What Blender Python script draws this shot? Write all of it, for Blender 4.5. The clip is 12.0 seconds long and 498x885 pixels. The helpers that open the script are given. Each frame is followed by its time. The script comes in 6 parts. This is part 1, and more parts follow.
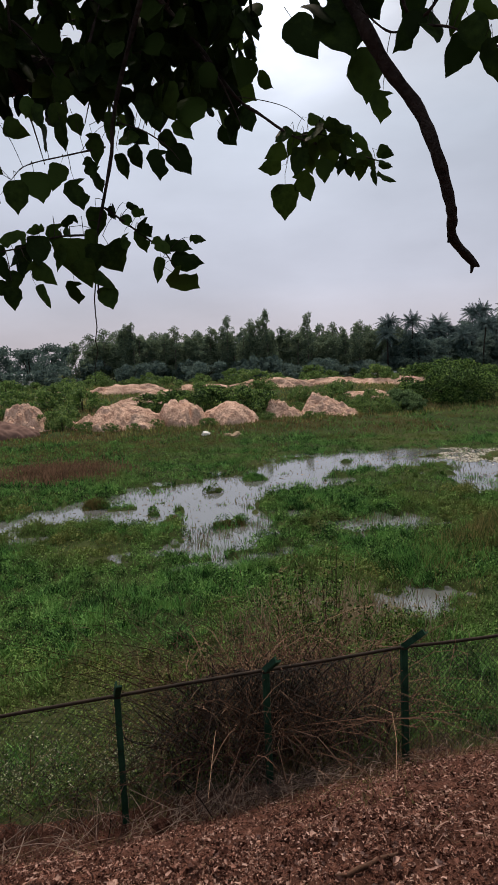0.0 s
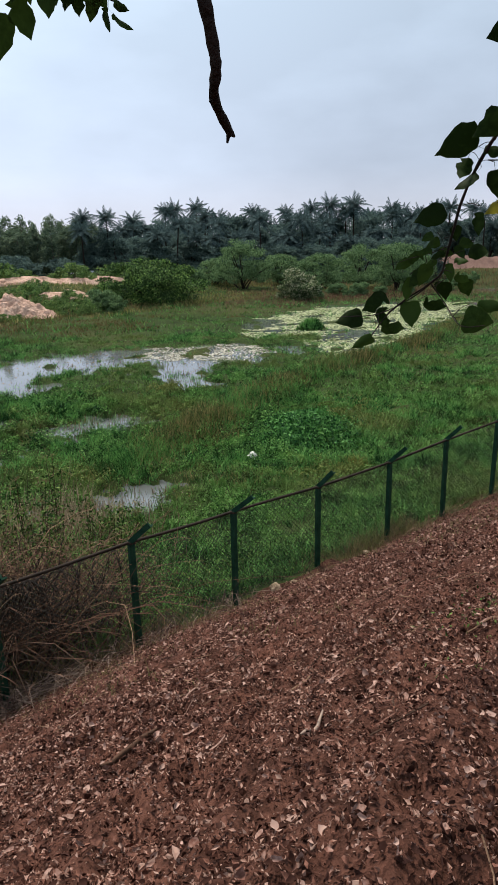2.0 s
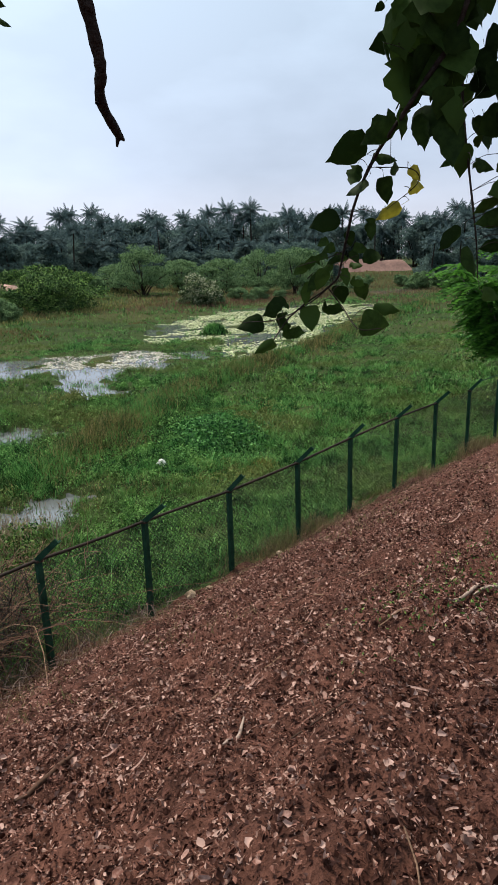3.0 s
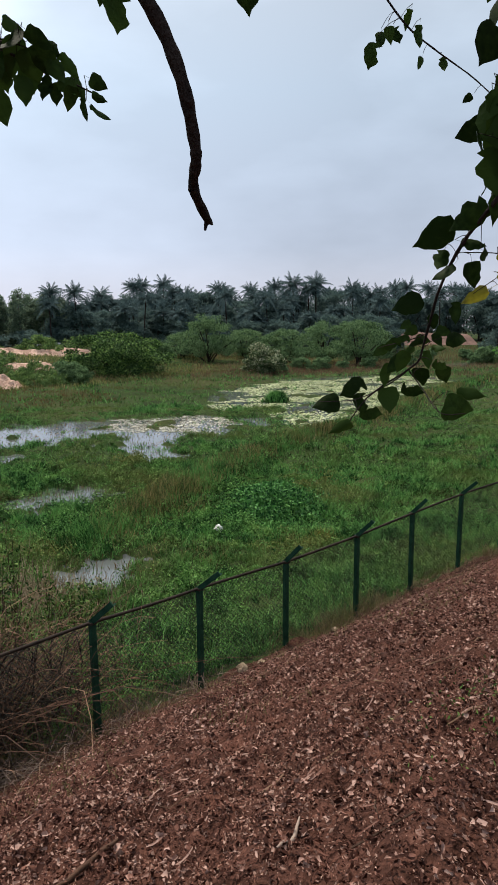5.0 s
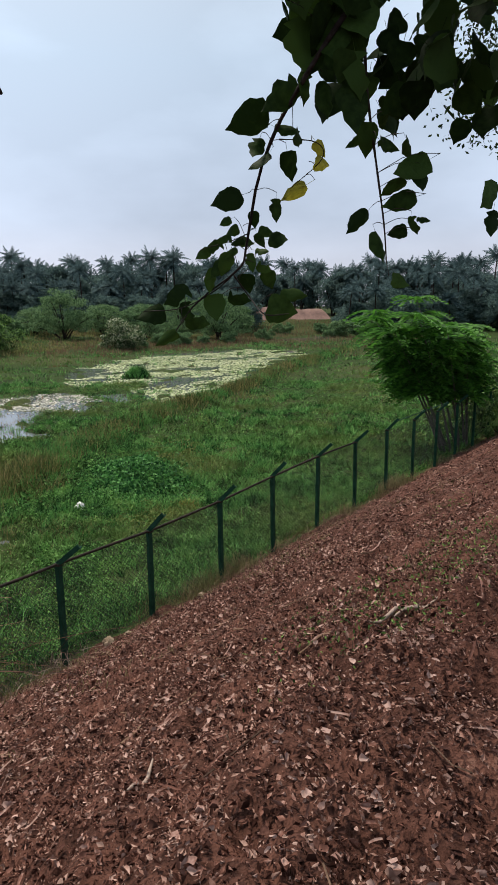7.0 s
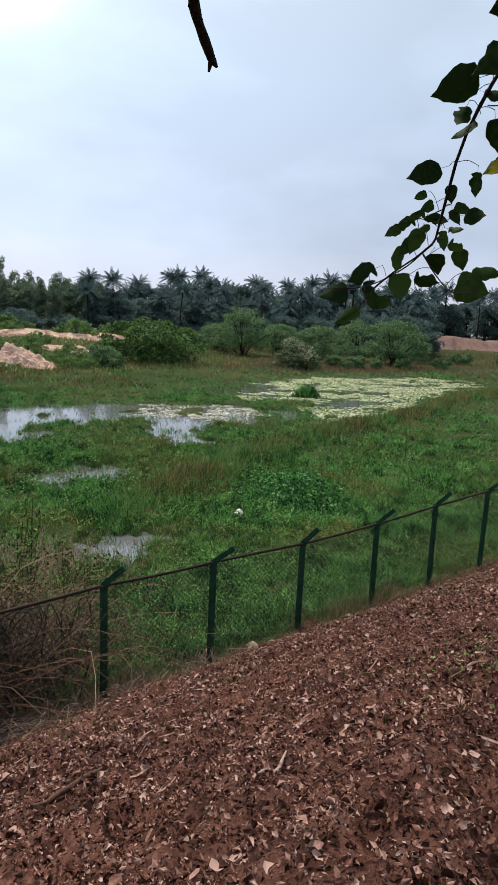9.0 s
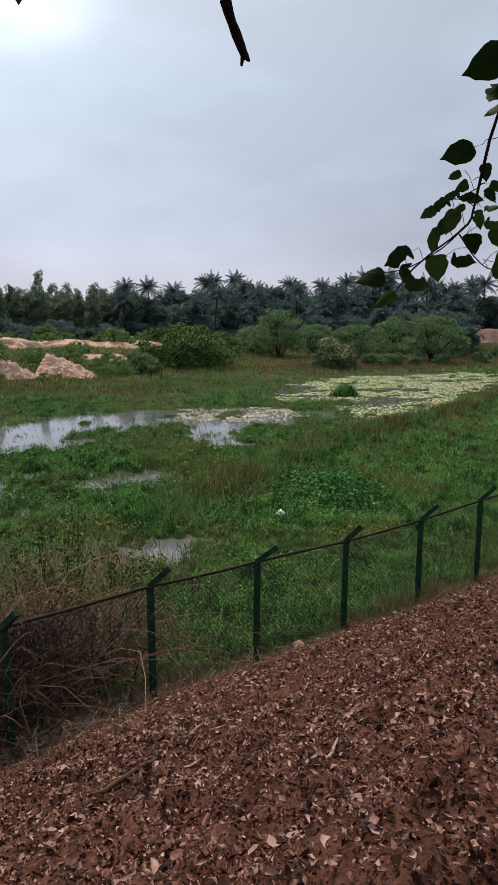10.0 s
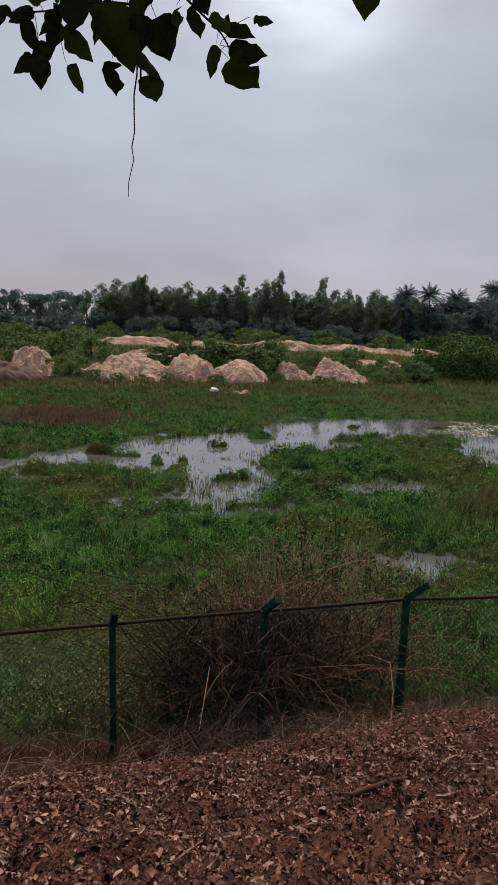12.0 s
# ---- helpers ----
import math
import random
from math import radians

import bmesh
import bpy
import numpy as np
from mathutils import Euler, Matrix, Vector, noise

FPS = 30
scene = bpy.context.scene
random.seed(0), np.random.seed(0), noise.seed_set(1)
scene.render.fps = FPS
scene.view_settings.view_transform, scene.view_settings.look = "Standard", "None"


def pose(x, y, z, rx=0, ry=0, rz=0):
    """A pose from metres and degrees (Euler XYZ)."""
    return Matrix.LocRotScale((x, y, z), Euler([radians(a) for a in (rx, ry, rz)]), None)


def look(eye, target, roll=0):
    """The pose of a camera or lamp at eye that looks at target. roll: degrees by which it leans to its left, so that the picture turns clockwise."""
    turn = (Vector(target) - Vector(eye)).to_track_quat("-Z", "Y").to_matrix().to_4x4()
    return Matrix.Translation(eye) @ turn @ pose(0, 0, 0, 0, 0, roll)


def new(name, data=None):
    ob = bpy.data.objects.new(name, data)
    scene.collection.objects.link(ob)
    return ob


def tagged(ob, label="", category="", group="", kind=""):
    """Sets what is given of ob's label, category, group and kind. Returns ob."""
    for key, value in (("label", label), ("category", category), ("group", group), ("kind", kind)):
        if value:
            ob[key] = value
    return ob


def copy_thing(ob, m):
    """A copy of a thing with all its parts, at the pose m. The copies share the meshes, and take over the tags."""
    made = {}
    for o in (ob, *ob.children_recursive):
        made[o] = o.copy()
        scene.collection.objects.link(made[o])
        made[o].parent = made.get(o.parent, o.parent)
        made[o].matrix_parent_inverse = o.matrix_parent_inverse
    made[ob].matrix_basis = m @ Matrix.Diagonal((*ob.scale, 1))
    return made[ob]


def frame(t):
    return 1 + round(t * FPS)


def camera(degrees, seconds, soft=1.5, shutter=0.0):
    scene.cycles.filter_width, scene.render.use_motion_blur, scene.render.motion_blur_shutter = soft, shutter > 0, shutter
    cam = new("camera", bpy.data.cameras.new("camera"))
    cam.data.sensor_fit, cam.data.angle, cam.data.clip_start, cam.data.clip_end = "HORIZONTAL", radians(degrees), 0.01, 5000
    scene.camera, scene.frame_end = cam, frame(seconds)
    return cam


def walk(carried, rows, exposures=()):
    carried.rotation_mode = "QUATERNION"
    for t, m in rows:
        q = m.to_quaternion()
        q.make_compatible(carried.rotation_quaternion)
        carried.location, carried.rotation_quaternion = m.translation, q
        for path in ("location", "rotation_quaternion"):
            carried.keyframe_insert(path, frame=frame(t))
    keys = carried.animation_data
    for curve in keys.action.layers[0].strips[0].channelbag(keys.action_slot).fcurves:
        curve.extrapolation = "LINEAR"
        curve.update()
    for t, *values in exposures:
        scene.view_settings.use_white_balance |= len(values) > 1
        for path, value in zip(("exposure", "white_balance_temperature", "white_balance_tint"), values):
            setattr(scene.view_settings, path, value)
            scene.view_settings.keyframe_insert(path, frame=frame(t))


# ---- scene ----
cam = camera(42.0, 12.0, soft=0.9)
PATH = [
    (0, (-6.985, -9.93, 7.017), (-6.573, -7.987, 6.78), -2.2),
    (0.5, (-6.993, -9.961, 6.976), (-6.688, -8.013, 6.637), -1.5),
    (1, (-7.019, -9.799, 6.977), (-6.483, -7.933, 6.496), -1.0),
    (1.5, (-7.066, -9.721, 6.961), (-6.15, -8.013, 6.467), -1.6),
    (2, (-7.102, -9.716, 6.952), (-5.925, -8.197, 6.399), -1.1),
    (2.5, (-7.101, -9.718, 6.959), (-5.778, -8.322, 6.41), -1.0),
    (2.7, (-7.081, -9.711, 6.952), (-5.71, -8.368, 6.389), -1.9),
    (4.3, (-7.062, -9.605, 6.982), (-5.696, -8.209, 6.548), -0.3),
    (4.5, (-7.064, -9.6, 6.982), (-5.729, -8.166, 6.581), 0.1),
    (5, (-7.06, -9.604, 6.988), (-5.767, -8.117, 6.646), -0.3),
    (5.5, (-7.054, -9.598, 6.985), (-5.797, -8.082, 6.636), -0.6),
    (6, (-7.061, -9.576, 6.942), (-5.74, -8.125, 6.556), -1.3),
    (6.5, (-6.992, -9.616, 6.837), (-5.484, -8.359, 6.455), -1.4),
    (6.7, (-6.947, -9.636, 6.793), (-5.382, -8.454, 6.4), -0.8),
    (8.3, (-6.874, -9.661, 6.586), (-5.395, -8.4, 6.114), 1.9),
    (8.5, (-6.909, -9.648, 6.57), (-5.54, -8.242, 6.185), 2.1),
    (9, (-6.927, -9.641, 6.577), (-5.703, -8.1, 6.222), 2.7),
    (9.5, (-6.95, -9.65, 6.557), (-5.804, -8.05, 6.206), 0.3),
    (10, (-6.971, -9.676, 6.529), (-5.842, -8.062, 6.178), 0.2),
    (10.5, (-7.023, -9.676, 6.523), (-6.073, -7.946, 6.2), 0.9),
    (11, (-7.036, -9.663, 6.535), (-6.209, -7.865, 6.248), 2.0),
    (11.5, (-7.053, -9.662, 6.528), (-6.391, -7.799, 6.225), 1.6),
    (12, (-7.072, -9.62, 6.525), (-6.677, -7.69, 6.178), 2.1),
]
EXPOSURES = [(0, -0.11, 7150, 20), (0.5, 0.05, 7000, 18), (1.0, 0.2, 6900, 16), (1.5, 0.2, 6600, 14), (2.0, 0.34, 6550, 12), (2.5, 0.5, 6500, 12), (4.5, 0.5, 6550, 12), (5.0, 0.26, 6600, 13), (5.5, 0.16, 6650, 14), (6.0, 0.12, 6650, 14), (6.5, 0.2, 6600, 13),
             (8.5, 0.74, 6450, 12), (9.0, 0.38, 6450, 13), (9.5, 0.17, 6700, 15), (10.0, 0.08, 6800, 17), (10.5, -0.06, 6950, 18), (11.0, -0.19, 7050, 19), (12, -0.4, 7150, 20)]
walk(cam, [(t, look(eye, target, roll)) for t, eye, target, roll in PATH], EXPOSURES)

# ---------------------------------------------------------------- world and sun
SUN_HEADING, SUN_ELEVATION = radians(9), radians(62)
SUN_DIR = Vector((math.sin(SUN_HEADING) * math.cos(SUN_ELEVATION), math.cos(SUN_HEADING) * math.cos(SUN_ELEVATION), math.sin(SUN_ELEVATION)))


GLOW_DIR = Vector((0.2, 0.81, 0.55))  # where the cloud is thinnest


def build_world():
    w = bpy.data.worlds.new("overcast_sky")
    scene.world = w
    w.use_nodes = True
    nt = w.node_tree
    nt.nodes.clear()
    n, l = nt.nodes.new, nt.links.new
    out, bg = n("ShaderNodeOutputWorld"), n("ShaderNodeBackground")
    sky = n("ShaderNodeTexSky")
    sky.sky_type, sky.sun_disc = "NISHITA", False
    sky.sun_elevation, sky.sun_rotation = SUN_ELEVATION, SUN_HEADING
    dim = n("ShaderNodeVectorMath")
    dim.operation = "SCALE"
    dim.inputs[3].default_value = 0.1
    l(sky.outputs[0], dim.inputs[0])
    tc = n("ShaderNodeTexCoord")
    # height above the horizon tints the cloud layer
    sep = n("ShaderNodeSeparateXYZ")
    l(tc.outputs["Generated"], sep.inputs[0])
    ramp = n("ShaderNodeValToRGB")
    ramp.color_ramp.elements[0].position, ramp.color_ramp.elements[0].color = 0.0, (0.535, 0.54, 0.625, 1)
    ramp.color_ramp.elements[1].position, ramp.color_ramp.elements[1].color = 0.6, (0.52, 0.58, 0.63, 1)
    e = ramp.color_ramp.elements.new(0.12)
    e.color = (0.46, 0.535, 0.655, 1)
    e = ramp.color_ramp.elements.new(0.32)
    e.color = (0.475, 0.585, 0.7, 1)
    l(sep.outputs[2], ramp.inputs[0])
    # soft banks of cloud, flattened towards the horizon
    mp = n("ShaderNodeMapping")
    mp.inputs["Scale"].default_value = (1.0, 1.0, 2.6)
    l(tc.outputs["Generated"], mp.inputs[0])
    nz = n("ShaderNodeTexNoise")
    nz.inputs["Scale"].default_value, nz.inputs["Detail"].default_value, nz.inputs["Roughness"].default_value = 2.2, 6.0, 0.5
    l(mp.outputs[0], nz.inputs["Vector"])
    cl = n("ShaderNodeMapRange")
    cl.inputs[1].default_value, cl.inputs[2].default_value = 0.35, 0.7
    cl.inputs[3].default_value, cl.inputs[4].default_value = 0.8, 1.16
    l(nz.outputs[0], cl.inputs[0])
    # the sun's glow behind the cloud
    dot = n("ShaderNodeVectorMath")
    dot.operation = "DOT_PRODUCT"
    dot.inputs[1].default_value = GLOW_DIR
    l(tc.outputs["Generated"], dot.inputs[0])
    glow = n("ShaderNodeMapRange")
    glow.interpolation_type = "SMOOTHSTEP"
    glow.inputs[1].default_value, glow.inputs[2].default_value = 0.964, 1.0
    glow.inputs[3].default_value, glow.inputs[4].default_value = 0.0, 0.9
    l(dot.outputs["Value"], glow.inputs[0])
    add = n("ShaderNodeMath")
    add.operation = "MULTIPLY_ADD"
    rift = n("ShaderNodeMapRange")
    rift.inputs[1].default_value, rift.inputs[2].default_value = 0.46, 0.62
    rift.inputs[3].default_value, rift.inputs[4].default_value = 0.5, 2.1
    l(nz.outputs[0], rift.inputs[0])
    l(glow.outputs[0], add.inputs[0])
    l(rift.outputs[0], add.inputs[1])
    l(cl.outputs[0], add.inputs[2])
    veil = n("ShaderNodeMapRange")
    veil.inputs[1].default_value, veil.inputs[2].default_value = 0.72, 1.0
    veil.inputs[3].default_value, veil.inputs[4].default_value = 0.0, 0.4
    l(dot.outputs["Value"], veil.inputs[0])
    both = n("ShaderNodeMath")
    both.operation = "ADD"
    l(add.outputs[0], both.inputs[0])
    l(veil.outputs[0], both.inputs[1])
    mul = n("ShaderNodeVectorMath")
    mul.operation = "SCALE"
    l(ramp.outputs[0], mul.inputs[0])
    l(both.outputs[0], mul.inputs[3])
    mix = n("ShaderNodeMix")
    mix.data_type = "RGBA"
    mix.inputs["Factor"].default_value = 0.9
    l(dim.outputs[0], mix.inputs["A"])
    l(mul.outputs[0], mix.inputs["B"])
    l(mix.outputs["Result"], bg.inputs[0])
    bg.inputs[1].default_value = 1.0
    l(bg.outputs[0], out.inputs[0])


build_world()
sun = new("sun", bpy.data.lights.new("sun", "SUN"))
sun.data.energy, sun.data.angle, sun.data.color = 3.9, radians(10), (1.0, 0.92, 0.8)
sun.matrix_world = look(SUN_DIR * 50, (0, 0, 0))

# ---------------------------------------------------------------- materials


def material(name, dark, light, scale=3.0, rough=0.85, bump=0.3, fine=40.0, island=0.0, third=None, trans=0.0, spec=0.3, patch=None, patch_scale=0.15, objrand=0.0, metal=0.0, depth=0.02, span=(0.36, 0.66, 0.85)):
    """Two noises (large and fine) blend dark to light; island and objrand vary pieces; patch tints broad areas."""
    m = bpy.data.materials.new(name)
    m.use_nodes = True
    nt = m.node_tree
    n, l = nt.nodes.new, nt.links.new
    bsdf = nt.nodes["Principled BSDF"]
    bsdf.inputs["Roughness"].default_value = rough
    bsdf.inputs["Metallic"].default_value = metal
    bsdf.inputs["Specular IOR Level"].default_value = spec
    tc = n("ShaderNodeNewGeometry")
    big, small = n("ShaderNodeTexNoise"), n("ShaderNodeTexNoise")
    big.inputs["Scale"].default_value, big.inputs["Detail"].default_value = scale, 5
    small.inputs["Scale"].default_value, small.inputs["Detail"].default_value = fine, 4
    l(tc.outputs["Position"], big.inputs["Vector"])
    l(tc.outputs["Position"], small.inputs["Vector"])
    s = n("ShaderNodeMath")
    s.operation = "MULTIPLY_ADD"
    s.inputs[1].default_value = 0.45
    l(small.outputs[0], s.inputs[0])
    s2 = n("ShaderNodeMath")
    s2.operation = "MULTIPLY"
    s2.inputs[1].default_value = 0.6
    l(big.outputs[0], s2.inputs[0])
    l(s2.outputs[0], s.inputs[2])
    fac = s.outputs[0]
    for amount, socket in ((island, tc.outputs["Random Per Island"]), (objrand, None)):
        if amount:
            if socket is None:
                socket = n("ShaderNodeObjectInfo").outputs["Random"]
            a = n("ShaderNodeMath")
            a.operation = "MULTIPLY_ADD"
            a.inputs[1].default_value = amount
            l(socket, a.inputs[0])
            b = n("ShaderNodeMath")
            b.operation = "SUBTRACT"
            b.inputs[1].default_value = amount / 2
            l(fac, b.inputs[0])
            l(b.outputs[0], a.inputs[2])
            fac = a.outputs[0]
    ramp = n("ShaderNodeValToRGB")
    els = ramp.color_ramp.elements
    els[0].position, els[0].color = span[0], (*dark, 1)
    els[1].position, els[1].color = span[1], (*light, 1)
    if third:
        t = els.new(span[2])
        t.color = (*third, 1)
    l(fac, ramp.inputs[0])
    col = ramp.outputs[0]
    if patch:
        pz = n("ShaderNodeTexNoise")
        pz.inputs["Scale"].default_value, pz.inputs["Detail"].default_value = patch_scale, 3
        l(tc.outputs["Position"], pz.inputs["Vector"])
        pr = n("ShaderNodeMapRange")
        pr.inputs[1].default_value, pr.inputs[2].default_value = 0.48, 0.66
        l(pz.outputs[0], pr.inputs[0])
        mx = n("ShaderNodeMix")
        mx.data_type = "RGBA"
        l(pr.outputs[0], mx.inputs["Factor"])
        l(col, mx.inputs["A"])
        mx.inputs["B"].default_value = (*patch, 1)
        col = mx.outputs["Result"]
    l(col, bsdf.inputs["Base Color"])
    if bump:
        bp = n("ShaderNodeBump")
        bp.inputs["Strength"].default_value, bp.inputs["Distance"].default_value = bump, depth
        l(small.outputs[0], bp.inputs["Height"])
        l(bp.outputs[0], bsdf.inputs["Normal"])
    if trans:
        tr, mixs = n("ShaderNodeBsdfTranslucent"), n("ShaderNodeMixShader")
        l(col, tr.inputs[0])
        mixs.inputs[0].default_value = trans
        l(bsdf.outputs[0], mixs.inputs[1])
        l(tr.outputs[0], mixs.inputs[2])
        l(mixs.outputs[0], nt.nodes["Material Output"].inputs[0])
    return m


M = {}
M["earth"] = material("red_earth", (0.022, 0.009, 0.006), (0.125, 0.056, 0.04), 5, 0.95, 1.0, 30, third=(0.27, 0.15, 0.112), spec=0.1, depth=0.05)
M["marsh"] = material("marsh_soil", (0.014, 0.024, 0.009), (0.04, 0.062, 0.02), 0.5, 0.95, 0.6, 7, patch=(0.05, 0.055, 0.022), patch_scale=0.07, spec=0.03)
M["grass"] = material("marsh_grass", (0.008, 0.042, 0.011), (0.125, 0.335, 0.088), 0.7, 0.75, 0, 2.4, island=0.22, third=(0.23, 0.39, 0.12), trans=0.1, spec=0.08, span=(0.44, 0.57, 0.73), patch=(0.15, 0.19, 0.06), patch_scale=0.16)
M["sedge"] = material("olive_sedge", (0.0504, 0.072, 0.0192), (0.198, 0.198, 0.066), 0.6, 0.8, 0, 3, island=0.7, third=(0.336, 0.264, 0.12), trans=0.25)
M["olive"] = material("olive_rough_grass", (0.0862, 0.0978, 0.0322), (0.287, 0.287, 0.0978), 0.15, 0.85, 0, 1.2, island=0.6, third=(0.414, 0.368, 0.161), trans=0.3, patch=(0.241, 0.172, 0.0862), patch_scale=0.09)
M["darkshrub"] = material("dark_vine_leaves", (0.0127, 0.0382, 0.0127), (0.0744, 0.16, 0.0425), 0.35, 0.6, 0, 2, island=0.7, third=(0.25, 0.4, 0.1), trans=0.08, spec=0.1)
M["palebush"] = material("pale_flowering_leaves", (0.04, 0.075, 0.03), (0.17, 0.24, 0.1), 0.5, 0.75, 0, 3, island=1.0, third=(0.5, 0.52, 0.36), trans=0.3)
M["drygrass"] = material("dry_grass", (0.125, 0.1, 0.05), (0.29, 0.24, 0.125), 0.5, 0.85, 0, 4, island=0.6, trans=0.3, patch=(0.16, 0.165, 0.065), patch_scale=0.35)
M["thatch"] = material("yellowed_thatch", (0.13, 0.12, 0.035), (0.26, 0.24, 0.06), 1, 0.8, 0, 6, island=0.5, trans=0.4)
M["rusty"] = material("rusty_grass", (0.085, 0.055, 0.025), (0.2, 0.13, 0.06), 0.5, 0.85, 0, 4, island=0.5, trans=0.35, patch=(0.09, 0.11, 0.03), patch_scale=0.25)
M["stalk"] = material("pale_dry_stalk", (0.16, 0.12, 0.075), (0.36, 0.29, 0.2), 0.8, 0.85, 0, 6, island=0.7, trans=0.3)
M["redgrass"] = material("reddish_grass", (0.095, 0.058, 0.036), (0.23, 0.142, 0.09), 0.5, 0.85, 0, 4, island=0.4, trans=0.35)
M["sand"] = material("pale_sand_soil", (0.34, 0.2, 0.145), (0.72, 0.51, 0.4), 0.8, 0.95, 1.0, 4.5, third=(0.84, 0.67, 0.56), depth=0.35)
M["fallen"] = material("fallen_leaf", (0.044, 0.018, 0.013), (0.185, 0.086, 0.064), 4, 0.8, 0, 60, island=0.74, span=(0.39, 0.63, 0.83), third=(0.42, 0.28, 0.235), trans=0.0, spec=0.12)
M["crumb"] = material("leaf_crumbs", (0.034, 0.013, 0.009), (0.2, 0.094, 0.069), 4, 0.9, 0, 60, island=0.7, span=(0.4, 0.63, 0.83), third=(0.36, 0.235, 0.19), spec=0.08)
M["stick"] = material("dry_stick", (0.07, 0.04, 0.026), (0.25, 0.155, 0.1), 6, 0.85, 0.3, 90, island=0.6)
M["twig"] = material("dead_twig", (0.012, 0.007, 0.005), (0.085, 0.042, 0.025), 2, 0.9, 0.2, 60, island=0.7)
M["paletwig"] = material("bleached_twig", (0.08, 0.052, 0.042), (0.31, 0.235, 0.19), 3, 0.9, 0.2, 60, island=0.9)
M["greenpaint"] = material("dark_green_paint", (0.006, 0.03, 0.018), (0.02, 0.07, 0.042), 5, 0.75, 0.25, 70, third=(0.07, 0.05, 0.036), spec=0.12)
M["rustpipe"] = material("rusty_pipe", (0.012, 0.011, 0.009), (0.042, 0.03, 0.023), 4, 0.8, 0.25, 60, third=(0.09, 0.05, 0.034), spec=0.15)
M["wire"] = material("weathered_wire", (0.01, 0.014, 0.011), (0.034, 0.04, 0.032), 4, 0.7, 0, 60)
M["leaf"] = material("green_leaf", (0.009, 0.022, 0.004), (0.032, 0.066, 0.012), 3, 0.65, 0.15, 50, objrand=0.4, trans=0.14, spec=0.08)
M["yellowleaf"] = material("yellowing_leaf", (0.12, 0.12, 0.015), (0.32, 0.30, 0.03), 6, 0.5, 0.15, 50, trans=0.3)
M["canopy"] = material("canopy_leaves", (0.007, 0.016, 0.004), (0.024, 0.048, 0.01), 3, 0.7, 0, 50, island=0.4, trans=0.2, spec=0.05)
M["bark"] = material("dark_bark", (0.012, 0.009, 0.008), (0.045, 0.034, 0.03), 5, 0.9, 0.8, 55, spec=0.15)
M["trunkpale"] = material("grey_trunk", (0.06, 0.052, 0.045), (0.15, 0.135, 0.12), 1.5, 0.9, 0.4, 14)
M["euca"] = material("eucalyptus_leaves", (0.07, 0.115, 0.085), (0.19, 0.26, 0.165), 0.25, 0.8, 0, 1.5, island=0.5, trans=0.4, spec=0.1)
# distance haze is put into the next two leaf colours as blue-grey
M["palm"] = material("hazed_palm_fronds", (0.026, 0.052, 0.057), (0.09, 0.138, 0.138), 0.25, 0.85, 0, 1.5, island=0.32, trans=0.25, spec=0.05)
M["broad"] = material("hazed_broadleaf_crown", (0.0483, 0.0874, 0.0865), (0.133, 0.201, 0.179), 0.25, 0.85, 0, 1.5, island=0.32, trans=0.4, spec=0.08)
M["shrub"] = material("shrub_leaves", (0.0432, 0.0958, 0.0281), (0.149, 0.267, 0.0756), 0.5, 0.65, 0, 3, island=0.6, trans=0.35, third=(0.221, 0.312, 0.0972))
M["acacia"] = material("thorn_tree_leaves", (0.0523, 0.105, 0.0489), (0.18, 0.29, 0.133), 0.4, 0.8, 0, 3, island=0.8, trans=0.4, spec=0.15)
M["bright"] = material("bright_feathery_leaves", (0.026, 0.09, 0.014), (0.08, 0.235, 0.03), 0.6, 0.65, 0, 3, island=0.6, trans=0.4, spec=0.2)
M["weed"] = material("weed_leaves", (0.018, 0.05, 0.011), (0.115, 0.21, 0.048), 1, 0.7, 0, 8, island=0.55, trans=0.12, spec=0.1, third=(0.204, 0.288, 0.084))
M["herb"] = material("herb_leaves", (0.008, 0.038, 0.01), (0.14, 0.31, 0.08), 0.9, 0.8, 0, 2.8, island=0.16, third=(0.21, 0.36, 0.1), span=(0.45, 0.58, 0.74), trans=0.04, spec=0.08, patch=(0.17, 0.185, 0.058), patch_scale=0.14)
M["hyacinth"] = material("broad_marsh_leaves", (0.012, 0.065, 0.017), (0.115, 0.3, 0.08), 1, 0.6, 0, 8, island=0.6, trans=0.08, spec=0.12)
M["duckweed"] = material("duckweed", (0.22, 0.28, 0.11), (0.4, 0.46, 0.22), 0.3, 0.7, 0, 2.5, third=(0.5, 0.53, 0.36), island=0.5)
M["scum"] = material("pale_scum", (0.26, 0.27, 0.19), (0.5, 0.49, 0.42), 0.6, 0.8, 0, 3, island=0.6)
M["rock"] = material("pale_rock", (0.16, 0.11, 0.07), (0.42, 0.32, 0.22), 6, 0.9, 0.6, 40)
M["white"] = material("white_plastic", (0.62, 0.62, 0.6), (0.85, 0.85, 0.83), 8, 0.5, 0.1, 40)
M["redbank"] = material("red_clay", (0.1, 0.06, 0.05), (0.19, 0.115, 0.095), 0.25, 0.95, 0.8, 1.5, third=(0.25, 0.165, 0.135))
M["plaster"] = material("weathered_white_wall", (0.4, 0.42, 0.42), (0.62, 0.64, 0.64), 0.3, 0.9, 0.1, 4)
M["sheetroof"] = material("blue_grey_roof_sheet", (0.2, 0.24, 0.28), (0.36, 0.4, 0.44), 0.3, 0.6, 0.1, 4)
M["dark"] = material("dark_opening", (0.015, 0.015, 0.015), (0.03, 0.03, 0.03), 1, 0.9, 0, 4)


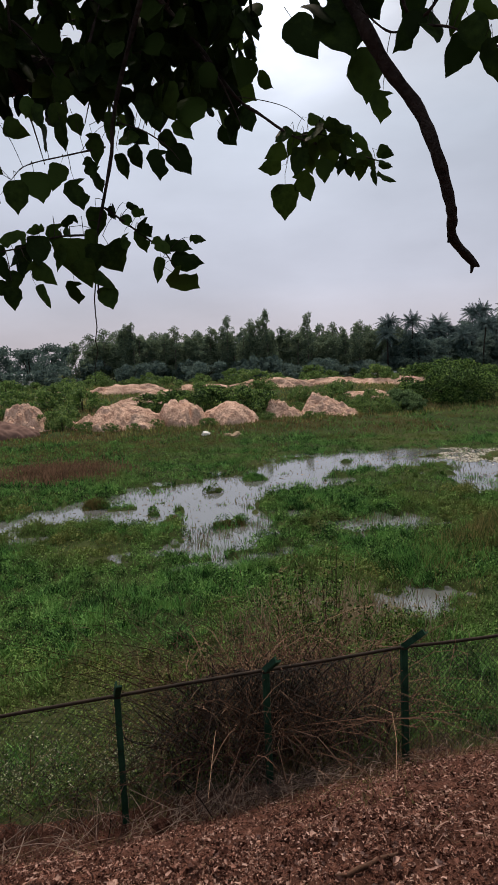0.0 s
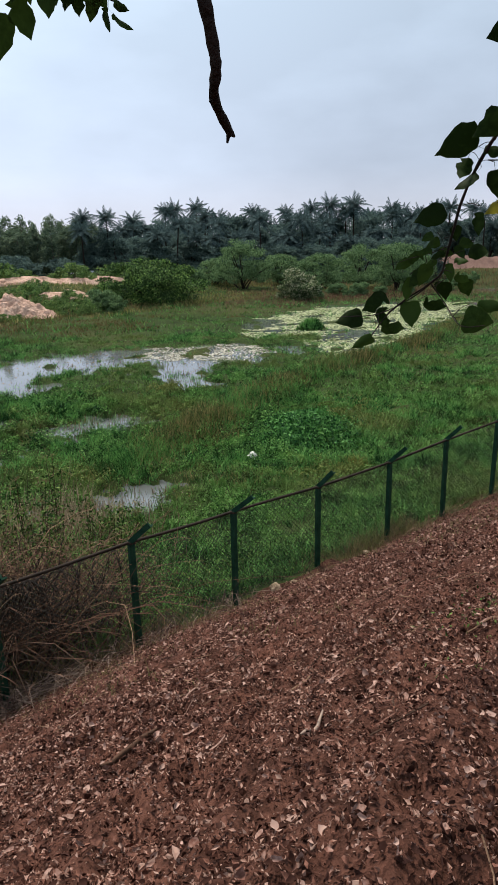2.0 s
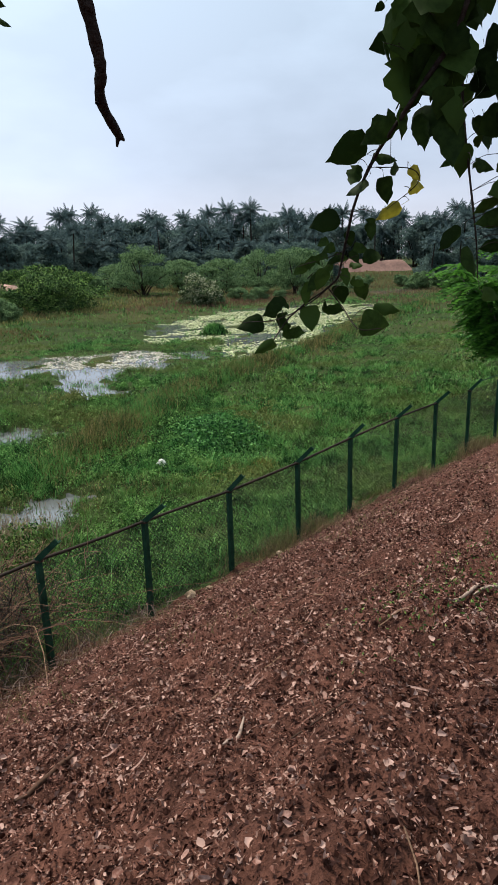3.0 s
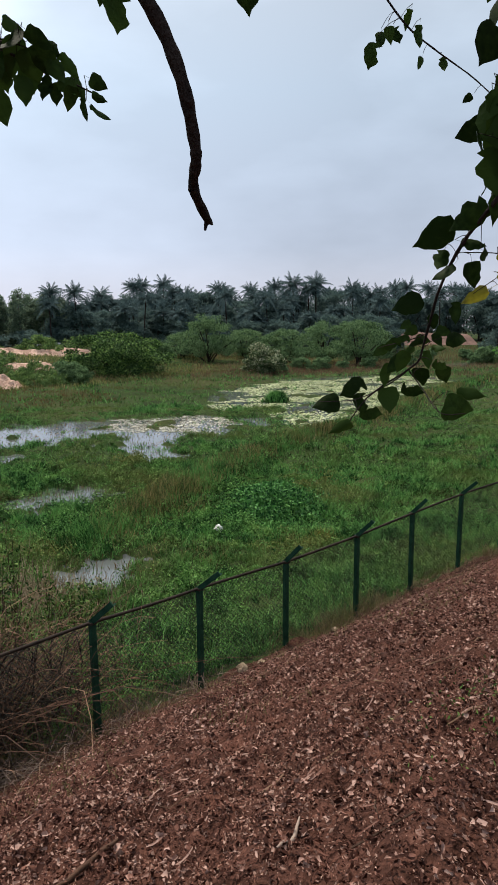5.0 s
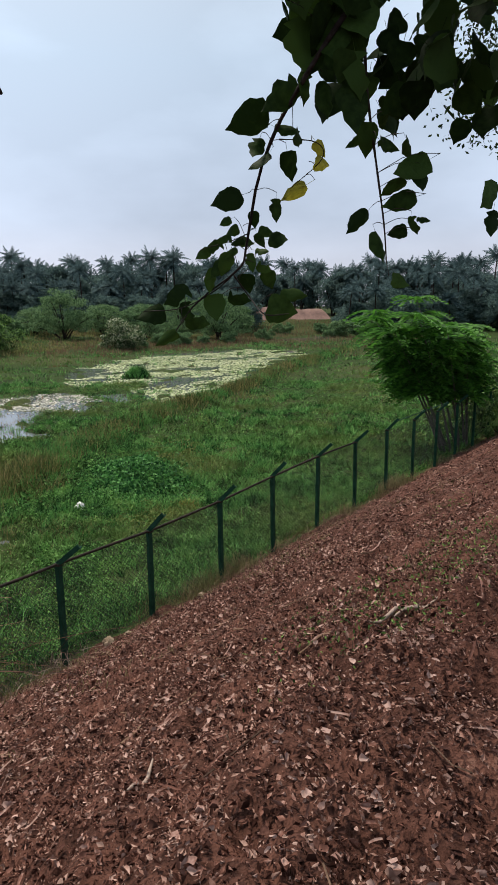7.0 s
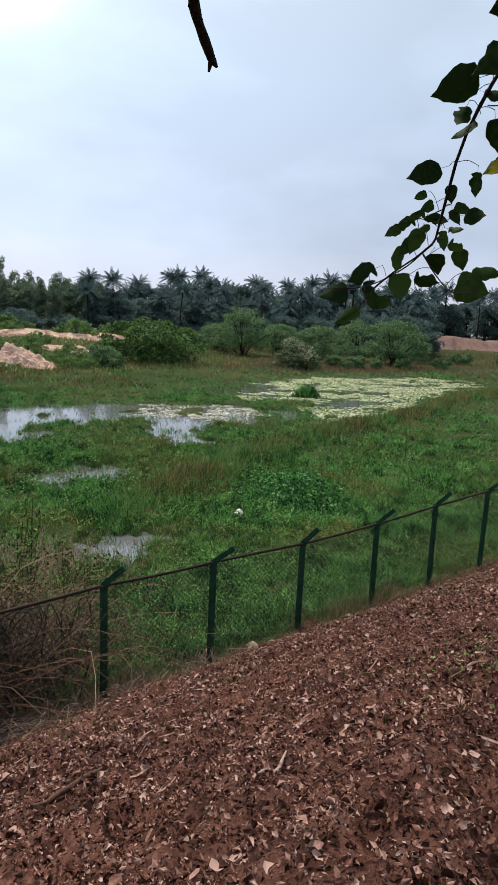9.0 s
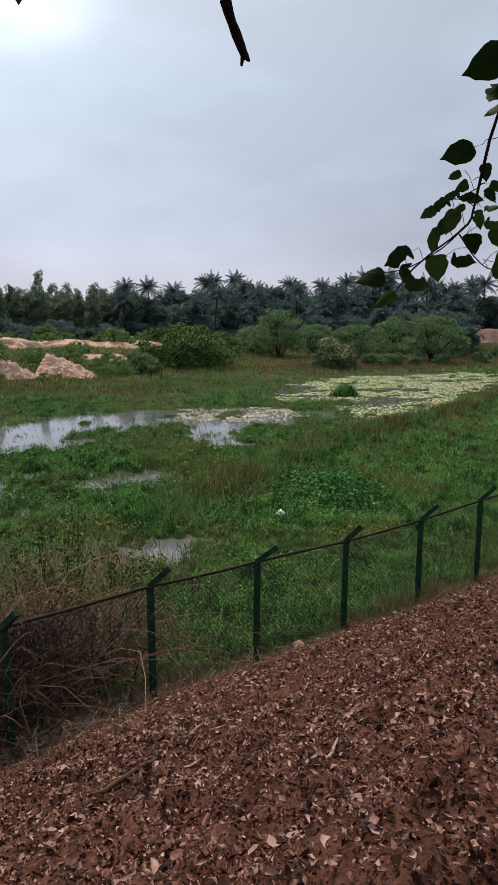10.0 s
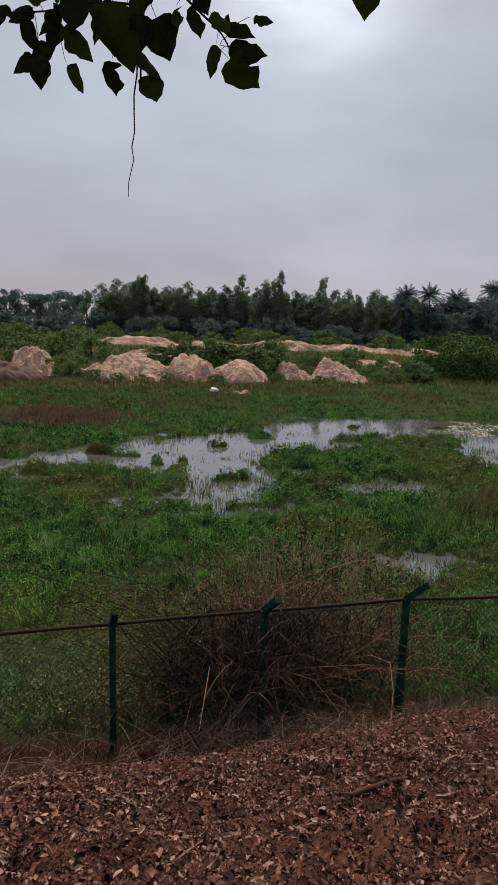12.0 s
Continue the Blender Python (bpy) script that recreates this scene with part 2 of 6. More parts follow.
def water_material():
    m = bpy.data.materials.new("still_water")
    m.use_nodes = True
    nt = m.node_tree
    b = nt.nodes["Principled BSDF"]
    b.inputs["Base Color"].default_value = (0.10, 0.11, 0.11, 1)
    b.inputs["Roughness"].default_value, b.inputs["IOR"].default_value = 0.05, 1.42
    b.inputs["Specular IOR Level"].default_value = 1.0
    g, nz, bp = nt.nodes.new("ShaderNodeNewGeometry"), nt.nodes.new("ShaderNodeTexNoise"), nt.nodes.new("ShaderNodeBump")
    nz.inputs["Scale"].default_value, nz.inputs["Detail"].default_value = 3.0, 4
    nt.links.new(g.outputs["Position"], nz.inputs["Vector"])
    bp.inputs["Strength"].default_value, bp.inputs["Distance"].default_value = 0.12, 0.02
    nt.links.new(nz.outputs[0], bp.inputs["Height"])
    nt.links.new(bp.outputs[0], b.inputs["Normal"])
    return m


M["water"] = water_material()

# ---------------------------------------------------------------- building helpers
rng = np.random.default_rng(7)


def mesh_np(name, v, faces, smooth=False):
    """A mesh from an array of points and an array of tris or quads (or a list of such arrays)."""
    me = bpy.data.meshes.new(name)
    groups = faces if isinstance(faces, list) else [faces]
    groups = [np.asarray(g, dtype=np.int32) for g in groups if len(g)]
    loops = np.concatenate([g.ravel() for g in groups])
    sizes = np.concatenate([np.full(len(g), g.shape[1], dtype=np.int32) for g in groups])
    v = np.asarray(v, dtype=np.float32)
    me.vertices.add(len(v))
    me.vertices.foreach_set("co", v.ravel())
    me.loops.add(len(loops))
    me.loops.foreach_set("vertex_index", loops)
    me.polygons.add(len(sizes))
    me.polygons.foreach_set("loop_start", np.concatenate([[0], np.cumsum(sizes)[:-1]]).astype(np.int32))
    me.polygons.foreach_set("loop_total", sizes)
    me.polygons.foreach_set("use_smooth", np.full(len(sizes), smooth))
    me.update(calc_edges=True)
    return me


def put(name, me, mat, parent=None, label=""):
    """Links a mesh as one object, under a thing or part where one is given."""
    if mat and not me.materials:
        me.materials.append(mat)
    ob = new(name, me)
    ob.parent = parent
    if label:
        tagged(ob, label)
    return ob


def part(name, bm, mat, parent, label=""):
    me = bpy.data.meshes.new(name)
    bm.to_mesh(me)
    bm.free()
    return put(name, me, mat, parent, label)


def lattice(ix, iy, seed):
    h = (ix.astype(np.int64) * 374761393 + iy.astype(np.int64) * 668265263 + seed * 1442695041) & 0x7FFFFFFF
    h = ((h ^ (h >> 13)) * 1274126177) & 0x7FFFFFFF
    return ((h ^ (h >> 16)) & 0xFFFF) / 65535.0


def vnoise(x, y, seed=0):
    """Smooth value noise, 0 to 1."""
    x, y = np.asarray(x, float), np.asarray(y, float)
    ix, iy = np.floor(x).astype(int), np.floor(y).astype(int)
    fx, fy = x - ix, y - iy
    fx, fy = fx * fx * (3 - 2 * fx), fy * fy * (3 - 2 * fy)
    a, b = lattice(ix, iy, seed), lattice(ix + 1, iy, seed)
    c, d = lattice(ix, iy + 1, seed), lattice(ix + 1, iy + 1, seed)
    return (a * (1 - fx) + b * fx) * (1 - fy) + (c * (1 - fx) + d * fx) * fy


def fbm(x, y, seed=0, octaves=4):
    total, amp, norm = 0.0, 1.0, 0.0
    for k in range(octaves):
        total = total + amp * vnoise(np.asarray(x) * 2**k + 17 * k, np.asarray(y) * 2**k - 9 * k, seed + k)
        norm += amp
        amp *= 0.5
    return total / norm


def sstep(a, b, x):
    t = np.clip((np.asarray(x, float) - a) / (b - a), 0, 1)
    return t * t * (3 - 2 * t)


def tube(points, radii, sides=6, seed=0):
    """Points and quads of a tapered tube along a line of points."""
    p = np.asarray(points, float)
    r = np.broadcast_to(np.asarray(radii, float), (len(p),))
    tan = np.gradient(p, axis=0)
    tan /= np.linalg.norm(tan, axis=1)[:, None] + 1e-9
    ref = np.where(np.abs(tan[:, 2:3]) > 0.9, [[1.0, 0, 0]], [[0, 0, 1.0]])
    u = np.cross(tan, ref)
    u /= np.linalg.norm(u, axis=1)[:, None] + 1e-9
    w = np.cross(tan, u)
    a = np.linspace(0, 2 * np.pi, sides, endpoint=False)
    v = p[:, None] + r[:, None, None] * (np.cos(a)[None, :, None] * u[:, None] + np.sin(a)[None, :, None] * w[:, None])
    k, s = len(p), sides
    i, j = np.meshgrid(np.arange(k - 1), np.arange(s), indexing="ij")
    q = np.stack([i * s + j, i * s + (j + 1) % s, (i + 1) * s + (j + 1) % s, (i + 1) * s + j], -1).reshape(-1, 4)
    return v.reshape(-1, 3), q


def joined(pieces):
    """One array of points and one of faces from many (all with the same face size)."""
    vs, fs, base = [], [], 0
    for v, f in pieces:
        vs.append(v)
        fs.append(np.asarray(f) + base)
        base += len(v)
    return np.concatenate(vs), np.concatenate(fs)


def curve_through(points, n):
    """A smooth line (Catmull-Rom) through a few points."""
    p = np.asarray(points, float)
    p = np.vstack([2 * p[0] - p[1], p, 2 * p[-1] - p[-2]])
    out = []
    for s in np.linspace(0, len(p) - 3 - 1e-6, n):
        i = int(s)
        t = s - i
        a, b, c, d = p[i:i + 4]
        out.append(0.5 * (2 * b + (c - a) * t + (2 * a - 5 * b + 4 * c - d) * t * t + (3 * b - a - 3 * c + d) * t**3))
    return np.array(out)


def random_dirs(n):
    d = rng.normal(size=(n, 3))
    return d / np.linalg.norm(d, axis=1)[:, None]


def leaf_quads(centres, length, width, droop=0.4, up=None):
    """Folded rhombus leaves (two triangles each) at the centres, in random directions."""
    n = len(centres)
    d = random_dirs(n)
    d[:, 2] -= droop
    d /= np.linalg.norm(d, axis=1)[:, None]
    side = np.cross(d, random_dirs(n) if up is None else up + 0.5 * random_dirs(n))
    side /= np.linalg.norm(side, axis=1)[:, None] + 1e-9
    ln = (np.asarray(length) * rng.uniform(0.6, 1.25, n))[:, None]
    wd = (np.asarray(width) * rng.uniform(0.7, 1.2, n))[:, None]
    v = np.stack([centres - d * ln * 0.5, centres + side * wd * 0.5, centres + d * ln * 0.5, centres - side * wd * 0.5], 1).reshape(-1, 3)
    return v, np.arange(4 * n, dtype=np.int32).reshape(-1, 4)


def clumps(centres, radii, per, length, width, droop=0.3, flat=1.0):
    """Leaves in clumps, denser towards each clump's skin, with an uneven outline."""
    pts = []
    for c, r in zip(centres, radii):
        d = random_dirs(per)
        rr = r * rng.uniform(0.25, 1.0, per) ** 0.55 * rng.uniform(0.8, 1.2, per)
        p = d * rr[:, None]
        p[:, 2] *= flat
        pts.append(p + c)
    return leaf_quads(np.concatenate(pts), length, width, droop)


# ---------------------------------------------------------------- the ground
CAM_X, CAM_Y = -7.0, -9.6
POOL_MAIN = [(-26, 21), (-13, 25), (-9, 28), (-4.5, 28.4), (-3.9, 31), (2.5, 34), (5, 37.6), (10.6, 40.3), (17, 40), (28, 36), (26.5, 29.5), (21, 29), (18.5, 27),
             (15.5, 25.5), (14.5, 28), (16.5, 32.5), (9.5, 32.5), (5.2, 29.2), (2.5, 27.3), (0.8, 24), (-0.2, 17.3), (-3.3, 15.2), (-5, 16.2), (-3.5, 19.6), (-6.3, 20.9), (-8.7, 23), (-12.6, 21.2), (-26, 16)]
POOL_ALGAE = [(29, 24.5), (27.8, 27), (36, 36), (31, 38), (32, 42.5), (43, 53), (60, 61), (80, 57), (82, 47), (76, 42), (59, 38), (42, 27), (34, 23.5)]
BUND = [(3, 10.8), (8.6, 13.2), (17, 17.7), (24, 20.2), (36, 23.5), (51, 29.5), (90, 41), (140, 62)]


def poly_distance(x, y, poly):
    """Signed distance to a polygon, negative inside."""
    x, y = np.asarray(x, float), np.asarray(y, float)
    best, inside = np.full(x.shape, 1e9), np.zeros(x.shape, bool)
    for (ax, ay), (bx, by) in zip(poly, poly[1:] + poly[:1]):
        t = np.clip(((x - ax) * (bx - ax) + (y - ay) * (by - ay)) / ((bx - ax) ** 2 + (by - ay) ** 2), 0, 1)
        best = np.minimum(best, np.hypot(x - ax - t * (bx - ax), y - ay - t * (by - ay)))
        with np.errstate(divide="ignore", invalid="ignore"):
            hit = ((ay > y) != (by > y)) & (x < (bx - ax) * (y - ay) / (by - ay) + ax)
        inside ^= hit
    return np.where(inside, -best, best)


def line_distance(x, y, line):
    best = np.full(np.shape(x), 1e9)
    for (ax, ay), (bx, by) in zip(line, line[1:]):
        t = np.clip(((x - ax) * (bx - ax) + (y - ay) * (by - ay)) / ((bx - ax) ** 2 + (by - ay) ** 2), 0, 1)
        best = np.minimum(best, np.hypot(x - ax - t * (bx - ax), y - ay - t * (by - ay)))
    return best


def wetness(x, y):
    """1 in open water, 0 on grass, values between where grass stands thinly in water."""
    x, y = np.asarray(x, float), np.asarray(y, float)
    wob = (fbm(x * 0.7, y * 0.7, 5) - 0.5) * 2.6 + (fbm(x * 2.6, y * 2.6, 6) - 0.5) * 3.0
    w = 1 - sstep(-0.9, 0.9, poly_distance(x, y, POOL_MAIN) + wob * 0.8)
    w = np.maximum(w, 1 - sstep(-1.5, 1.5, poly_distance(x, y, POOL_ALGAE) + wob * 2))
    for cx, cy, rx, ry, k in ((5.4, 17.2, 3.2, 1.7, 0.74), (1.9, 8.0, 1.7, 1.35, 1.0), (-0.8, 8.2, 1.5, 1.5, 0.5), (14.2, 24.2, 1.5, 4.2, 0.72), (30, 31, 3, 1.2, 0.5), (63, 77, 5, 1.6, 0.9), (120, 66, 22, 4, 0.8), (4.2, 2.6, 1.5, 0.8, 0.4), (-9, 17.5, 3, 1.2, 0.4)):
        r = np.hypot((x - cx) / rx, (y - cy) / ry) + wob * 0.5
        w = np.maximum(w, k * (1 - sstep(0.6, 1.25, r)))
    # seeps round the main pool, broken up by tussocks
    fringe = 1 - sstep(0.5, 5.5, poly_distance(x, y, POOL_MAIN))
    w = np.maximum(w, 0.8 * fringe * sstep(0.54, 0.62, fbm(x * 0.55, y * 0.8, 8)))
    w = w * (1 - 0.9 * sstep(0.6, 0.68, fbm(x * 0.8 + 40, y * 1.1, 9)) * (1 - sstep(-3.2, -1.2, -np.abs(poly_distance(x, y, POOL_MAIN)))))
    for cx, cy, r in ((-8.1, 26.4, 0.8), (-7.2, 25.6, 0.5), (-4.3, 21.4, 0.6), (-2.1, 19.6, 0.6), (-1.2, 20.0, 0.45), (2.0, 31.4, 1.0), (40.2, 40, 1.7), (39.2, 39.6, 1.3)):
        w = np.minimum(w, sstep(0.6, 1.2, np.hypot(x - cx, y - cy) / r + wob * 0.12))
    return w


def ground_z(x, y):
    x, y = np.asarray(x, float), np.asarray(y, float)
    # bank below the camera, with a flat top
    s = -y
    bank = 0.59 * np.minimum(s, 8.4) + (5.5 - 0.59 * 8.4) * sstep(8.4, 12, s)
    bank = bank - 0.42 * (1 - sstep(-7.5, -2.5, x)) * (1 - sstep(1, 6, s))
    bank = bank + (fbm(x * 0.9, y * 0.9, 11) - 0.5) * 0.16 * sstep(0, 2, s) + (fbm(x * 4, y * 4, 12) - 0.5) * (0.06 + 0.14 * sstep(0.3, 2, s)) + 0.09 * sstep(0.46, 0.58, fbm(x * 3.0, y * 3.8, 14)) * sstep(0.5, 3, s)
    marsh = -0.40 * sstep(-0.2, 1.6, y) + (fbm(x * 0.5, y * 0.5, 3) - 0.5) * 0.1 + 0.2 * sstep(0.45, 0.8, fbm(x * 1.1, y * 1.1, 4)) * (1 - wetness(x, y))
    marsh = marsh - 0.36 * sstep(0.3, 0.8, wetness(x, y))
    marsh = marsh + 0.38 * (1 - sstep(0.6, 2.2, line_distance(x, y, BUND))) * sstep(3, 9, x)
    q = y - 0.3 * np.clip(x, 0, 80)
    side = 1 - sstep(75, 105, x)
    rise = 0.75 * sstep(42, 58, q) + 2.4 * sstep(60, 95, q) + 1.4 * sstep(95, 190, q)
    rise = rise * (side + (1 - side) * 0.35) + 0.6 * (fbm(x * 0.12, y * 0.12, 21) - 0.5) * sstep(50, 70, q)
    far = 3.2 * sstep(150, 200, np.hypot(x - CAM_X, y - CAM_Y)) * (1 - side) * (y > 0)
    z = np.where(y < 0, bank, marsh + rise + far)
    blend = sstep(-0.7, 0.3, y)
    return np.where(np.abs(y + 0.2) < 0.5, bank * (1 - blend) + (marsh + rise) * blend, z)


GRID = np.linspace(-1, 1, 450)
GRID_X, GRID_Y = -3 + 2.0 * np.sinh(GRID * 6.8), -4 + 2.0 * np.sinh(GRID * 6.8)
GRID_Z = ground_z(*np.meshgrid(GRID_X, GRID_Y, indexing="ij"))


def surface_z(x, y):
    """Height of the ground's mesh, between its points."""
    x, y = np.asarray(x, float), np.asarray(y, float)
    i = np.clip(np.searchsorted(GRID_X, x) - 1, 0, len(GRID) - 2)
    j = np.clip(np.searchsorted(GRID_Y, y) - 1, 0, len(GRID) - 2)
    u, t = (x - GRID_X[i]) / (GRID_X[i + 1] - GRID_X[i]), (y - GRID_Y[j]) / (GRID_Y[j + 1] - GRID_Y[j])
    return (GRID_Z[i, j] * (1 - u) + GRID_Z[i + 1, j] * u) * (1 - t) + (GRID_Z[i, j + 1] * (1 - u) + GRID_Z[i + 1, j + 1] * u) * t


def build_ground():
    u = GRID
    gx, gy = np.meshgrid(GRID_X, GRID_Y, indexing="ij")
    v = np.stack([gx, gy, GRID_Z], -1).reshape(-1, 3)
    n = len(u)
    i, j = np.meshgrid(np.arange(n - 1), np.arange(n - 1), indexing="ij")
    q = np.stack([i * n + j, (i + 1) * n + j, (i + 1) * n + j + 1, i * n + j + 1], -1).reshape(-1, 4)
    me = mesh_np("ground", v, q, True)
    me.materials.append(M["marsh"])
    me.materials.append(M["earth"])
    cy = v[q].mean(1)
    me.polygons.foreach_set("material_index", (cy[:, 1] < 0.12).astype(np.int32))
    tagged(put("ground", me, None), "red earth bank sloping down to a wide green marsh", "ground", kind="structure")


build_ground()


def build_water():
    v = np.array([(-60, 1.5, -0.5), (160, 1.5, -0.5), (160, 100, -0.5), (-60, 100, -0.5)], float)
    tagged(put("water", mesh_np("water", v, np.array([[0, 1, 2, 3]])), M["water"]), "shallow still marsh water reflecting a grey sky", "water", kind="structure")


build_water()


def build_duckweed():
    """Floating mats of small leaves, torn by open water, each cell a little raft."""
    g = np.arange(0, 62, 0.24)
    gx, gy = np.meshgrid(12 + np.arange(0, 76, 0.24), 20 + g[:184], indexing="ij")
    gx, gy = gx + rng.uniform(-0.15, 0.15, gx.shape), gy + rng.uniform(-0.15, 0.15, gy.shape)
    d = poly_distance(gx, gy, POOL_ALGAE)
    keep = (d + (fbm(gx * 0.12, gy * 0.12, 33) - 0.5) * 14 < 0) & (fbm(gx * 0.22, gy * 0.3, 31) + 0.12 * sstep(34, 48, gx) + 0.06 * rng.uniform(-1, 1, gx.shape) > 0.485)
    lobe = poly_distance(gx, gy, [(21, 28), (26.5, 30), (28, 36.5), (20, 39), (17, 33)]) + 5 * (fbm(gx * 0.5, gy * 0.5, 34) - 0.5)
    keep &= lobe > 0
    keep &= rng.uniform(size=gx.shape) < 0.88
    c = np.stack([gx[keep], gy[keep]], -1)
    a = rng.uniform(0, 6.28, len(c))[:, None] + np.linspace(0, 2 * np.pi, 6, endpoint=False)[None]
    r = rng.uniform(0.07, 0.18, a.shape) * rng.uniform(0.5, 1.2, (len(c), 1))
    v = np.stack([c[:, :1] + np.cos(a) * r * 1.2, c[:, 1:] + np.sin(a) * r, np.full(a.shape, -0.488) + rng.uniform(0, 0.006, (len(c), 1))], -1)
    f = np.arange(v.shape[0] * 6).reshape(-1, 6)
    tagged(put("duckweed", mesh_np("duckweed", v.reshape(-1, 3), f), M["duckweed"]), "pale green duckweed mats floating on marsh water", "duckweed", kind="stuff")
    n = 15000
    x, y = rng.uniform(15, 30, n), rng.uniform(25, 41, n)
    lobe = poly_distance(x, y, [(21, 28), (26.5, 30), (28, 36.5), (20, 39), (17, 33)]) + 5 * (fbm(x * 0.5, y * 0.5, 34) - 0.5)
    k = (lobe < 0) & (rng.uniform(size=n) < 0.25 + 0.75 * sstep(0.42, 0.6, fbm(x * 0.8, y * 0.8, 35)))
    x, y = x[k][:, None], y[k][:, None]
    a = rng.uniform(0, 6.28, x.shape) + np.linspace(0, 2 * np.pi, 5, endpoint=False)[None]
    r = rng.uniform(0.02, 0.1, a.shape)
    v = np.stack([x + np.cos(a) * r * 1.5, y + np.sin(a) * r, np.full(a.shape, -0.49) + rng.uniform(0, 0.03, a.shape)], -1)
    tagged(put("floating_scum", mesh_np("floating_scum", v.reshape(-1, 3), np.arange(len(x) * 5).reshape(-1, 5)), M["scum"]), "pale floating scum breaking up a marsh pool", "scum", kind="stuff")


build_duckweed()


def blades(name, x, y, height, width, mat, label, category, lean=0.35, base=None, coarse=False):
    """Bent tapering blades, two pieces each, rooted on the ground."""
    n = len(x)
    z = surface_z(x, y) if base is None else base
    a = rng.uniform(0, 2 * np.pi, n)
    side = np.stack([np.cos(a), np.sin(a), np.zeros(n)], -1)
    b = rng.uniform(0, 2 * np.pi, n)
    tip = np.stack([np.cos(b), np.sin(b), np.zeros(n)], -1) * (rng.uniform(0.1, 1.0, n) * lean * height)[:, None]
    root = np.stack([x, y, z - 0.03], -1)
    mid = root + tip * 0.35 + np.array([0, 0, 1.0]) * (height * 0.6)[:, None]
    top = root + tip + np.array([0, 0, 1.0]) * height[:, None]
    w = side * (width / 2)[:, None]
    v = np.stack([root - w, root + w, mid + w * 0.8, mid - w * 0.8, top], 1).reshape(-1, 3)
    k = 5 * np.arange(n)[:, None]
    if coarse:
        v = v.reshape(-1, 5, 3)[:, [0, 1, 4]].reshape(-1, 3)
        me = mesh_np(name, v, np.arange(3 * n, dtype=np.int32).reshape(-1, 3))
    else:
        me = mesh_np(name, v, [k + np.array([[0, 1, 2, 3]]), k + np.array([[3, 2, 4]])])
    return tagged(put(name, me, mat), label, category, kind="stuff")


def build_grass():
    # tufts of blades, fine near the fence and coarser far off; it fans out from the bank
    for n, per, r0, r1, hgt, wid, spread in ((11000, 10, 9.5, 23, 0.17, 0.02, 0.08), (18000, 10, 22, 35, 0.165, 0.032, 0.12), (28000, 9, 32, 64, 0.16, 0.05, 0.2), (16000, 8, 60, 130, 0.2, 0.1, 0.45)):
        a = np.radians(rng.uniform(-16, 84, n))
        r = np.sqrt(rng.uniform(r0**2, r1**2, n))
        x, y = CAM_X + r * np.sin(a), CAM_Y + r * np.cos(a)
        lump = sstep(0.4, 0.62, 0.55 * fbm(x * 1.3, y * 1.3, 41) + 0.45 * fbm(x * 0.45, y * 0.45, 42))
        size = rng.uniform(0.25, 1.0, n) ** 1.5 * (0.2 + 1.75 * lump)
        thick = np.repeat(lump, per)
        x, y = np.repeat(x, per), np.repeat(y, per)
        size = np.repeat(size, per)
        x, y = x + rng.normal(0, spread, n * per), y + rng.normal(0, spread, n * per)
        n = n * per
        wet = wetness(x, y)
        near_bund = line_distance(x, y, BUND)
        q = y - 0.3 * np.clip(x, 0, 80)
        keep = (y > 0.5) & (rng.uniform(size=n) > sstep(0.3, 0.85, wet) * (0.985 if r0 < 50 else 1.0)) & ((near_bund > 1.0) | (x < 8) | (rng.uniform(size=n) < 0.2))
        keep &= (rng.uniform(size=n) > 0.6 * sstep(54, 66, q)) & (rng.uniform(size=n) < 0.62 + 0.5 * thick)
        x, y, size, wet = x[keep], y[keep], size[keep], wet[keep]
        h = hgt * (0.22 + 1.7 * size) * rng.uniform(0.6, 1.15, len(x)) * (1 - 0.45 * wet)
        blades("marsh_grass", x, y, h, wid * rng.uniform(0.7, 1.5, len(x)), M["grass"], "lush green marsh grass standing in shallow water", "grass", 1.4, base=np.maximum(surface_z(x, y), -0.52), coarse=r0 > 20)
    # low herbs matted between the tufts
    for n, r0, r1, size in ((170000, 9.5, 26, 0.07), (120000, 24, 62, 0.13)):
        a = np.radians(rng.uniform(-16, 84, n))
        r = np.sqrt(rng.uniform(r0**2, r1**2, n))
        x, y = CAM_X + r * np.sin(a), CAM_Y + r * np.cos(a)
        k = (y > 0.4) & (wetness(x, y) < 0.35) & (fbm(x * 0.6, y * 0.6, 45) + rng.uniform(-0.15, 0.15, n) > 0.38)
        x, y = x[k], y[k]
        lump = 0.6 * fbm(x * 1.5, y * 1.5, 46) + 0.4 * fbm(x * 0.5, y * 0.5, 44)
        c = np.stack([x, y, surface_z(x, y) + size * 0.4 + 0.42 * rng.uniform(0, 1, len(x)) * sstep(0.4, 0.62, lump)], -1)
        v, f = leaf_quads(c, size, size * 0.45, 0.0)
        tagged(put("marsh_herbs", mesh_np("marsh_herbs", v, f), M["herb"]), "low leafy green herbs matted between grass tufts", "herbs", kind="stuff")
    # leafy herb clumps, each a low dome
    n = 3600
    a, r = np.radians(rng.uniform(-14, 72, n)), np.sqrt(rng.uniform(10.0**2, 40.0**2, n))
    x, y = CAM_X + r * np.sin(a), CAM_Y + r * np.cos(a)
    k = (y > 0.8) & (wetness(x, y) < 0.3) & (fbm(x * 0.35, y * 0.35, 151) > 0.4) & ((x < 9) | (y > 5.8 + 0.55 * x) | (rng.uniform(size=n) < 0.2) | (np.hypot(x - 11.3, y - 9.9) < 3))
    x, y, r, per = x[k], y[k], r[k], 110
    rad = rng.uniform(0.16, 0.5, len(x))
    tall = rad * rng.uniform(0.7, 1.4, len(x))
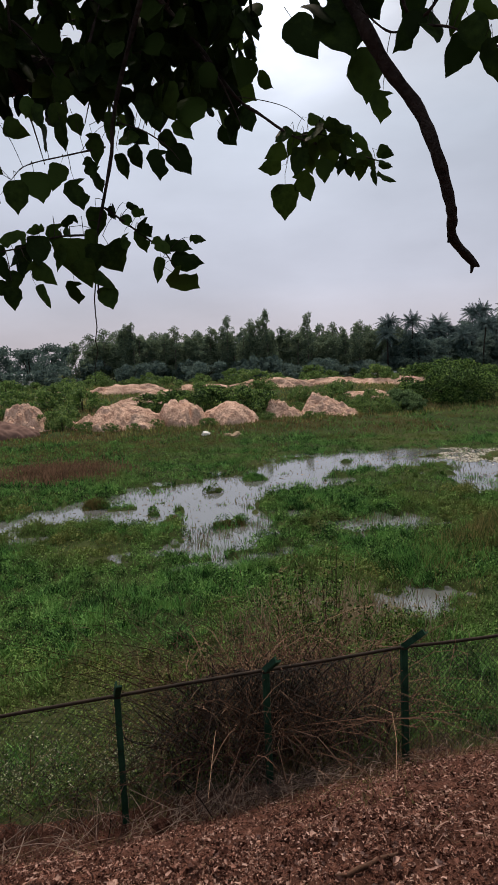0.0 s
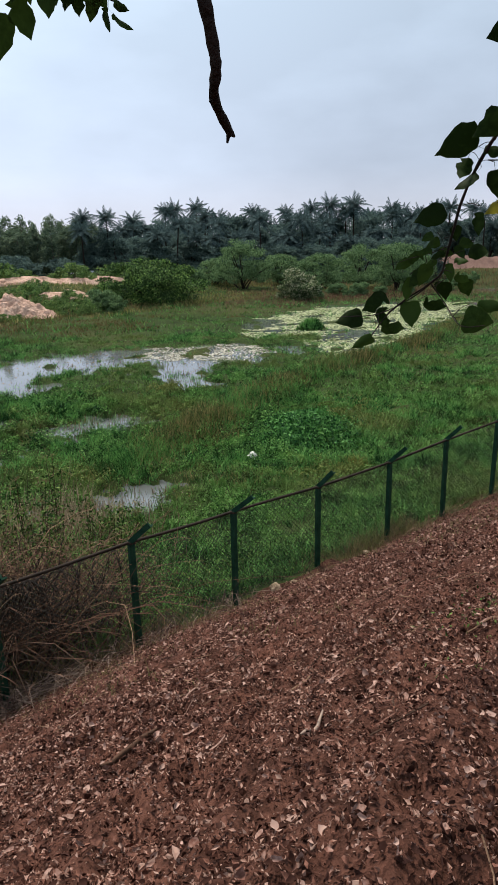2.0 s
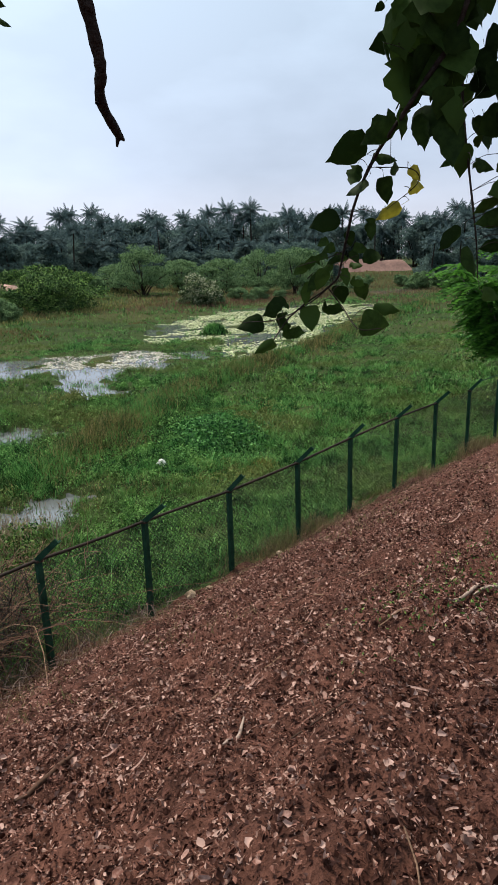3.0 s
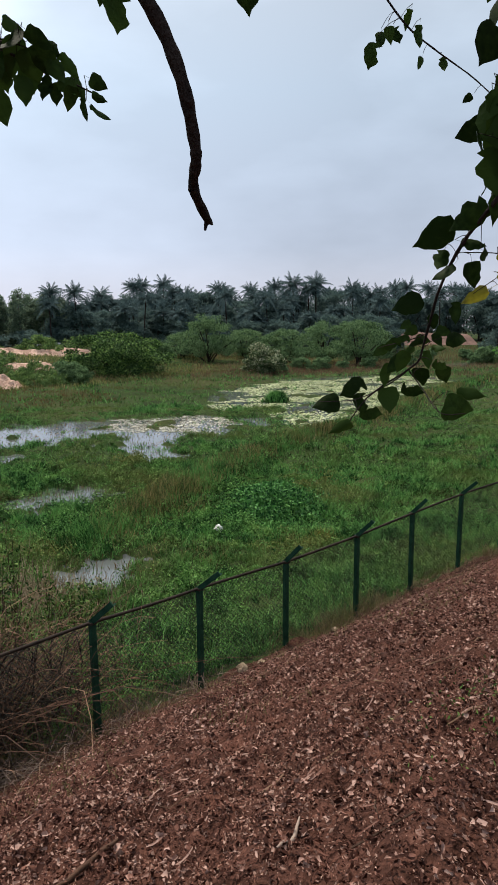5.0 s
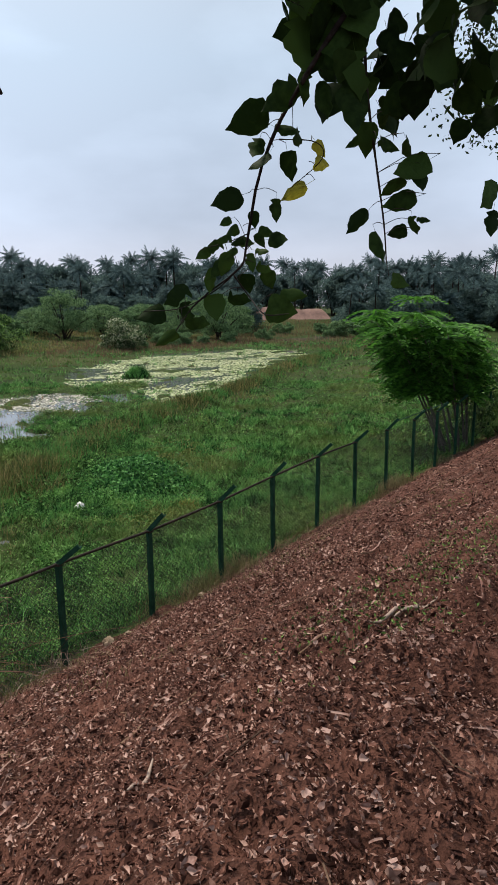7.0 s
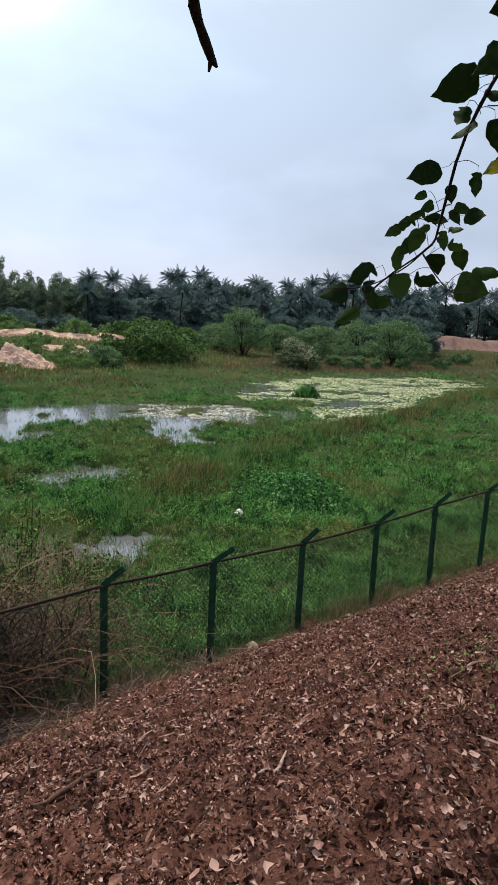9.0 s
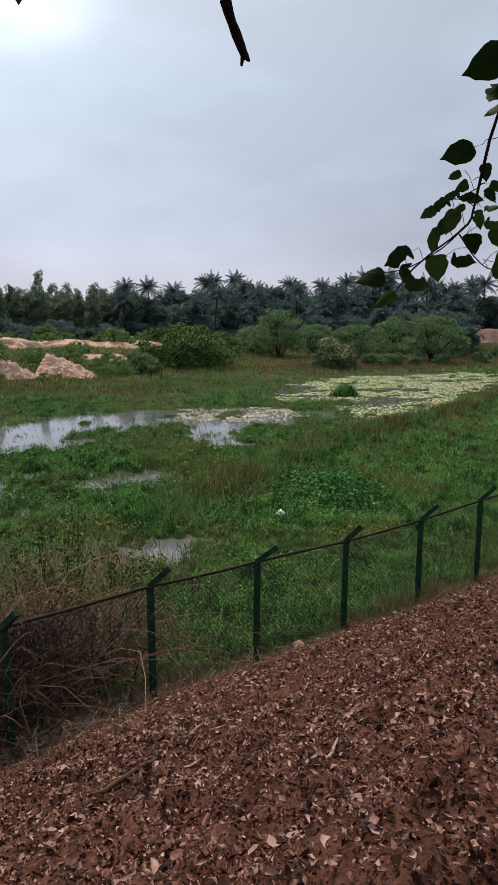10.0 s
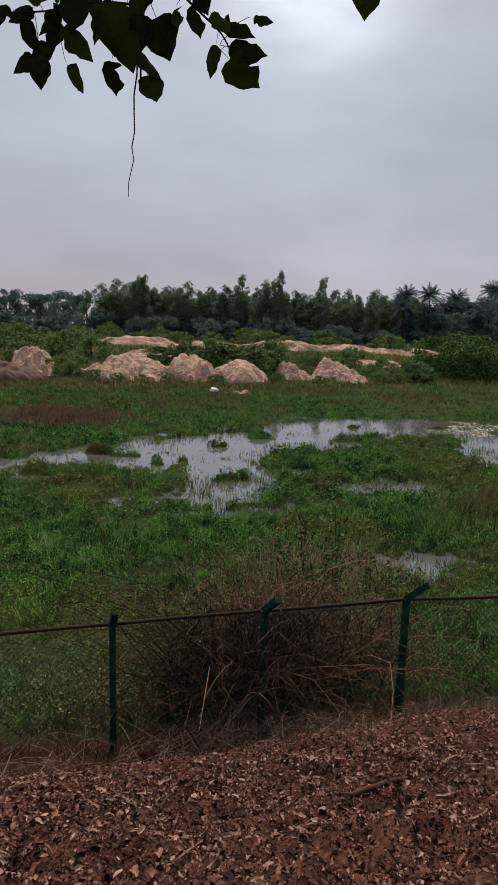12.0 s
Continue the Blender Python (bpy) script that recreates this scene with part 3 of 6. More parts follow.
    d = random_dirs(len(x) * per).reshape(len(x), per, 3)
    d[:, :, 2] = np.abs(d[:, :, 2])
    d *= rng.uniform(0.75, 1.05, (len(x), per, 1))
    c = np.stack([x[:, None] + d[:, :, 0] * rad[:, None], y[:, None] + d[:, :, 1] * rad[:, None], surface_z(x, y)[:, None] + d[:, :, 2] * tall[:, None]], -1).reshape(-1, 3)
    size = np.repeat(0.035 + 0.0026 * r, per)
    tagged(put("herb_clumps", mesh_np("herb_clumps", *leaf_quads(c, size, size * 0.5, 0.0)), M["herb"]), "low domed clumps of leafy green marsh herbs", "herbs", kind="stuff")
    # upright grass standing in the water along the pool margins
    n = 95000
    x, y = rng.uniform(-22, 34, n), rng.uniform(11, 43, n)
    wet = wetness(x, y)
    clump = fbm(x * 1.3, y * 1.9, 141)
    k = (wet > 0.18) & (clump + 0.13 * (1 - sstep(0.3, 0.9, wet)) + rng.uniform(-0.05, 0.05, n) > 0.565) & (poly_distance(x, y, POOL_MAIN) > -1.3)
    x, y, wet = x[k], y[k], wet[k]
    blades("margin_grass", x, y, rng.uniform(0.12, 0.5, len(x)) * (1 - 0.35 * wet), rng.uniform(0.02, 0.05, len(x)), M["grass"], "upright green grass standing along a pool margin", "grass", 0.5, base=np.full(len(x), -0.53), coarse=True)
    # tussocks of taller grass with shade between them
    n = 2600
    a, r = np.radians(rng.uniform(-16, 78, n)), np.sqrt(rng.uniform(11.0**2, 46.0**2, n))
    x, y = CAM_X + r * np.sin(a), CAM_Y + r * np.cos(a)
    k = (y > 1.5) & (wetness(x, y) < 0.4) & (fbm(x * 0.3, y * 0.3, 143) > 0.44)
    x, y, per = x[k], y[k], 34
    rad, tall = rng.uniform(0.12, 0.4, len(x)), rng.uniform(0.2, 0.55, len(x))
    d = rng.normal(0, 0.55, (len(x), per, 2))
    fall = np.exp(-(d**2).sum(-1) / 1.1)
    bx, by = (x[:, None] + d[:, :, 0] * rad[:, None]).ravel(), (y[:, None] + d[:, :, 1] * rad[:, None]).ravel()
    h = (tall[:, None] * (0.35 + 0.65 * fall) * rng.uniform(0.6, 1.1, fall.shape)).ravel()
    w = 0.018 + 0.0011 * np.repeat(np.hypot(x - CAM_X, y - CAM_Y), per)
    blades("grass_tussocks", bx, by, h, w * rng.uniform(0.6, 1.2, len(bx)), M["grass"], "rounded tussocks of taller marsh grass", "grass", 0.9, coarse=True)
    # olive and brown sedge over the near marsh
    n = 60000
    x, y = rng.uniform(-2, 15, n), rng.uniform(3, 15.5, n)
    spot = np.maximum(0.85 * np.exp(-((x - 6.8) / 2.2) ** 2 - ((y - 11.6) / 1.6) ** 2), 0.75 * np.exp(-((x - 7.2) / 1.6) ** 2 - ((y - 18.5) / 2.0) ** 2))
    spot = np.maximum(spot, 0.5 * np.exp(-((x - 4.6) / 3.4) ** 2 - ((y - 8.6) / 4.0) ** 2))
    k = (spot + 0.9 * (fbm(x * 1.0, y * 1.0, 145) - 0.5) + rng.uniform(-0.12, 0.12, n) > 0.5) & (wetness(x, y) < 0.45)
    x, y, spot = x[k], y[k], spot[k]
    blades("olive_sedge", x, y, rng.uniform(0.1, 0.34, len(x)) + 0.4 * rng.uniform(0, 1, len(x)) * sstep(0.55, 0.95, spot), rng.uniform(0.014, 0.032, len(x)), M["sedge"], "olive-brown sedge bending over in the marsh", "sedge", 1.3, coarse=True)
    # dead stalks and floating scraps in the thinner water
    n = 8000
    x, y = rng.uniform(-14, 32, n), rng.uniform(14, 42, n)
    wet = wetness(x, y)
    k = (wet > 0.3) & (fbm(x * 0.5, y * 0.5, 47) + 0.2 * sstep(12, 20, x) + rng.uniform(-0.1, 0.1, n) > 0.52)
    x, y = x[k], y[k]
    blades("dead_stalks", x, y, rng.uniform(0.05, 0.25, len(x)), rng.uniform(0.02, 0.05, len(x)), M["rusty"], "dead stalks standing in shallow pools", "stalks", 0.9, base=np.full(len(x), -0.52))
    # scraps afloat on the main pool
    n = 3000
    x, y = rng.uniform(-14, 26, n), rng.uniform(16, 42, n)
    k = (wetness(x, y) > 0.5) & (fbm(x * 0.6, y * 0.9, 49) + rng.uniform(-0.12, 0.12, n) > 0.54)
    x, y = x[k][:, None], y[k][:, None]
    a = rng.uniform(0, 6.28, x.shape) + np.linspace(0, 2 * np.pi, 5, endpoint=False)[None]
    r = rng.uniform(0.015, 0.08, a.shape)
    v = np.stack([x + np.cos(a) * r * 1.6, y + np.sin(a) * r, np.full(a.shape, -0.492) + rng.uniform(0, 0.04, a.shape)], -1)
    tagged(put("floating_debris", mesh_np("floating_debris", v.reshape(-1, 3), np.arange(len(x) * 5).reshape(-1, 5)), M["rusty"]), "brown plant scraps floating on a pool", "floating debris", kind="stuff")
    # thin stems standing in the puddles near the fence
    n = 26000
    x, y = rng.uniform(-4, 10, n), rng.uniform(4.5, 20, n)
    wet = wetness(x, y)
    k = (wet > 0.1) & (fbm(x * 1.4, y * 1.4, 48) + 0.16 * (1 - wet) + rng.uniform(-0.12, 0.12, n) > 0.58)
    x, y = x[k], y[k]
    h = len(x) // 2
    blades("puddle_stems", x[:h], y[:h], rng.uniform(0.08, 0.38, h), rng.uniform(0.012, 0.03, h), M["rusty"], "thin brown stems standing in a puddle", "stalks", 0.7, base=np.full(h, -0.52))
    blades("puddle_grass", x[h:], y[h:], rng.uniform(0.08, 0.3, len(x) - h), rng.uniform(0.015, 0.03, len(x) - h), M["grass"], "thin green grass standing in a puddle", "grass", 1.0, base=np.full(len(x) - h, -0.52))
    # brown grass along the low bund and on the rising ground beyond
    n = 48000
    s = rng.uniform(0, 1, n)
    line = np.array(BUND, float)
    seg = np.concatenate([[0], np.cumsum(np.hypot(*np.diff(line, axis=0).T))])
    s = s**1.6 * seg[-1]
    x = np.interp(s, seg, line[:, 0]) + rng.normal(0, 0.55, n)
    y = np.interp(s, seg, line[:, 1]) + rng.normal(0, 0.6, n)
    k = fbm(x * 0.35, y * 0.35, 51) + rng.uniform(-0.2, 0.2, n) > 0.52
    g = ~k & (rng.uniform(size=n) < 0.7)
    blades("bund_grass", x[g], y[g], rng.uniform(0.25, 0.75, g.sum()), rng.uniform(0.015, 0.045, g.sum()) * (1 + s[g] / 40), M["grass"], "green grass along a low earth bund", "grass", 0.9, coarse=True)
    x, y = x[k], y[k]
    blades("bund_grass", x, y, rng.uniform(0.3, 0.85, len(x)), rng.uniform(0.015, 0.045, len(x)) * (1 + s[k] / 40), M["sedge"], "tall brownish grass along a low earth bund", "grass", 0.8, coarse=True)
    n = 130000
    a = np.radians(rng.uniform(-14, 80, n))
    r = np.sqrt(rng.uniform(46**2, 150**2, n))
    x, y = CAM_X + r * np.sin(a), CAM_Y + r * np.cos(a)
    q = y - 0.3 * np.clip(x, 0, 80)
    k = (q > 52 + 6 * fbm(x * 0.1, y * 0.1, 56)) & (fbm(x * 0.12, y * 0.12, 55) + rng.uniform(-0.15, 0.15, n) > 0.38) & (wetness(x, y) < 0.3)
    x, y = x[k], y[k]
    blades("rough_grass", x, y, rng.uniform(0.15, 0.6, len(x)), rng.uniform(0.05, 0.14, len(x)), M["olive"], "rough yellow-brown grass on rising ground", "grass", 0.6)
    n = 50000
    a = np.radians(rng.uniform(-14, 45, n))
    r = np.sqrt(rng.uniform(48**2, 82**2, n))
    x, y = CAM_X + r * np.sin(a), CAM_Y + r * np.cos(a)
    q = y - 0.3 * np.clip(x, 0, 80)
    k = (q > 42) & (q < 66) & (fbm(x * 0.16, y * 0.3, 57) + rng.uniform(-0.1, 0.1, n) + 0.12 * sstep(46, 58, q) > 0.52)
    x, y = x[k], y[k]
    blades("rusty_grass", x, y, rng.uniform(0.1, 0.38, len(x)), rng.uniform(0.05, 0.1, len(x)), M["rusty"], "rusty brown low grass below the mounds", "grass", 0.9, coarse=True)
    n = 16000
    x = np.concatenate([rng.normal(-11, 2.0, n // 2), rng.normal(78, 15, n // 2)])
    y = np.concatenate([rng.normal(39, 2.0, n // 2), rng.normal(71, 4, n // 2)])
    blades("reddish_grass", x, y, rng.uniform(0.2, 0.6, n), rng.uniform(0.03, 0.09, n), M["redgrass"], "patch of reddish brown seeding grass", "grass", 0.5)
    n = 26000
    a = np.radians(rng.uniform(36, 68, n))
    r = rng.uniform(92, 186, n)
    x, y = CAM_X + r * np.sin(a), CAM_Y + r * np.cos(a)
    k = (wetness(x, y) < 0.3) & (poly_distance(x, y, POOL_ALGAE) > 1.5) & (fbm(x * 0.1, y * 0.1, 58) + rng.uniform(-0.12, 0.12, n) > 0.46)
    x, y = x[k], y[k]
    h = len(x) // 2
    blades("rough_grass", x[:h], y[:h], rng.uniform(0.3, 1.0, h), rng.uniform(0.06, 0.16, h), M["redgrass"], "reddish brown grass before the far hedge", "grass", 0.7, coarse=True)
    blades("rough_grass", x[h:], y[h:], rng.uniform(0.3, 0.9, len(x) - h), rng.uniform(0.06, 0.16, len(x) - h), M["drygrass"], "yellow-brown grass before the far hedge", "grass", 0.7, coarse=True)
    n = 1500
    x, y = rng.normal(9.4, 0.7, n), rng.normal(5.5, 0.4, n)
    blades("thatch_hummock", x, y, 0.06 + 0.35 * np.exp(-((x - 9.4) ** 2 + (y - 5.5) ** 2) / 0.4) * rng.uniform(0.6, 1.1, n), np.full(n, 0.022), M["thatch"], "yellowed thatchy grass hummock near the fence", "grass hummock", 1.6)
    # tufts standing in the pools
    for cx, cy, rad, hh, mat, lab in ((-8.1, 26.4, 0.8, 0.36, "rusty", "rusty brown grass tuft standing in a pool"), (-4.3, 21.4, 0.6, 0.2, "drygrass", "low olive grass islet in a pool"), (-1.9, 19.7, 0.75, 0.22, "rusty", "brown grass islet in a pool"),
                                      (2.0, 31.4, 1.0, 0.35, "grass", "low green grass islet in a pool"), (39.8, 39.9, 1.2, 1.0, "grass", "dense green grass tussock in a duckweed pool")):
        n = 1400
        x, y = rng.normal(cx, rad * 0.55, n), rng.normal(cy, rad * 0.42, n)
        hgt = hh * np.exp(-((x - cx) ** 2 + (y - cy) ** 2) / (1.6 * rad**2)) * rng.uniform(0.5, 1.2, n)
        blades("grass_tuft", x, y, hgt + 0.05, np.full(n, 0.035 if cx < 20 else 0.07), M[mat], lab, "grass tuft", 0.7)


build_grass()


# ---------------------------------------------------------------- the fence
POSTS = [(-9.6, -0.05, -0.22), (-7.15, -0.1, -0.09), (-4.8, -0.25, 0.07), (-2.42, -0.3, 0.17), (0, 0, 0.0), (2.45, 0.12, -0.1), (4.79, 0.05, 0.0), (7.15, 0.12, 0.1)] + [(9.55 + 2.42 * k, 0.13, 0.2 + 0.02 * k) for k in range(9)]
RAIL = 2.07


def box_mesh(name, sx, sy, sz, bevel=0.006):
    bm = bmesh.new()
    bmesh.ops.create_cube(bm, size=1, matrix=Matrix.Diagonal((sx, sy, sz, 1)))
    bmesh.ops.bevel(bm, geom=bm.edges[:], offset=bevel, segments=1, affect="EDGES")
    me = bpy.data.meshes.new(name)
    bm.to_mesh(me)
    bm.free()
    return me


def angle_mesh(name, size, length, thick):
    """An L-shaped steel angle along z, from 0 to length."""
    s, t = size, thick
    prof = [(0, 0), (s, 0), (s, t), (t, t), (t, s), (0, s)]
    v = [(x - s / 2, y - s / 2, z) for z in (0, length) for x, y in prof]
    bm = bmesh.new()
    vs = [bm.verts.new(p) for p in v]
    for k in range(6):
        bm.faces.new((vs[k], vs[(k + 1) % 6], vs[6 + (k + 1) % 6], vs[6 + k]))
    bm.faces.new(vs[5::-1])
    bm.faces.new(vs[6:])
    bmesh.ops.recalc_face_normals(bm, faces=bm.faces)
    me = bpy.data.meshes.new(name)
    bm.to_mesh(me)
    bm.free()
    return me


def build_fence():
    fence = tagged(new("chain_link_fence"), "chain-link fence with dark green steel posts and angled arms", "fence")
    post_me = box_mesh("post", 0.1, 0.1, 2.55)
    arm_me = angle_mesh("arm", 0.095, 0.56, 0.03)
    cap_me = box_mesh("clamp", 0.125, 0.125, 0.05, 0.01)
    for k, (x, y, z) in enumerate(POSTS):
        p = put("post", post_me, M["greenpaint"], fence)
        p.matrix_basis = pose(x, y, z + RAIL - 1.24, rng.uniform(-0.8, 0.8), rng.uniform(-0.8, 0.8), rng.uniform(-8, 8))
        c = put("clamp", cap_me, M["rustpipe"], p, "rusty rail clamp")
        c.matrix_basis = pose(0, 0, 1.235)
        if k:
            a = put("arm", arm_me, M["greenpaint"], p, "bent outrigger arm")
            a.matrix_basis = pose(0, 0, 1.25, 46 + rng.uniform(-4, 4), 0, {1: 4, 2: 16}.get(k, 26) + rng.uniform(-6, 6))
    for (ax, ay, az), (bx, by, bz) in zip(POSTS, POSTS[1:]):
        ra, rb = np.array([ax, ay, az + RAIL]), np.array([bx, by, bz + RAIL])
        if bx < 14:
            line = np.linspace(ra, rb, 9)
            line[:, 2] += 0.03 * np.sin(np.linspace(0, np.pi, 9)) * rng.uniform(-0.8, 0.3)
            put("rail", mesh_np("rail", *tube(line, 0.03, 8), True), M["rustpipe"], fence, "rusty top rail pipe")
        # woven wire: slanting strands both ways across the bay
        span = np.hypot(bx - ax, by - ay)
        step, hgt, pieces = 0.105, 1.98, []
        for sgn in (1, -1):
            for c in np.arange(-hgt, span, step):
                u0, u1 = max(c, 0), min(c + hgt, span)
                if u1 - u0 < 0.03:
                    continue
                us = np.linspace(u0, u1, 4)
                hs = us - c if sgn > 0 else hgt - (us - c)
                sag = 0.015 * np.sin(us * 7 + hs * 5)
                pts = np.stack([ax + (bx - ax) * us / span, ay + (by - ay) * us / span + 0.055 + sag, az + (bz - az) * us / span + 0.06 + hs], -1)
                pieces.append(tube(pts, 0.0042, 3))
        put("wire_mesh", mesh_np("wire_mesh", *joined(pieces)), M["wire"], fence, "woven galvanised chain-link wire")
    # a loop of bare wire joins the arms where the top rail is missing
    for k in (10, 11):
        (ax, ay, az), (bx, by, bz) = POSTS[k], POSTS[k + 1]
        put("top_wire", mesh_np("top_wire", *tube(np.linspace((ax, ay - 0.36, az + RAIL + 0.37), (bx, by - 0.36, bz + RAIL + 0.37), 4), 0.018, 5)), M["greenpaint"], fence)


build_fence()


# ---------------------------------------------------------------- bank litter
def build_bank_litter():
    """Fallen leaves past counting: small curled blades, each two folded pieces, lying on the slope."""
    def layer(n, x0, x1, y0, y1, small, large, thin):
        x, y = rng.uniform(x0, x1, n), rng.uniform(y0, y1, n)
        dens = fbm(x * 0.5, y * 0.5, 61) * 0.6 + fbm(x * 2.1, y * 2.1, 63) * 0.4
        keep = rng.uniform(size=n) < (0.5 + 0.8 * sstep(0.34, 0.54, dens)) * (1 - thin * (1 - sstep(0.4, 3.0, -y)))
        x, y = x[keep], y[keep]
        n = len(x)
        a = rng.uniform(0, 2 * np.pi, n)
        nrm = np.array([0, -0.51, 0.86]) + 0.7 * rng.normal(size=(n, 3))
        nrm /= np.linalg.norm(nrm, axis=1)[:, None]
        d = np.stack([np.cos(a), np.sin(a), np.zeros(n)], -1)
        d -= nrm * (d * nrm).sum(1)[:, None]
        d /= np.linalg.norm(d, axis=1)[:, None]
        w = np.cross(nrm, d)
        ln, wd = (small + (large - small) * rng.uniform(0, 1, n) ** 2.0)[:, None], rng.uniform(0.15, 0.7, n)[:, None]
        fold = rng.uniform(-0.35, 0.6, n)[:, None]
        c = np.stack([x, y, surface_z(x, y)], -1) + nrm * (rng.uniform(0.0, 0.045, n))[:, None]
        w = w * ln * wd * 0.5
        lift = nrm * ln * fold * 0.5
        bend = nrm * ln * rng.uniform(-0.3, 0.3, n)[:, None]
        v = np.stack([c - d * ln * 0.5 + bend, c + d * ln * 0.5 + bend, c + w + lift + d * ln * rng.uniform(-0.2, 0.2, n)[:, None], c - w + lift + d * ln * rng.uniform(-0.2, 0.2, n)[:, None]], 1).reshape(-1, 3)
        k = 4 * np.arange(n)[:, None]
        return v, np.concatenate([k + np.array([[0, 1, 2]]), k + np.array([[1, 0, 3]])])

    # crumbled scraps cover the soil
    v, q = joined([layer(115000, -11.5, 2.5, -6.0, 0.1, 0.019, 0.058, 0.72), layer(170000, -10.5, 2.0, -9.4, -5.6, 0.011, 0.038, 0.4), layer(45000, 2.5, 12, -9.6, 0.1, 0.025, 0.07, 0.4), layer(22000, 12, 36, -9.8, 0.1, 0.05, 0.11, 0.5), layer(45000, -11.5, 3, -15, -9.3, 0.025, 0.06, 0.0)])
    tagged(put("leaf_scraps", mesh_np("leaf_scraps", v, q), M["crumb"]), "crumbled scraps of dry leaf covering red soil", "leaf litter", kind="stuff")

    # whole leaves, ovate and curled, lie on top
    n = 115000
    x, y = -11.5 + 18 * rng.uniform(0, 1, n) ** 1.2, -rng.uniform(0, 1, n) ** 0.8 * 9.3
    dens = fbm(x * 0.5, y * 0.5, 61) * 0.6 + fbm(x * 2.1, y * 2.1, 63) * 0.4
    k = rng.uniform(size=n) < (0.1 + 1.0 * sstep(0.38, 0.56, dens)) * (0.15 + 0.85 * sstep(0.7, 3.4, -y))
    x, y = x[k], y[k]
    n = len(x)
    a = rng.uniform(0, 2 * np.pi, n)
    nrm = np.array([0, -0.51, 0.86]) + 0.6 * rng.normal(size=(n, 3))
    nrm /= np.linalg.norm(nrm, axis=1)[:, None]
    d = np.stack([np.cos(a), np.sin(a), np.zeros(n)], -1)
    d -= nrm * (d * nrm).sum(1)[:, None]
    d /= np.linalg.norm(d, axis=1)[:, None]
    w = np.cross(nrm, d)
    ln = (0.017 + 0.046 * rng.uniform(0, 1, n) ** 2.2)[:, None] * (0.8 + 0.2 * sstep(-8.6, -5.5, y))[:, None]
    wd = ln * rng.uniform(0.14, 0.42, n)[:, None]
    curl, roll = rng.uniform(-0.5, 1.3, n)[:, None], rng.uniform(0.0, 2.0, n)[:, None]
    c = np.stack([x, y, surface_z(x, y)], -1) + nrm * rng.uniform(0.004, 0.07, n)[:, None]
    rows = []
    for t, half in ((-0.45, 0.0), (-0.22, 1.0), (0.24, 0.95), (0.5, 0.0)):
        mid = c + d * ln * t + nrm * ln * curl * t * t
        edge = w * wd * half
        up = nrm * wd * half * roll
        rows += [mid] if half == 0 else [mid, mid + edge * rng.uniform(0.25, 1.35, n)[:, None] + up + d * ln * rng.uniform(-0.16, 0.16, n)[:, None], mid - edge * rng.uniform(0.25, 1.35, n)[:, None] + up * 0.6 + d * ln * rng.uniform(-0.16, 0.16, n)[:, None]]
    v = np.stack(rows, 1).reshape(-1, 3)
    k = 8 * np.arange(n)[:, None]
    tris = np.concatenate([k + np.array([f]) for f in ([0, 1, 2], [0, 3, 1], [4, 7, 5], [4, 6, 7])])
    quads = np.concatenate([k + np.array([f]) for f in ([1, 4, 5, 2], [1, 3, 6, 4])])
    tagged(put("fallen_leaves", mesh_np("fallen_leaves", v, [quads, tris], True), M["fallen"]), "curled dry brown leaves lying thickly on the bank", "leaf litter", kind="stuff")
    # small twigs strewn among the leaves
    pieces = []
    for _ in range(700):
        px, py = rng.uniform(-13, 14), -rng.uniform(0.3, 10)
        ang, ln = rng.uniform(0, 6.28), 0.07 + 0.35 * rng.uniform() ** 2
        t = np.linspace(-0.5, 0.5, 4)
        xs, ys = px + np.cos(ang) * t * ln + rng.normal(0, 0.01, 4), py + np.sin(ang) * t * ln + rng.normal(0, 0.01, 4)
        pieces.append(tube(np.stack([xs, ys, surface_z(xs, ys) + 0.02 + rng.uniform(0, 0.02, 4)], -1), rng.uniform(0.002, 0.0075), 4))
    tagged(put("strewn_twigs", mesh_np("strewn_twigs", *joined(pieces)), M["stick"]), "thin dry twigs strewn among fallen leaves", "twigs", kind="stuff")
    # long curled strips of bark and leaf, mostly across the slope
    n = 5200
    x, y = -9 + 20 * rng.uniform(0, 1, n) ** 1.1, -rng.uniform(0.6, 9.2, n)
    k = fbm(x * 0.7, y * 0.7, 65) + rng.uniform(-0.15, 0.15, n) > 0.5
    x, y = x[k], y[k]
    n = len(x)
    a, ln = rng.normal(-0.35, 0.6, n), 0.04 + 0.12 * rng.uniform(0, 1, n) ** 2.6
    wd, bow, arch = rng.uniform(0.005, 0.016, n), rng.normal(0, 0.22, n), rng.uniform(-0.05, 0.2, n)
    rows = []
    for t in (-0.5, -0.2, 0.1, 0.35, 0.5):
        px = x + np.cos(a) * ln * t - np.sin(a) * ln * bow * (t * t - 0.1)
        py = y + np.sin(a) * ln * t + np.cos(a) * ln * bow * (t * t - 0.1)
        w = wd * (1 - 1.2 * t * t) * 0.5
        pz = surface_z(px, py) + 0.024 + ln * arch * (0.25 - t * t)
        rows += [np.stack([px + np.sin(a) * w, py - np.cos(a) * w, pz + w * 0.5], -1), np.stack([px, py, pz - w * 0.3], -1), np.stack([px - np.sin(a) * w, py + np.cos(a) * w, pz + w * 1.4], -1)]
    v = np.stack(rows, 1).reshape(-1, 3)
    k = 15 * np.arange(n)[:, None]
    q = np.concatenate([k + np.array([[3 * i + j, 3 * i + j + 1, 3 * i + j + 4, 3 * i + j + 3]]) for i in range(4) for j in range(2)])
    tagged(put("bark_strips", mesh_np("bark_strips", v, q, True), M["fallen"]), "curled dry strips of bark lying across the slope", "bark strips", kind="stuff")
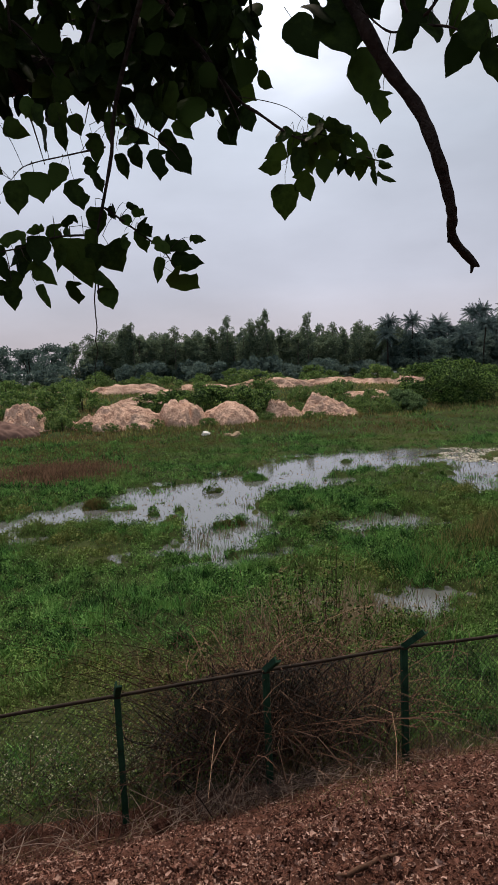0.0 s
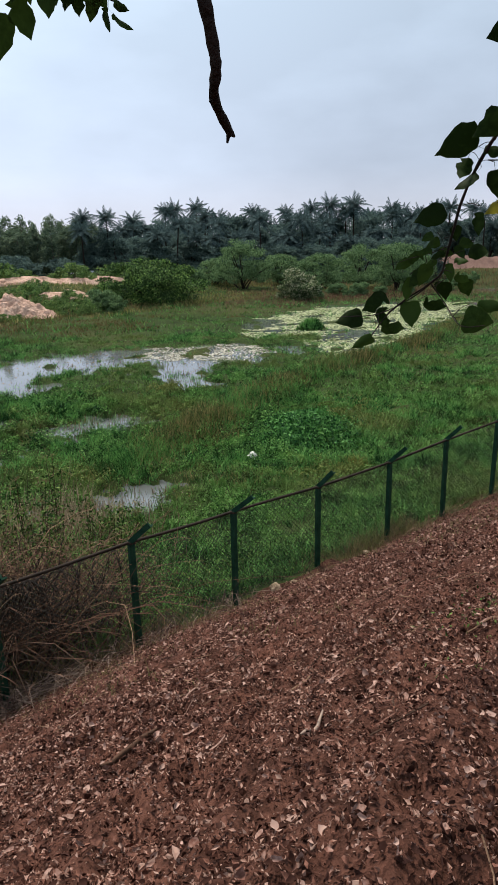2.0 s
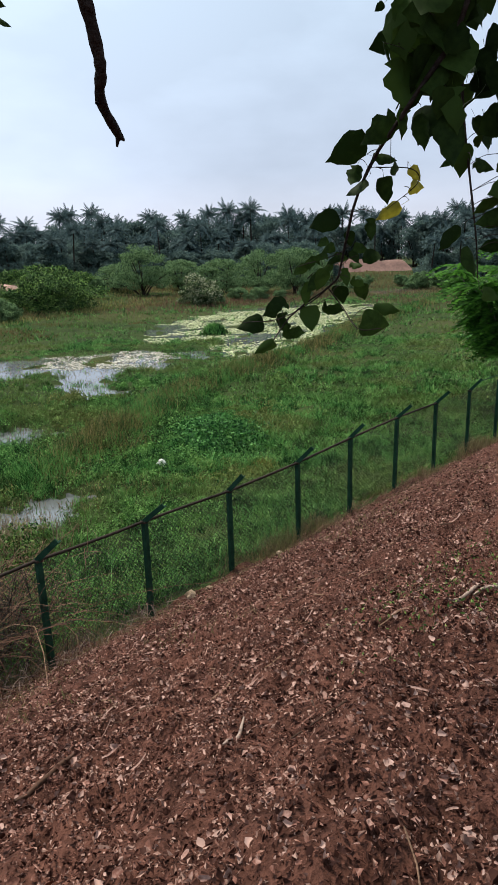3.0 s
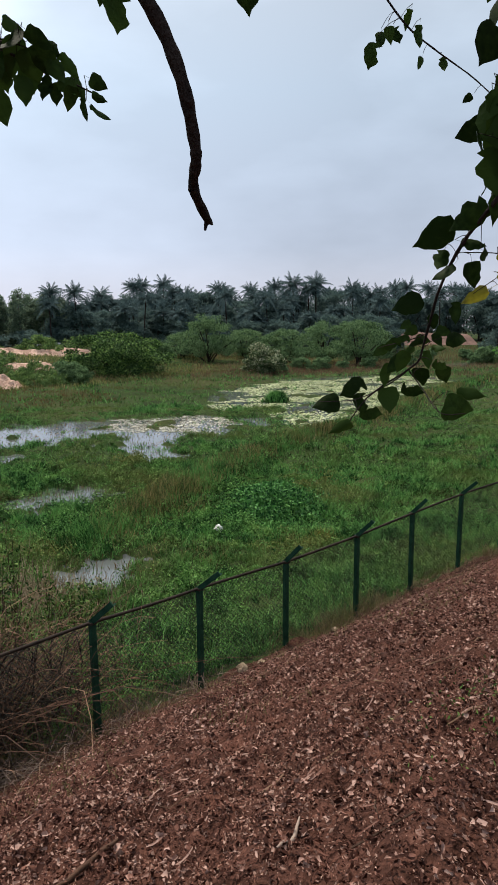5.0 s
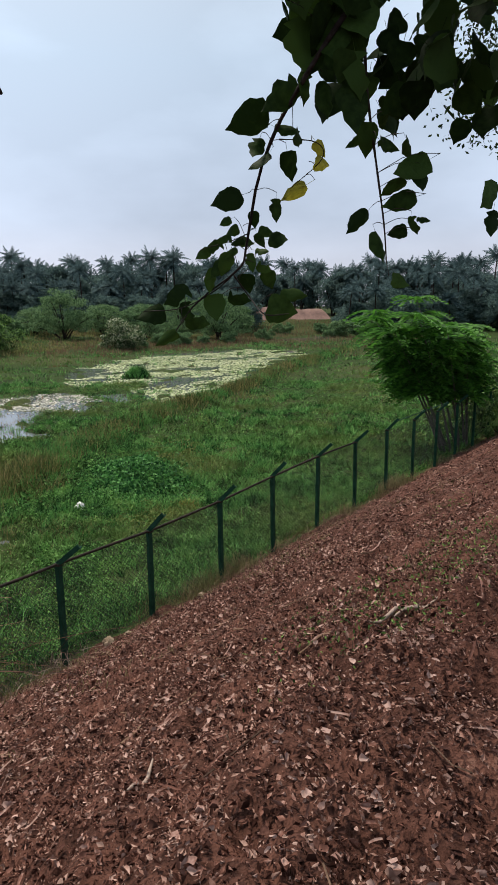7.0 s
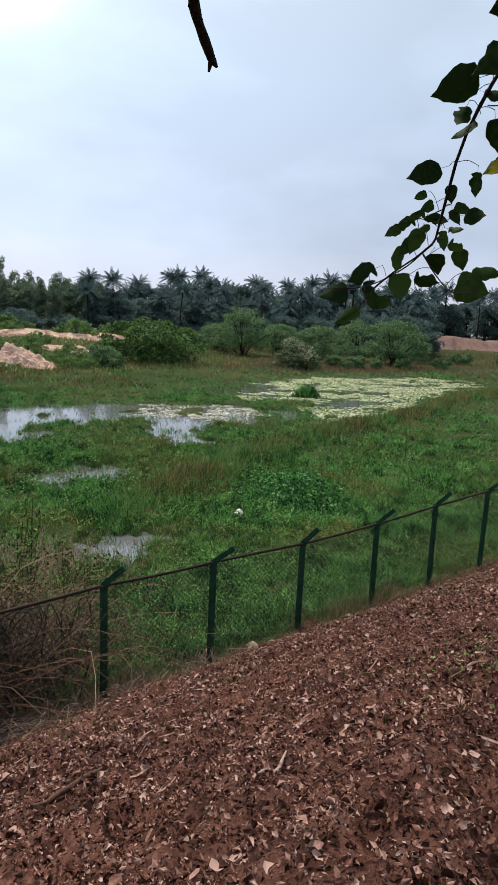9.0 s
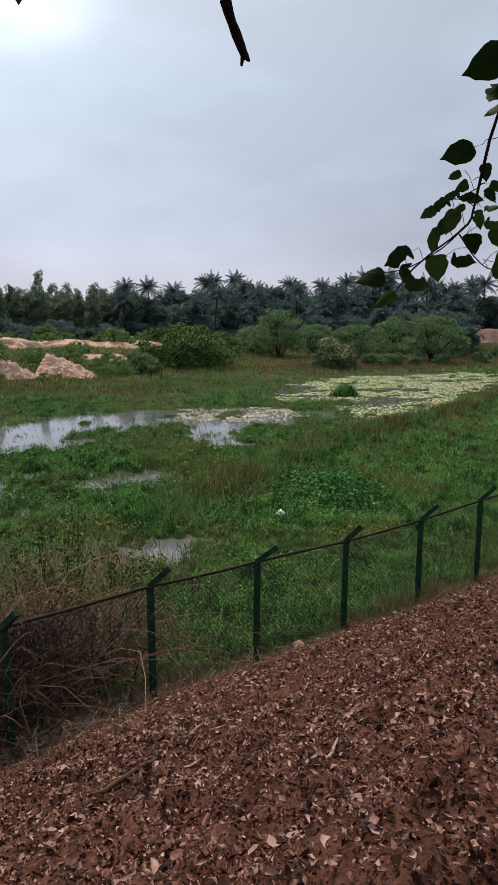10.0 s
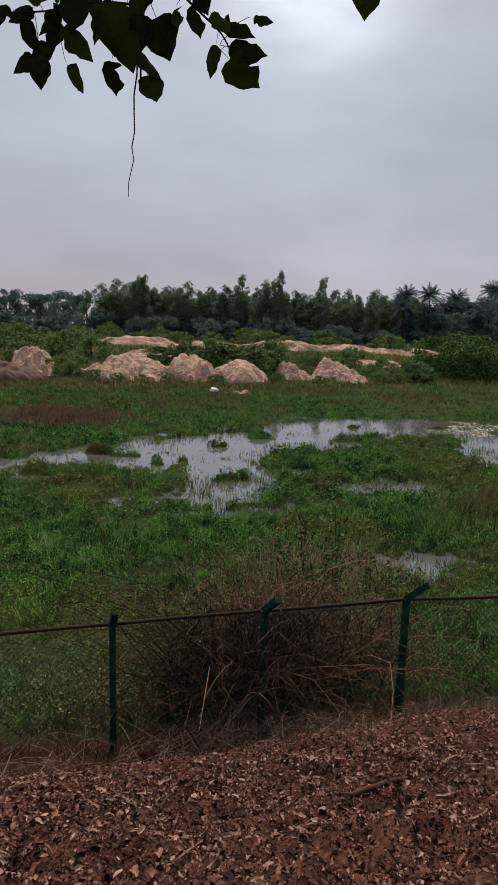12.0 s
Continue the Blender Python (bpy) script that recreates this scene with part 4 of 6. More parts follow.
    # crumbs of soil and clods
    n = 30000
    x, y = -11.5 + 20 * rng.uniform(0, 1, n) ** 1.3, -rng.uniform(0, 1, n) ** 0.8 * 9.3
    k = fbm(x * 1.1, y * 1.1, 67) + rng.uniform(-0.2, 0.2, n) > 0.42
    x, y = x[k], y[k]
    n = len(x)
    r = (0.005 + 0.018 * rng.uniform(0, 1, n) ** 3.0)[:, None, None]
    u = np.array([(0, 0, 1), (1, 0, 0), (0, 1, 0), (-1, 0, 0), (0, -1, 0), (0, 0, -1)], float)[None] * rng.uniform(0.55, 1.25, (n, 6, 1)) * r + rng.normal(0, 0.3, (n, 6, 3)) * r
    v = u + np.stack([x, y, surface_z(x, y) + r[:, 0, 0] * 0.4], -1)[:, None, :]
    k = 6 * np.arange(n)[:, None, None]
    f = (k + np.array([(0, 1, 2), (0, 2, 3), (0, 3, 4), (0, 4, 1), (5, 2, 1), (5, 3, 2), (5, 4, 3), (5, 1, 4)])[None]).reshape(-1, 3)
    tagged(put("soil_clods", mesh_np("soil_clods", v.reshape(-1, 3), f, False), M["crumb"]), "small red soil clods and crumbs on the bank", "clods", kind="stuff")


build_bank_litter()


def build_bank_weeds():
    # low dark weeds up the bank
    n = 9000
    x, y = rng.uniform(-5.2, 2.5, n), rng.uniform(-9.3, -6.2, n)
    patch = np.exp(-((x + 2.6) / 1.7) ** 2 - ((y + 8.0) / 0.75) ** 2) + 0.6 * np.exp(-((x - 1.2) / 1.2) ** 2 - ((y + 6.9) / 0.6) ** 2)
    k = patch + 0.8 * (fbm(x * 2.2, y * 2.2, 76) - 0.5) + rng.uniform(-0.15, 0.15, n) > 0.52
    x, y = x[k], y[k]
    c = np.stack([x, y, surface_z(x, y) + 0.01 + 0.16 * rng.uniform(0, 1, len(x)) ** 1.5], -1)
    tagged(put("bank_weeds", mesh_np("bank_weeds", *leaf_quads(c, 0.034, 0.013, -0.2)), M["weed"]), "sparse small green weeds on the leafy bank", "weeds", kind="stuff")
    x, y = x[::9], y[::9]
    blades("weed_stalks", x, y, rng.uniform(0.06, 0.2, len(x)), np.full(len(x), 0.006), M["stick"], "thin brown stalks of weeds on the bank", "stalks", 0.5)
    # dry sprigs standing in the litter, greyish turf near the fence
    n = 5200
    x, y = rng.uniform(-5, 6, n), -np.abs(rng.normal(3.2, 1.6, n))
    k = fbm(x * 0.8, y * 0.8, 77) > 0.53
    x, y = x[k], y[k]
    blades("bank_grass", x, y, rng.uniform(0.04, 0.17, len(x)), np.full(len(x), 0.008), M["drygrass"], "thin dry grass sprigs on the bank", "grass", 1.0)
    n = 7000
    x, y = rng.uniform(-4.5, 1.5, n), -np.abs(rng.normal(1.2, 0.9, n))
    k = fbm(x * 1.1, y * 1.1, 78) + rng.uniform(-0.1, 0.1, n) > 0.5
    x, y = x[k], y[k]
    blades("bank_turf", x, y, rng.uniform(0.02, 0.07, len(x)), np.full(len(x), 0.01), M["sedge"], "sparse greyish green turf on the lower bank", "grass", 1.4)


build_bank_weeds()


def lying_stick(name, x, y, heading, length, radius, mat, label, bend=0.1):
    t = np.linspace(-0.5, 0.5, 7)
    ang = radians(heading)
    xs = x + np.cos(ang) * t * length - np.sin(ang) * bend * length * (t**2 - 0.08)
    ys = y + np.sin(ang) * t * length + np.cos(ang) * bend * length * (t**2 - 0.08)
    v, q = tube(np.stack([xs, ys, surface_z(xs, ys) + radius * 0.8 + 0.02], -1), radius * np.array([0.5, 0.9, 1, 1, 0.95, 0.8, 0.4]), 6)
    tagged(put(name, mesh_np(name, v, q, True), mat), label, "stick")


def rock(name, x, y, size, label, mat="rock", sink=0.25, z=None, category="rock"):
    bm = bmesh.new()
    bmesh.ops.create_icosphere(bm, subdivisions=3, radius=0.5)
    off = Vector((x * 3.1, y * 2.7, 1.3))
    for v in bm.verts:
        k = 1 + 0.5 * noise.noise(v.co * 2.2 + off) + 0.2 * noise.noise(v.co * 6 + off)
        v.co = Vector((v.co.x * size[0], v.co.y * size[1], v.co.z * size[2])) * k
    ob = part(name, bm, M[mat], None)
    ob.matrix_basis = pose(x, y, (float(surface_z(x, y)) if z is None else z) + size[2] * (0.5 - sink), 0, 0, rng.uniform(0, 360))
    return tagged(ob, label, category)


lying_stick("bark_strip", -5.06, -7.6, 27, 0.36, 0.012, M["paletwig"], "curved strip of pale dry bark on leaf litter", 0.15)
lying_stick("dry_stick", -5.6, -6.5, 12, 0.5, 0.018, M["twig"], "dark dry stick lying among fallen leaves", 0.1)
lying_stick("dry_stick", -3.3, -8.1, -14, 0.5, 0.014, M["paletwig"], "pale dry stick lying on the bank", 0.15)
lying_stick("dry_stick", -3.2, -8.2, -19, 0.42, 0.012, M["paletwig"], "pale dry stick lying on the bank", 0.1)
rock("rock", 0.95, -0.15, (0.3, 0.22, 0.2), "pale yellowish rock beside a fence post")
rock("rock", 1.45, -0.2, (0.16, 0.13, 0.1), "small pale rock at the foot of the fence")
rock("rock", 3.6, -0.35, (0.18, 0.16, 0.12), "small pale rock at the foot of the fence")
rock("rock", -6.6, -0.7, (0.3, 0.28, 0.24), "brownish rock at the foot of dry brush", "earth")
rock("plastic_ball", 7.23, 8.58, (0.36, 0.3, 0.28), "crumpled white plastic litter in marsh grass", "white", 0.05, category="litter")
rock("plastic_sack", 2.16, 53.8, (1.0, 0.6, 0.45), "white plastic sack lying below sandy mounds", "white", 0.1, category="litter")
for px, py in ((4.2, 52.6), (5.2, 53.1), (4.8, 52.2)):
    rock("rock", px, py, (1.1, 0.7, 0.5), "pale boulder lying in grass below the mounds")


# ---------------------------------------------------------------- brush and weeds at the fence
def build_brush():
    def thicket(name, count, cx, cy, sx, sy, hmax, mat, label, rad, curl=0.5):
        pieces = []
        for _ in range(count):
            x, y = rng.normal(cx, sx), rng.normal(cy, sy)
            z = float(surface_z(x, y))
            h = hmax * rng.uniform(0.35, 1.0) * math.exp(-((x - cx) / (2.3 * sx)) ** 2)
            d = rng.normal(0, curl, 2) * h
            e = rng.normal(0, curl * 0.8, 2) * h
            p = curve_through([(x, y, z - 0.03), (x + d[0] * 0.4, y + d[1] * 0.4, z + h * 0.5), (x + d[0] + e[0] * 0.4, y + d[1] + e[1] * 0.4, z + h * 0.95), (x + d[0] * 1.3 + e[0], y + d[1] * 1.3 + e[1], z + h * rng.uniform(0.7, 1.1))], 7)
            pieces.append(tube(p, np.linspace(1, 0.35, 7) * rad * rng.uniform(0.6, 1.5), 3))
            for _k in range(3):
                i = rng.integers(2, 6)
                o = random_dirs(1)[0] * h * 0.3
                pieces.append(tube(curve_through([p[i], p[i] + o * 0.6 + (0, 0, 0.05 * h), p[i] + o], 4), np.linspace(0.7, 0.25, 4) * rad, 3))
        tagged(put(name, mesh_np(name, *joined(pieces)), mat), label, "dry brush", kind="stuff")

    thicket("dry_brush", 620, -4.9, 0.95, 1.2, 0.5, 2.2, M["twig"], "tangled dry brown thorn brush against the fence", 0.008, 0.75)
    thicket("dry_brush", 170, -4.4, 1.1, 1.2, 0.4, 2.4, M["stick"], "paler dry twigs through the thorn brush", 0.0085, 0.6)
    thicket("dry_brush", 210, -3.8, 1.9, 1.25, 0.7, 2.1, M["stick"], "loose dry reddish brown brush behind the fence", 0.0075, 0.5)
    thicket("dry_brush", 70, -8.4, 0.4, 1.0, 0.4, 0.8, M["twig"], "low dry brush behind the fence", 0.007)
    stems = []
    for _ in range(110):
        x, y = rng.uniform(-6.5, -2.4), rng.uniform(0.3, 1.3)
        z = float(surface_z(x, y))
        h = rng.uniform(1.0, 2.1)
        d, e = rng.normal(0, 0.4, 2), rng.normal(0, 0.18, 2)
        stems.append(tube(curve_through([(x, y, z - 0.05), (x + d[0] * 0.2 + e[0], y + d[1] * 0.2 + e[1], z + h * 0.4), (x + d[0] * 0.8 - e[0], y + d[1] * 0.8, z + h * 0.8), (x + d[0] * 1.3, y + d[1], z + h)], 9), np.linspace(0.022, 0.006, 9) * rng.uniform(0.6, 1.2), 5))
    # vines hang over the rail
    for _ in range(60):
        x = rng.normal(-4.5, 0.9)
        z = float(surface_z(x, 0)) + 1.93
        a, b = rng.normal(0, 0.35, 2)
        stems.append(tube(curve_through([(x + a, 0.6, z - rng.uniform(0.5, 1.3)), (x + a * 0.5, 0.25, z - 0.1), (x, 0.02, z + rng.uniform(0.02, 0.14)), (x + b * 0.5, -0.12, z - rng.uniform(0.05, 0.25)), (x + b, -0.05 - rng.uniform(0, 0.15), z - rng.uniform(0.3, 0.9))], 12), np.linspace(0.013, 0.004, 12) * rng.uniform(0.5, 1.2), 4))
    tagged(put("brush_stems", mesh_np("brush_stems", *joined(stems), True), M["bark"]), "dark woody stems standing in the dry brush", "dry brush", kind="stuff")
    # bleached stems pulled down over the foot of the fence
    pieces = []
    for _ in range(760):
        u = rng.uniform()
        x, y = (rng.normal(-5.0, 0.95) if u < 0.62 else rng.normal(-7.9, 0.8) if u < 0.74 else rng.uniform(-3, 0.2)), rng.uniform(-0.6, 0.35)
        z = float(surface_z(x, y))
        a, ln = rng.uniform(-2.8, -0.5), (0.3 + 1.5 * rng.uniform() ** 2.2) * (1.0 if u < 0.74 else 0.35)
        ex, ey = x + math.cos(a) * ln, y + math.sin(a) * ln * 0.7
        ez = float(surface_z(ex, ey)) + 0.03
        p = curve_through([(x, y, z + rng.uniform(0.03, 0.4)), ((x + ex) / 2, (y + ey) / 2, (z + ez) / 2 + rng.uniform(0.05, 0.22)), (ex, ey, ez)], 6)
        pieces.append(tube(p, np.linspace(1, 0.4, 6) * rng.uniform(0.003, 0.0085), 4))
    tagged(put("bleached_stems", mesh_np("bleached_stems", *joined(pieces)), M["paletwig"]), "bleached bare stems heaped over the fence foot", "dry brush", kind="stuff")
    pieces = []
    for _ in range(340):
        x, y = rng.uniform(3.5, 11), rng.normal(-0.1, 0.28)
        a, ln = rng.uniform(0, 6.28), rng.uniform(0.2, 0.7)
        z = float(surface_z(x, y))
        p = curve_through([(x, y, z), (x + math.cos(a) * ln * 0.5, y + math.sin(a) * ln * 0.3, z + ln * 0.4), (x + math.cos(a) * ln, y + math.sin(a) * ln * 0.5, z + rng.uniform(0.02, 0.3))], 5)
        pieces.append(tube(p, np.linspace(1, 0.4, 5) * 0.005, 3))
    tagged(put("dead_stems", mesh_np("dead_stems", *joined(pieces)), M["stick"]), "dead grey-brown stems at the foot of the fence", "dry brush", kind="stuff")
    # curled brown leaves still clinging to the brush
    n = 7000
    c = np.stack([rng.normal(-4.3, 1.5, n), rng.normal(1.5, 0.8, n), np.zeros(n)], -1)
    c[:, 2] = surface_z(c[:, 0], c[:, 1]) + 0.4 + 1.9 * rng.uniform(0, 1, n) ** 0.7 * np.exp(-(((c[:, 0] + 4.3) / 3.0) ** 2))
    tagged(put("brush_leaves", mesh_np("brush_leaves", *leaf_quads(c, 0.05, 0.028, 0.4)), M["redgrass"]), "withered brown leaves clinging to dry brush", "dry leaves", kind="stuff")
    # pale seed heads over the top of the brush
    n = 2600
    c = np.stack([rng.normal(-3.4, 1.6, n), rng.normal(2.4, 0.9, n), np.zeros(n)], -1)
    c[:, 2] = surface_z(c[:, 0], c[:, 1]) + 0.5 + 1.7 * rng.uniform(0, 1, n) * np.exp(-(((c[:, 0] + 3.8) / 2.8) ** 2))
    tagged(put("brush_seed_heads", mesh_np("brush_seed_heads", *leaf_quads(c, 0.05, 0.025, 0.4)), M["drygrass"]), "pale dry seed heads over the brush", "seed heads", kind="stuff")
    # yellow-green flowering weeds at the low end of the fence
    n = 9000
    x, y = rng.uniform(-11.5, -6.4, n), 0.3 + np.abs(rng.normal(0, 0.9, n))
    k = fbm(x * 1.3, y * 1.3, 79) + rng.uniform(-0.1, 0.1, n) > 0.46
    x, y = x[k], y[k]
    c = np.stack([x, y, surface_z(x, y) + 0.05 + 0.75 * rng.uniform(0, 1, len(x)) ** 1.2], -1)
    h = len(x) * 5 // 6
    tagged(put("flowering_weeds", mesh_np("flowering_weeds", *leaf_quads(c[:h], 0.06, 0.028, 0.0)), M["palebush"]), "yellow-green flowering weeds behind the wire", "weeds", kind="stuff")
    tagged(put("weed_flowers", mesh_np("weed_flowers", *leaf_quads(c[h:] + (0, 0, 0.1), 0.032, 0.026, 0.0)), M["stalk"]), "small pale flower heads on weeds", "flowers", kind="stuff")
    # leafy weeds just behind the wire
    n = 42000
    x = -14 + 34 * rng.uniform(0, 1, n) ** 1.25
    y = 0.25 + np.abs(rng.normal(0, 1.5, n))
    dens = fbm(x * 0.5, y * 0.5, 71)
    k = (rng.uniform(size=n) < 0.2 + dens) & (wetness(x, y) < 0.5)
    x, y = x[k], y[k]
    c = np.stack([x, y, surface_z(x, y) + rng.uniform(0.02, 0.8, len(x)) ** 1.3 * (0.5 + dens[k])], -1)
    v, q = leaf_quads(c, 0.065, 0.028, 0.0)
    tagged(put("fence_weeds", mesh_np("fence_weeds", v, q), M["weed"]), "leafy green weeds growing behind the wire", "weeds", kind="stuff")
    n = 19000
    x, y = rng.uniform(-14, 34, n), rng.normal(0.22, 0.3, n)
    h = rng.uniform(0.05, 0.6, n) * sstep(0.35, 0.8, fbm(x * 0.7, y * 0.7, 73)) + 0.04
    blades("fence_grass", x, y, h, np.full(n, 0.012), M["drygrass"], "dry straggling grass along the fence foot", "grass", 0.8)
    # short dry turf on the strip along the fence foot
    n = 16000
    x, y = rng.uniform(-9, 15, n), -0.1 - np.abs(rng.normal(0, 0.62, n))
    k = fbm(x * 1.1, y * 1.6, 77) + rng.uniform(-0.12, 0.12, n) > 0.45
    x, y = x[k], y[k]
    blades("fence_turf", x, y, rng.uniform(0.02, 0.085, len(x)), np.full(len(x), 0.011), M["drygrass"], "short dry turf on bare soil along the fence", "turf", 1.2)
    n = 16000
    x, y = rng.uniform(-3, 24, n), 0.3 + np.abs(rng.normal(0, 1.3, n))
    k = wetness(x, y) < 0.5
    x, y = x[k], y[k]
    h = 0.1 + 0.42 * rng.uniform(0, 1, len(x)) * sstep(0.35, 0.65, fbm(x * 1.2, y * 1.2, 75))
    blades("fence_grass", x, y, h, np.full(len(x), 0.016), M["grass"], "green grass tufts growing behind the wire", "grass", 1.1)
    # tall flowering weeds rising above the rail
    n = 0
    for cx, cy, hh in ((-1.6, 3.4, 2.1), (-1.2, 3.1, 1.6), (-0.4, 4.4, 1.5), (-2.2, 3.8, 1.5), (0.3, 4.8, 1.2), (-2.9, 3.2, 1.3), (-0.9, 3.9, 1.4), (-5.9, 1.0, 2.5), (-1.75, 5.0, 3.5), (-2.15, 4.8, 2.5), (-2.8, 5.2, 2.4), (-3.35, 4.6, 2.4), (-2.4, 5.6, 2.5), (-2.6, 3.6, 2.1), (-2.3, 3.4, 1.9), (-3.0, 3.4, 2.0)):
        z = float(surface_z(cx, cy))
        weed = tagged(new("tall_weed"), "tall thin flowering weed growing in the marsh", "weed", group="tall weeds behind the fence")
        weed.location = (cx, cy, z)
        stems, heads, leaves = [], [], []
        for s in range(5):
            top = np.array([rng.normal(0, 0.22), rng.normal(0, 0.22), hh * rng.uniform(0.6, 1.0)])
            p = curve_through([(0, 0, -0.03), top * (0.3, 0.3, 0.5), top], 6)
            stems.append(tube(p, np.linspace(1, 0.4, 6) * 0.012, 4))
            heads.append(top + rng.normal(0, 0.05, (22, 3)) * (1, 1, 0.6))
            for i in range(1, 6):
                leaves.append(p[i] + rng.normal(0, 0.1, (12, 3)))
        put("stem", mesh_np("stem", *joined(stems)), M["twig"], weed)
        put("seed_head", mesh_np("seed_head", *leaf_quads(np.concatenate(heads), 0.05, 0.045)), M["drygrass"], weed, "pale fluffy seed heads")["kind"] = "stuff"
        put("foliage", mesh_np("foliage", *leaf_quads(np.concatenate(leaves), 0.13, 0.05)), M["weed"], weed)
    # pale scrub with seed heads by the small puddle
    n = 2600
    x, y = rng.normal(-1.1, 1.2, n), rng.normal(6.7, 1.1, n)
    blades("seeding_stalks", x, y, rng.uniform(0.2, 0.95, n), np.full(n, 0.018), M["stalk"], "pale dry seeding stalks beside a puddle", "stalks", 0.5)
    n = 3200
    x, y = rng.normal(-1.1, 1.2, n), rng.normal(6.7, 1.1, n)
    c = np.stack([x, y, surface_z(x, y) + 0.05 + rng.uniform(0, 1, n) * 0.7], -1)
    tagged(put("seeding_scrub", mesh_np("seeding_scrub", *leaf_quads(c, 0.055, 0.03)), M["stalk"]), "pale brown seeding scrub beside a puddle", "scrub", kind="stuff")
    # broad-leaved patch in the marsh
    n = 13000
    u, t = rng.normal(0, 2.2, n), rng.normal(0, 1.1, n)
    x, y = 11.3 + 0.75 * u + 0.66 * t, 9.9 + 0.66 * u - 0.75 * t
    hz = 0.95 * np.exp(-(u**2 / 6 + t**2 / 2.2)) * (0.6 + 0.8 * fbm(x * 1.4, y * 1.4, 147))
    c = np.stack([x, y, surface_z(x, y) + 0.05 + hz * rng.uniform(0.4, 1.0, n)], -1)
    tagged(put("broad_leaved_plants", mesh_np("broad_leaved_plants", *leaf_quads(c, 0.17, 0.085, 0.0)), M["hyacinth"]), "dense patch of glossy broad-leaved marsh plants", "marsh plants", kind="stuff")


build_brush()


# ---------------------------------------------------------------- sandy mounds
def mound(x, y, w, d, h, turn, label, seed, mat="sand", tail=0.0):
    """A dumped heap with gullies; tail lets it run out along its length."""
    n = 72
    g = np.linspace(-1, 1, n)
    gx, gy = np.meshgrid(g, g, indexing="ij")
    r = np.hypot(gx, gy) * 1.22
    ang = np.arctan2(gy, gx)
    r2 = r * (1 + 0.34 * (fbm(np.cos(ang) * 1.6 + 5, np.sin(ang) * 1.6 + seed, seed) - 0.5) * 2)
    z = np.sign(1 - r2**2.0) * np.abs(np.clip(1 - r2**2.0, -0.35, 1)) ** 0.65 * (0.55 + 0.7 * fbm(gx * 1.8 + seed, gy * 1.8, seed + 5))
    # rain gullies run down the flanks
    z -= 0.34 * sstep(0.42, 0.66, fbm(ang * 2.2 + seed + 2 * fbm(gx * 3, gy * 3, seed + 9), r * 1.5, seed + 7)) * sstep(0.05, 0.5, r2) * (1 - sstep(0.85, 1.05, r2))
    z *= 1 - tail * 0.5 * (1 + gx)
    if tail > 0.5:  # tipped heap: a steep end, then a long slope
        u = (gx + 1) / 2
        z = 1.02 * sstep(0, 0.26, u) * (1 - u) ** 0.75 * (1 - np.abs(gy + 0.25 * (fbm(gx * 3, gy * 0 + seed, seed) - 0.5)) ** 1.6) - 0.08
        z -= 0.18 * sstep(0.45, 0.66, fbm(gy * 4 + seed, gx * 1.5, seed + 7)) * sstep(0.1, 0.4, z)
    z += 0.34 * (fbm(gx * 4.5, gy * 5 + seed, seed + 3) - 0.5) * sstep(0, 0.2, z) + 0.2 * (fbm(gx * 10, gy * 10 + seed, seed + 2) - 0.5)
    c, s = math.cos(radians(turn)), math.sin(radians(turn))
    w, d = w * 1.2, d * 1.2
    lx, ly = gx * w / 2, gy * d / 2
    wx, wy = lx * c - ly * s, lx * s + ly * c
    gz = surface_z(x + wx, y + wy)
    base = float(surface_z(x, y))
    v = np.stack([wx, wy, z * h + (gz - base)], -1).reshape(-1, 3)
    i, j = np.meshgrid(np.arange(n - 1), np.arange(n - 1), indexing="ij")
    q = np.stack([i * n + j, (i + 1) * n + j, (i + 1) * n + j + 1, i * n + j + 1], -1).reshape(-1, 4)
    ob = tagged(put("soil_mound", mesh_np("soil_mound", v, q, True), M[mat]), label, "soil mound", group="dumped soil mounds")
    ob.location = (x, y, base)
    return ob


NEAR = "pale eroded sandy soil mound with rain gullies"
mound(-16.5, 67, 6, 6, 3.0, 0, NEAR, 1)
mound(-18.5, 61, 9, 6, 1.8, 10, "low reddish soil mound in grass", 2, mat="redbank")
mound(-6.3, 65, 10.6, 7, 2.6, 5, NEAR, 3)
mound(1.4, 65.5, 5.6, 8, 3.0, -10, NEAR, 4)
mound(7.0, 65.5, 7.8, 8, 2.8, -8, NEAR, 5, tail=0.35)
mound(14.2, 68.5, 4.6, 3.0, 3.0, -24, NEAR, 6, tail=0.8)
mound(20.3, 68.5, 6.6, 5.0, 3.7, -24, NEAR, 7, tail=0.72)
mound(-3, 78, 9, 5, 1.6, 0, "low pale sandy mound behind others", 8)
FARM = "low pinkish soil mound on far rough ground"
for fx, fy, fw, fh, sd in ((-5, 104, 17, 1.7, 11), (9, 106, 13, 1.2, 12), (21, 104, 16, 1.7, 13), (34, 108, 19, 1.4, 14), (44, 104, 12, 1.0, 16), (51, 109, 13, 1.2, 17), (-15, 108, 10, 1.0, 18), (33, 88, 8, 0.9, 15), (2, 92, 9, 0.8, 19)):
    mound(fx, fy, fw, 6, fh, rng.uniform(-10, 10), FARM, sd)


# ---------------------------------------------------------------- trees and shrubs
def wood_mesh(name, branches, sides=6):
    """Limbs: lists of (points, start radius, end radius)."""
    return mesh_np(name, *joined([tube(curve_through(p, 7), np.linspace(a, b, 7), sides) for p, a, b in branches]), True)


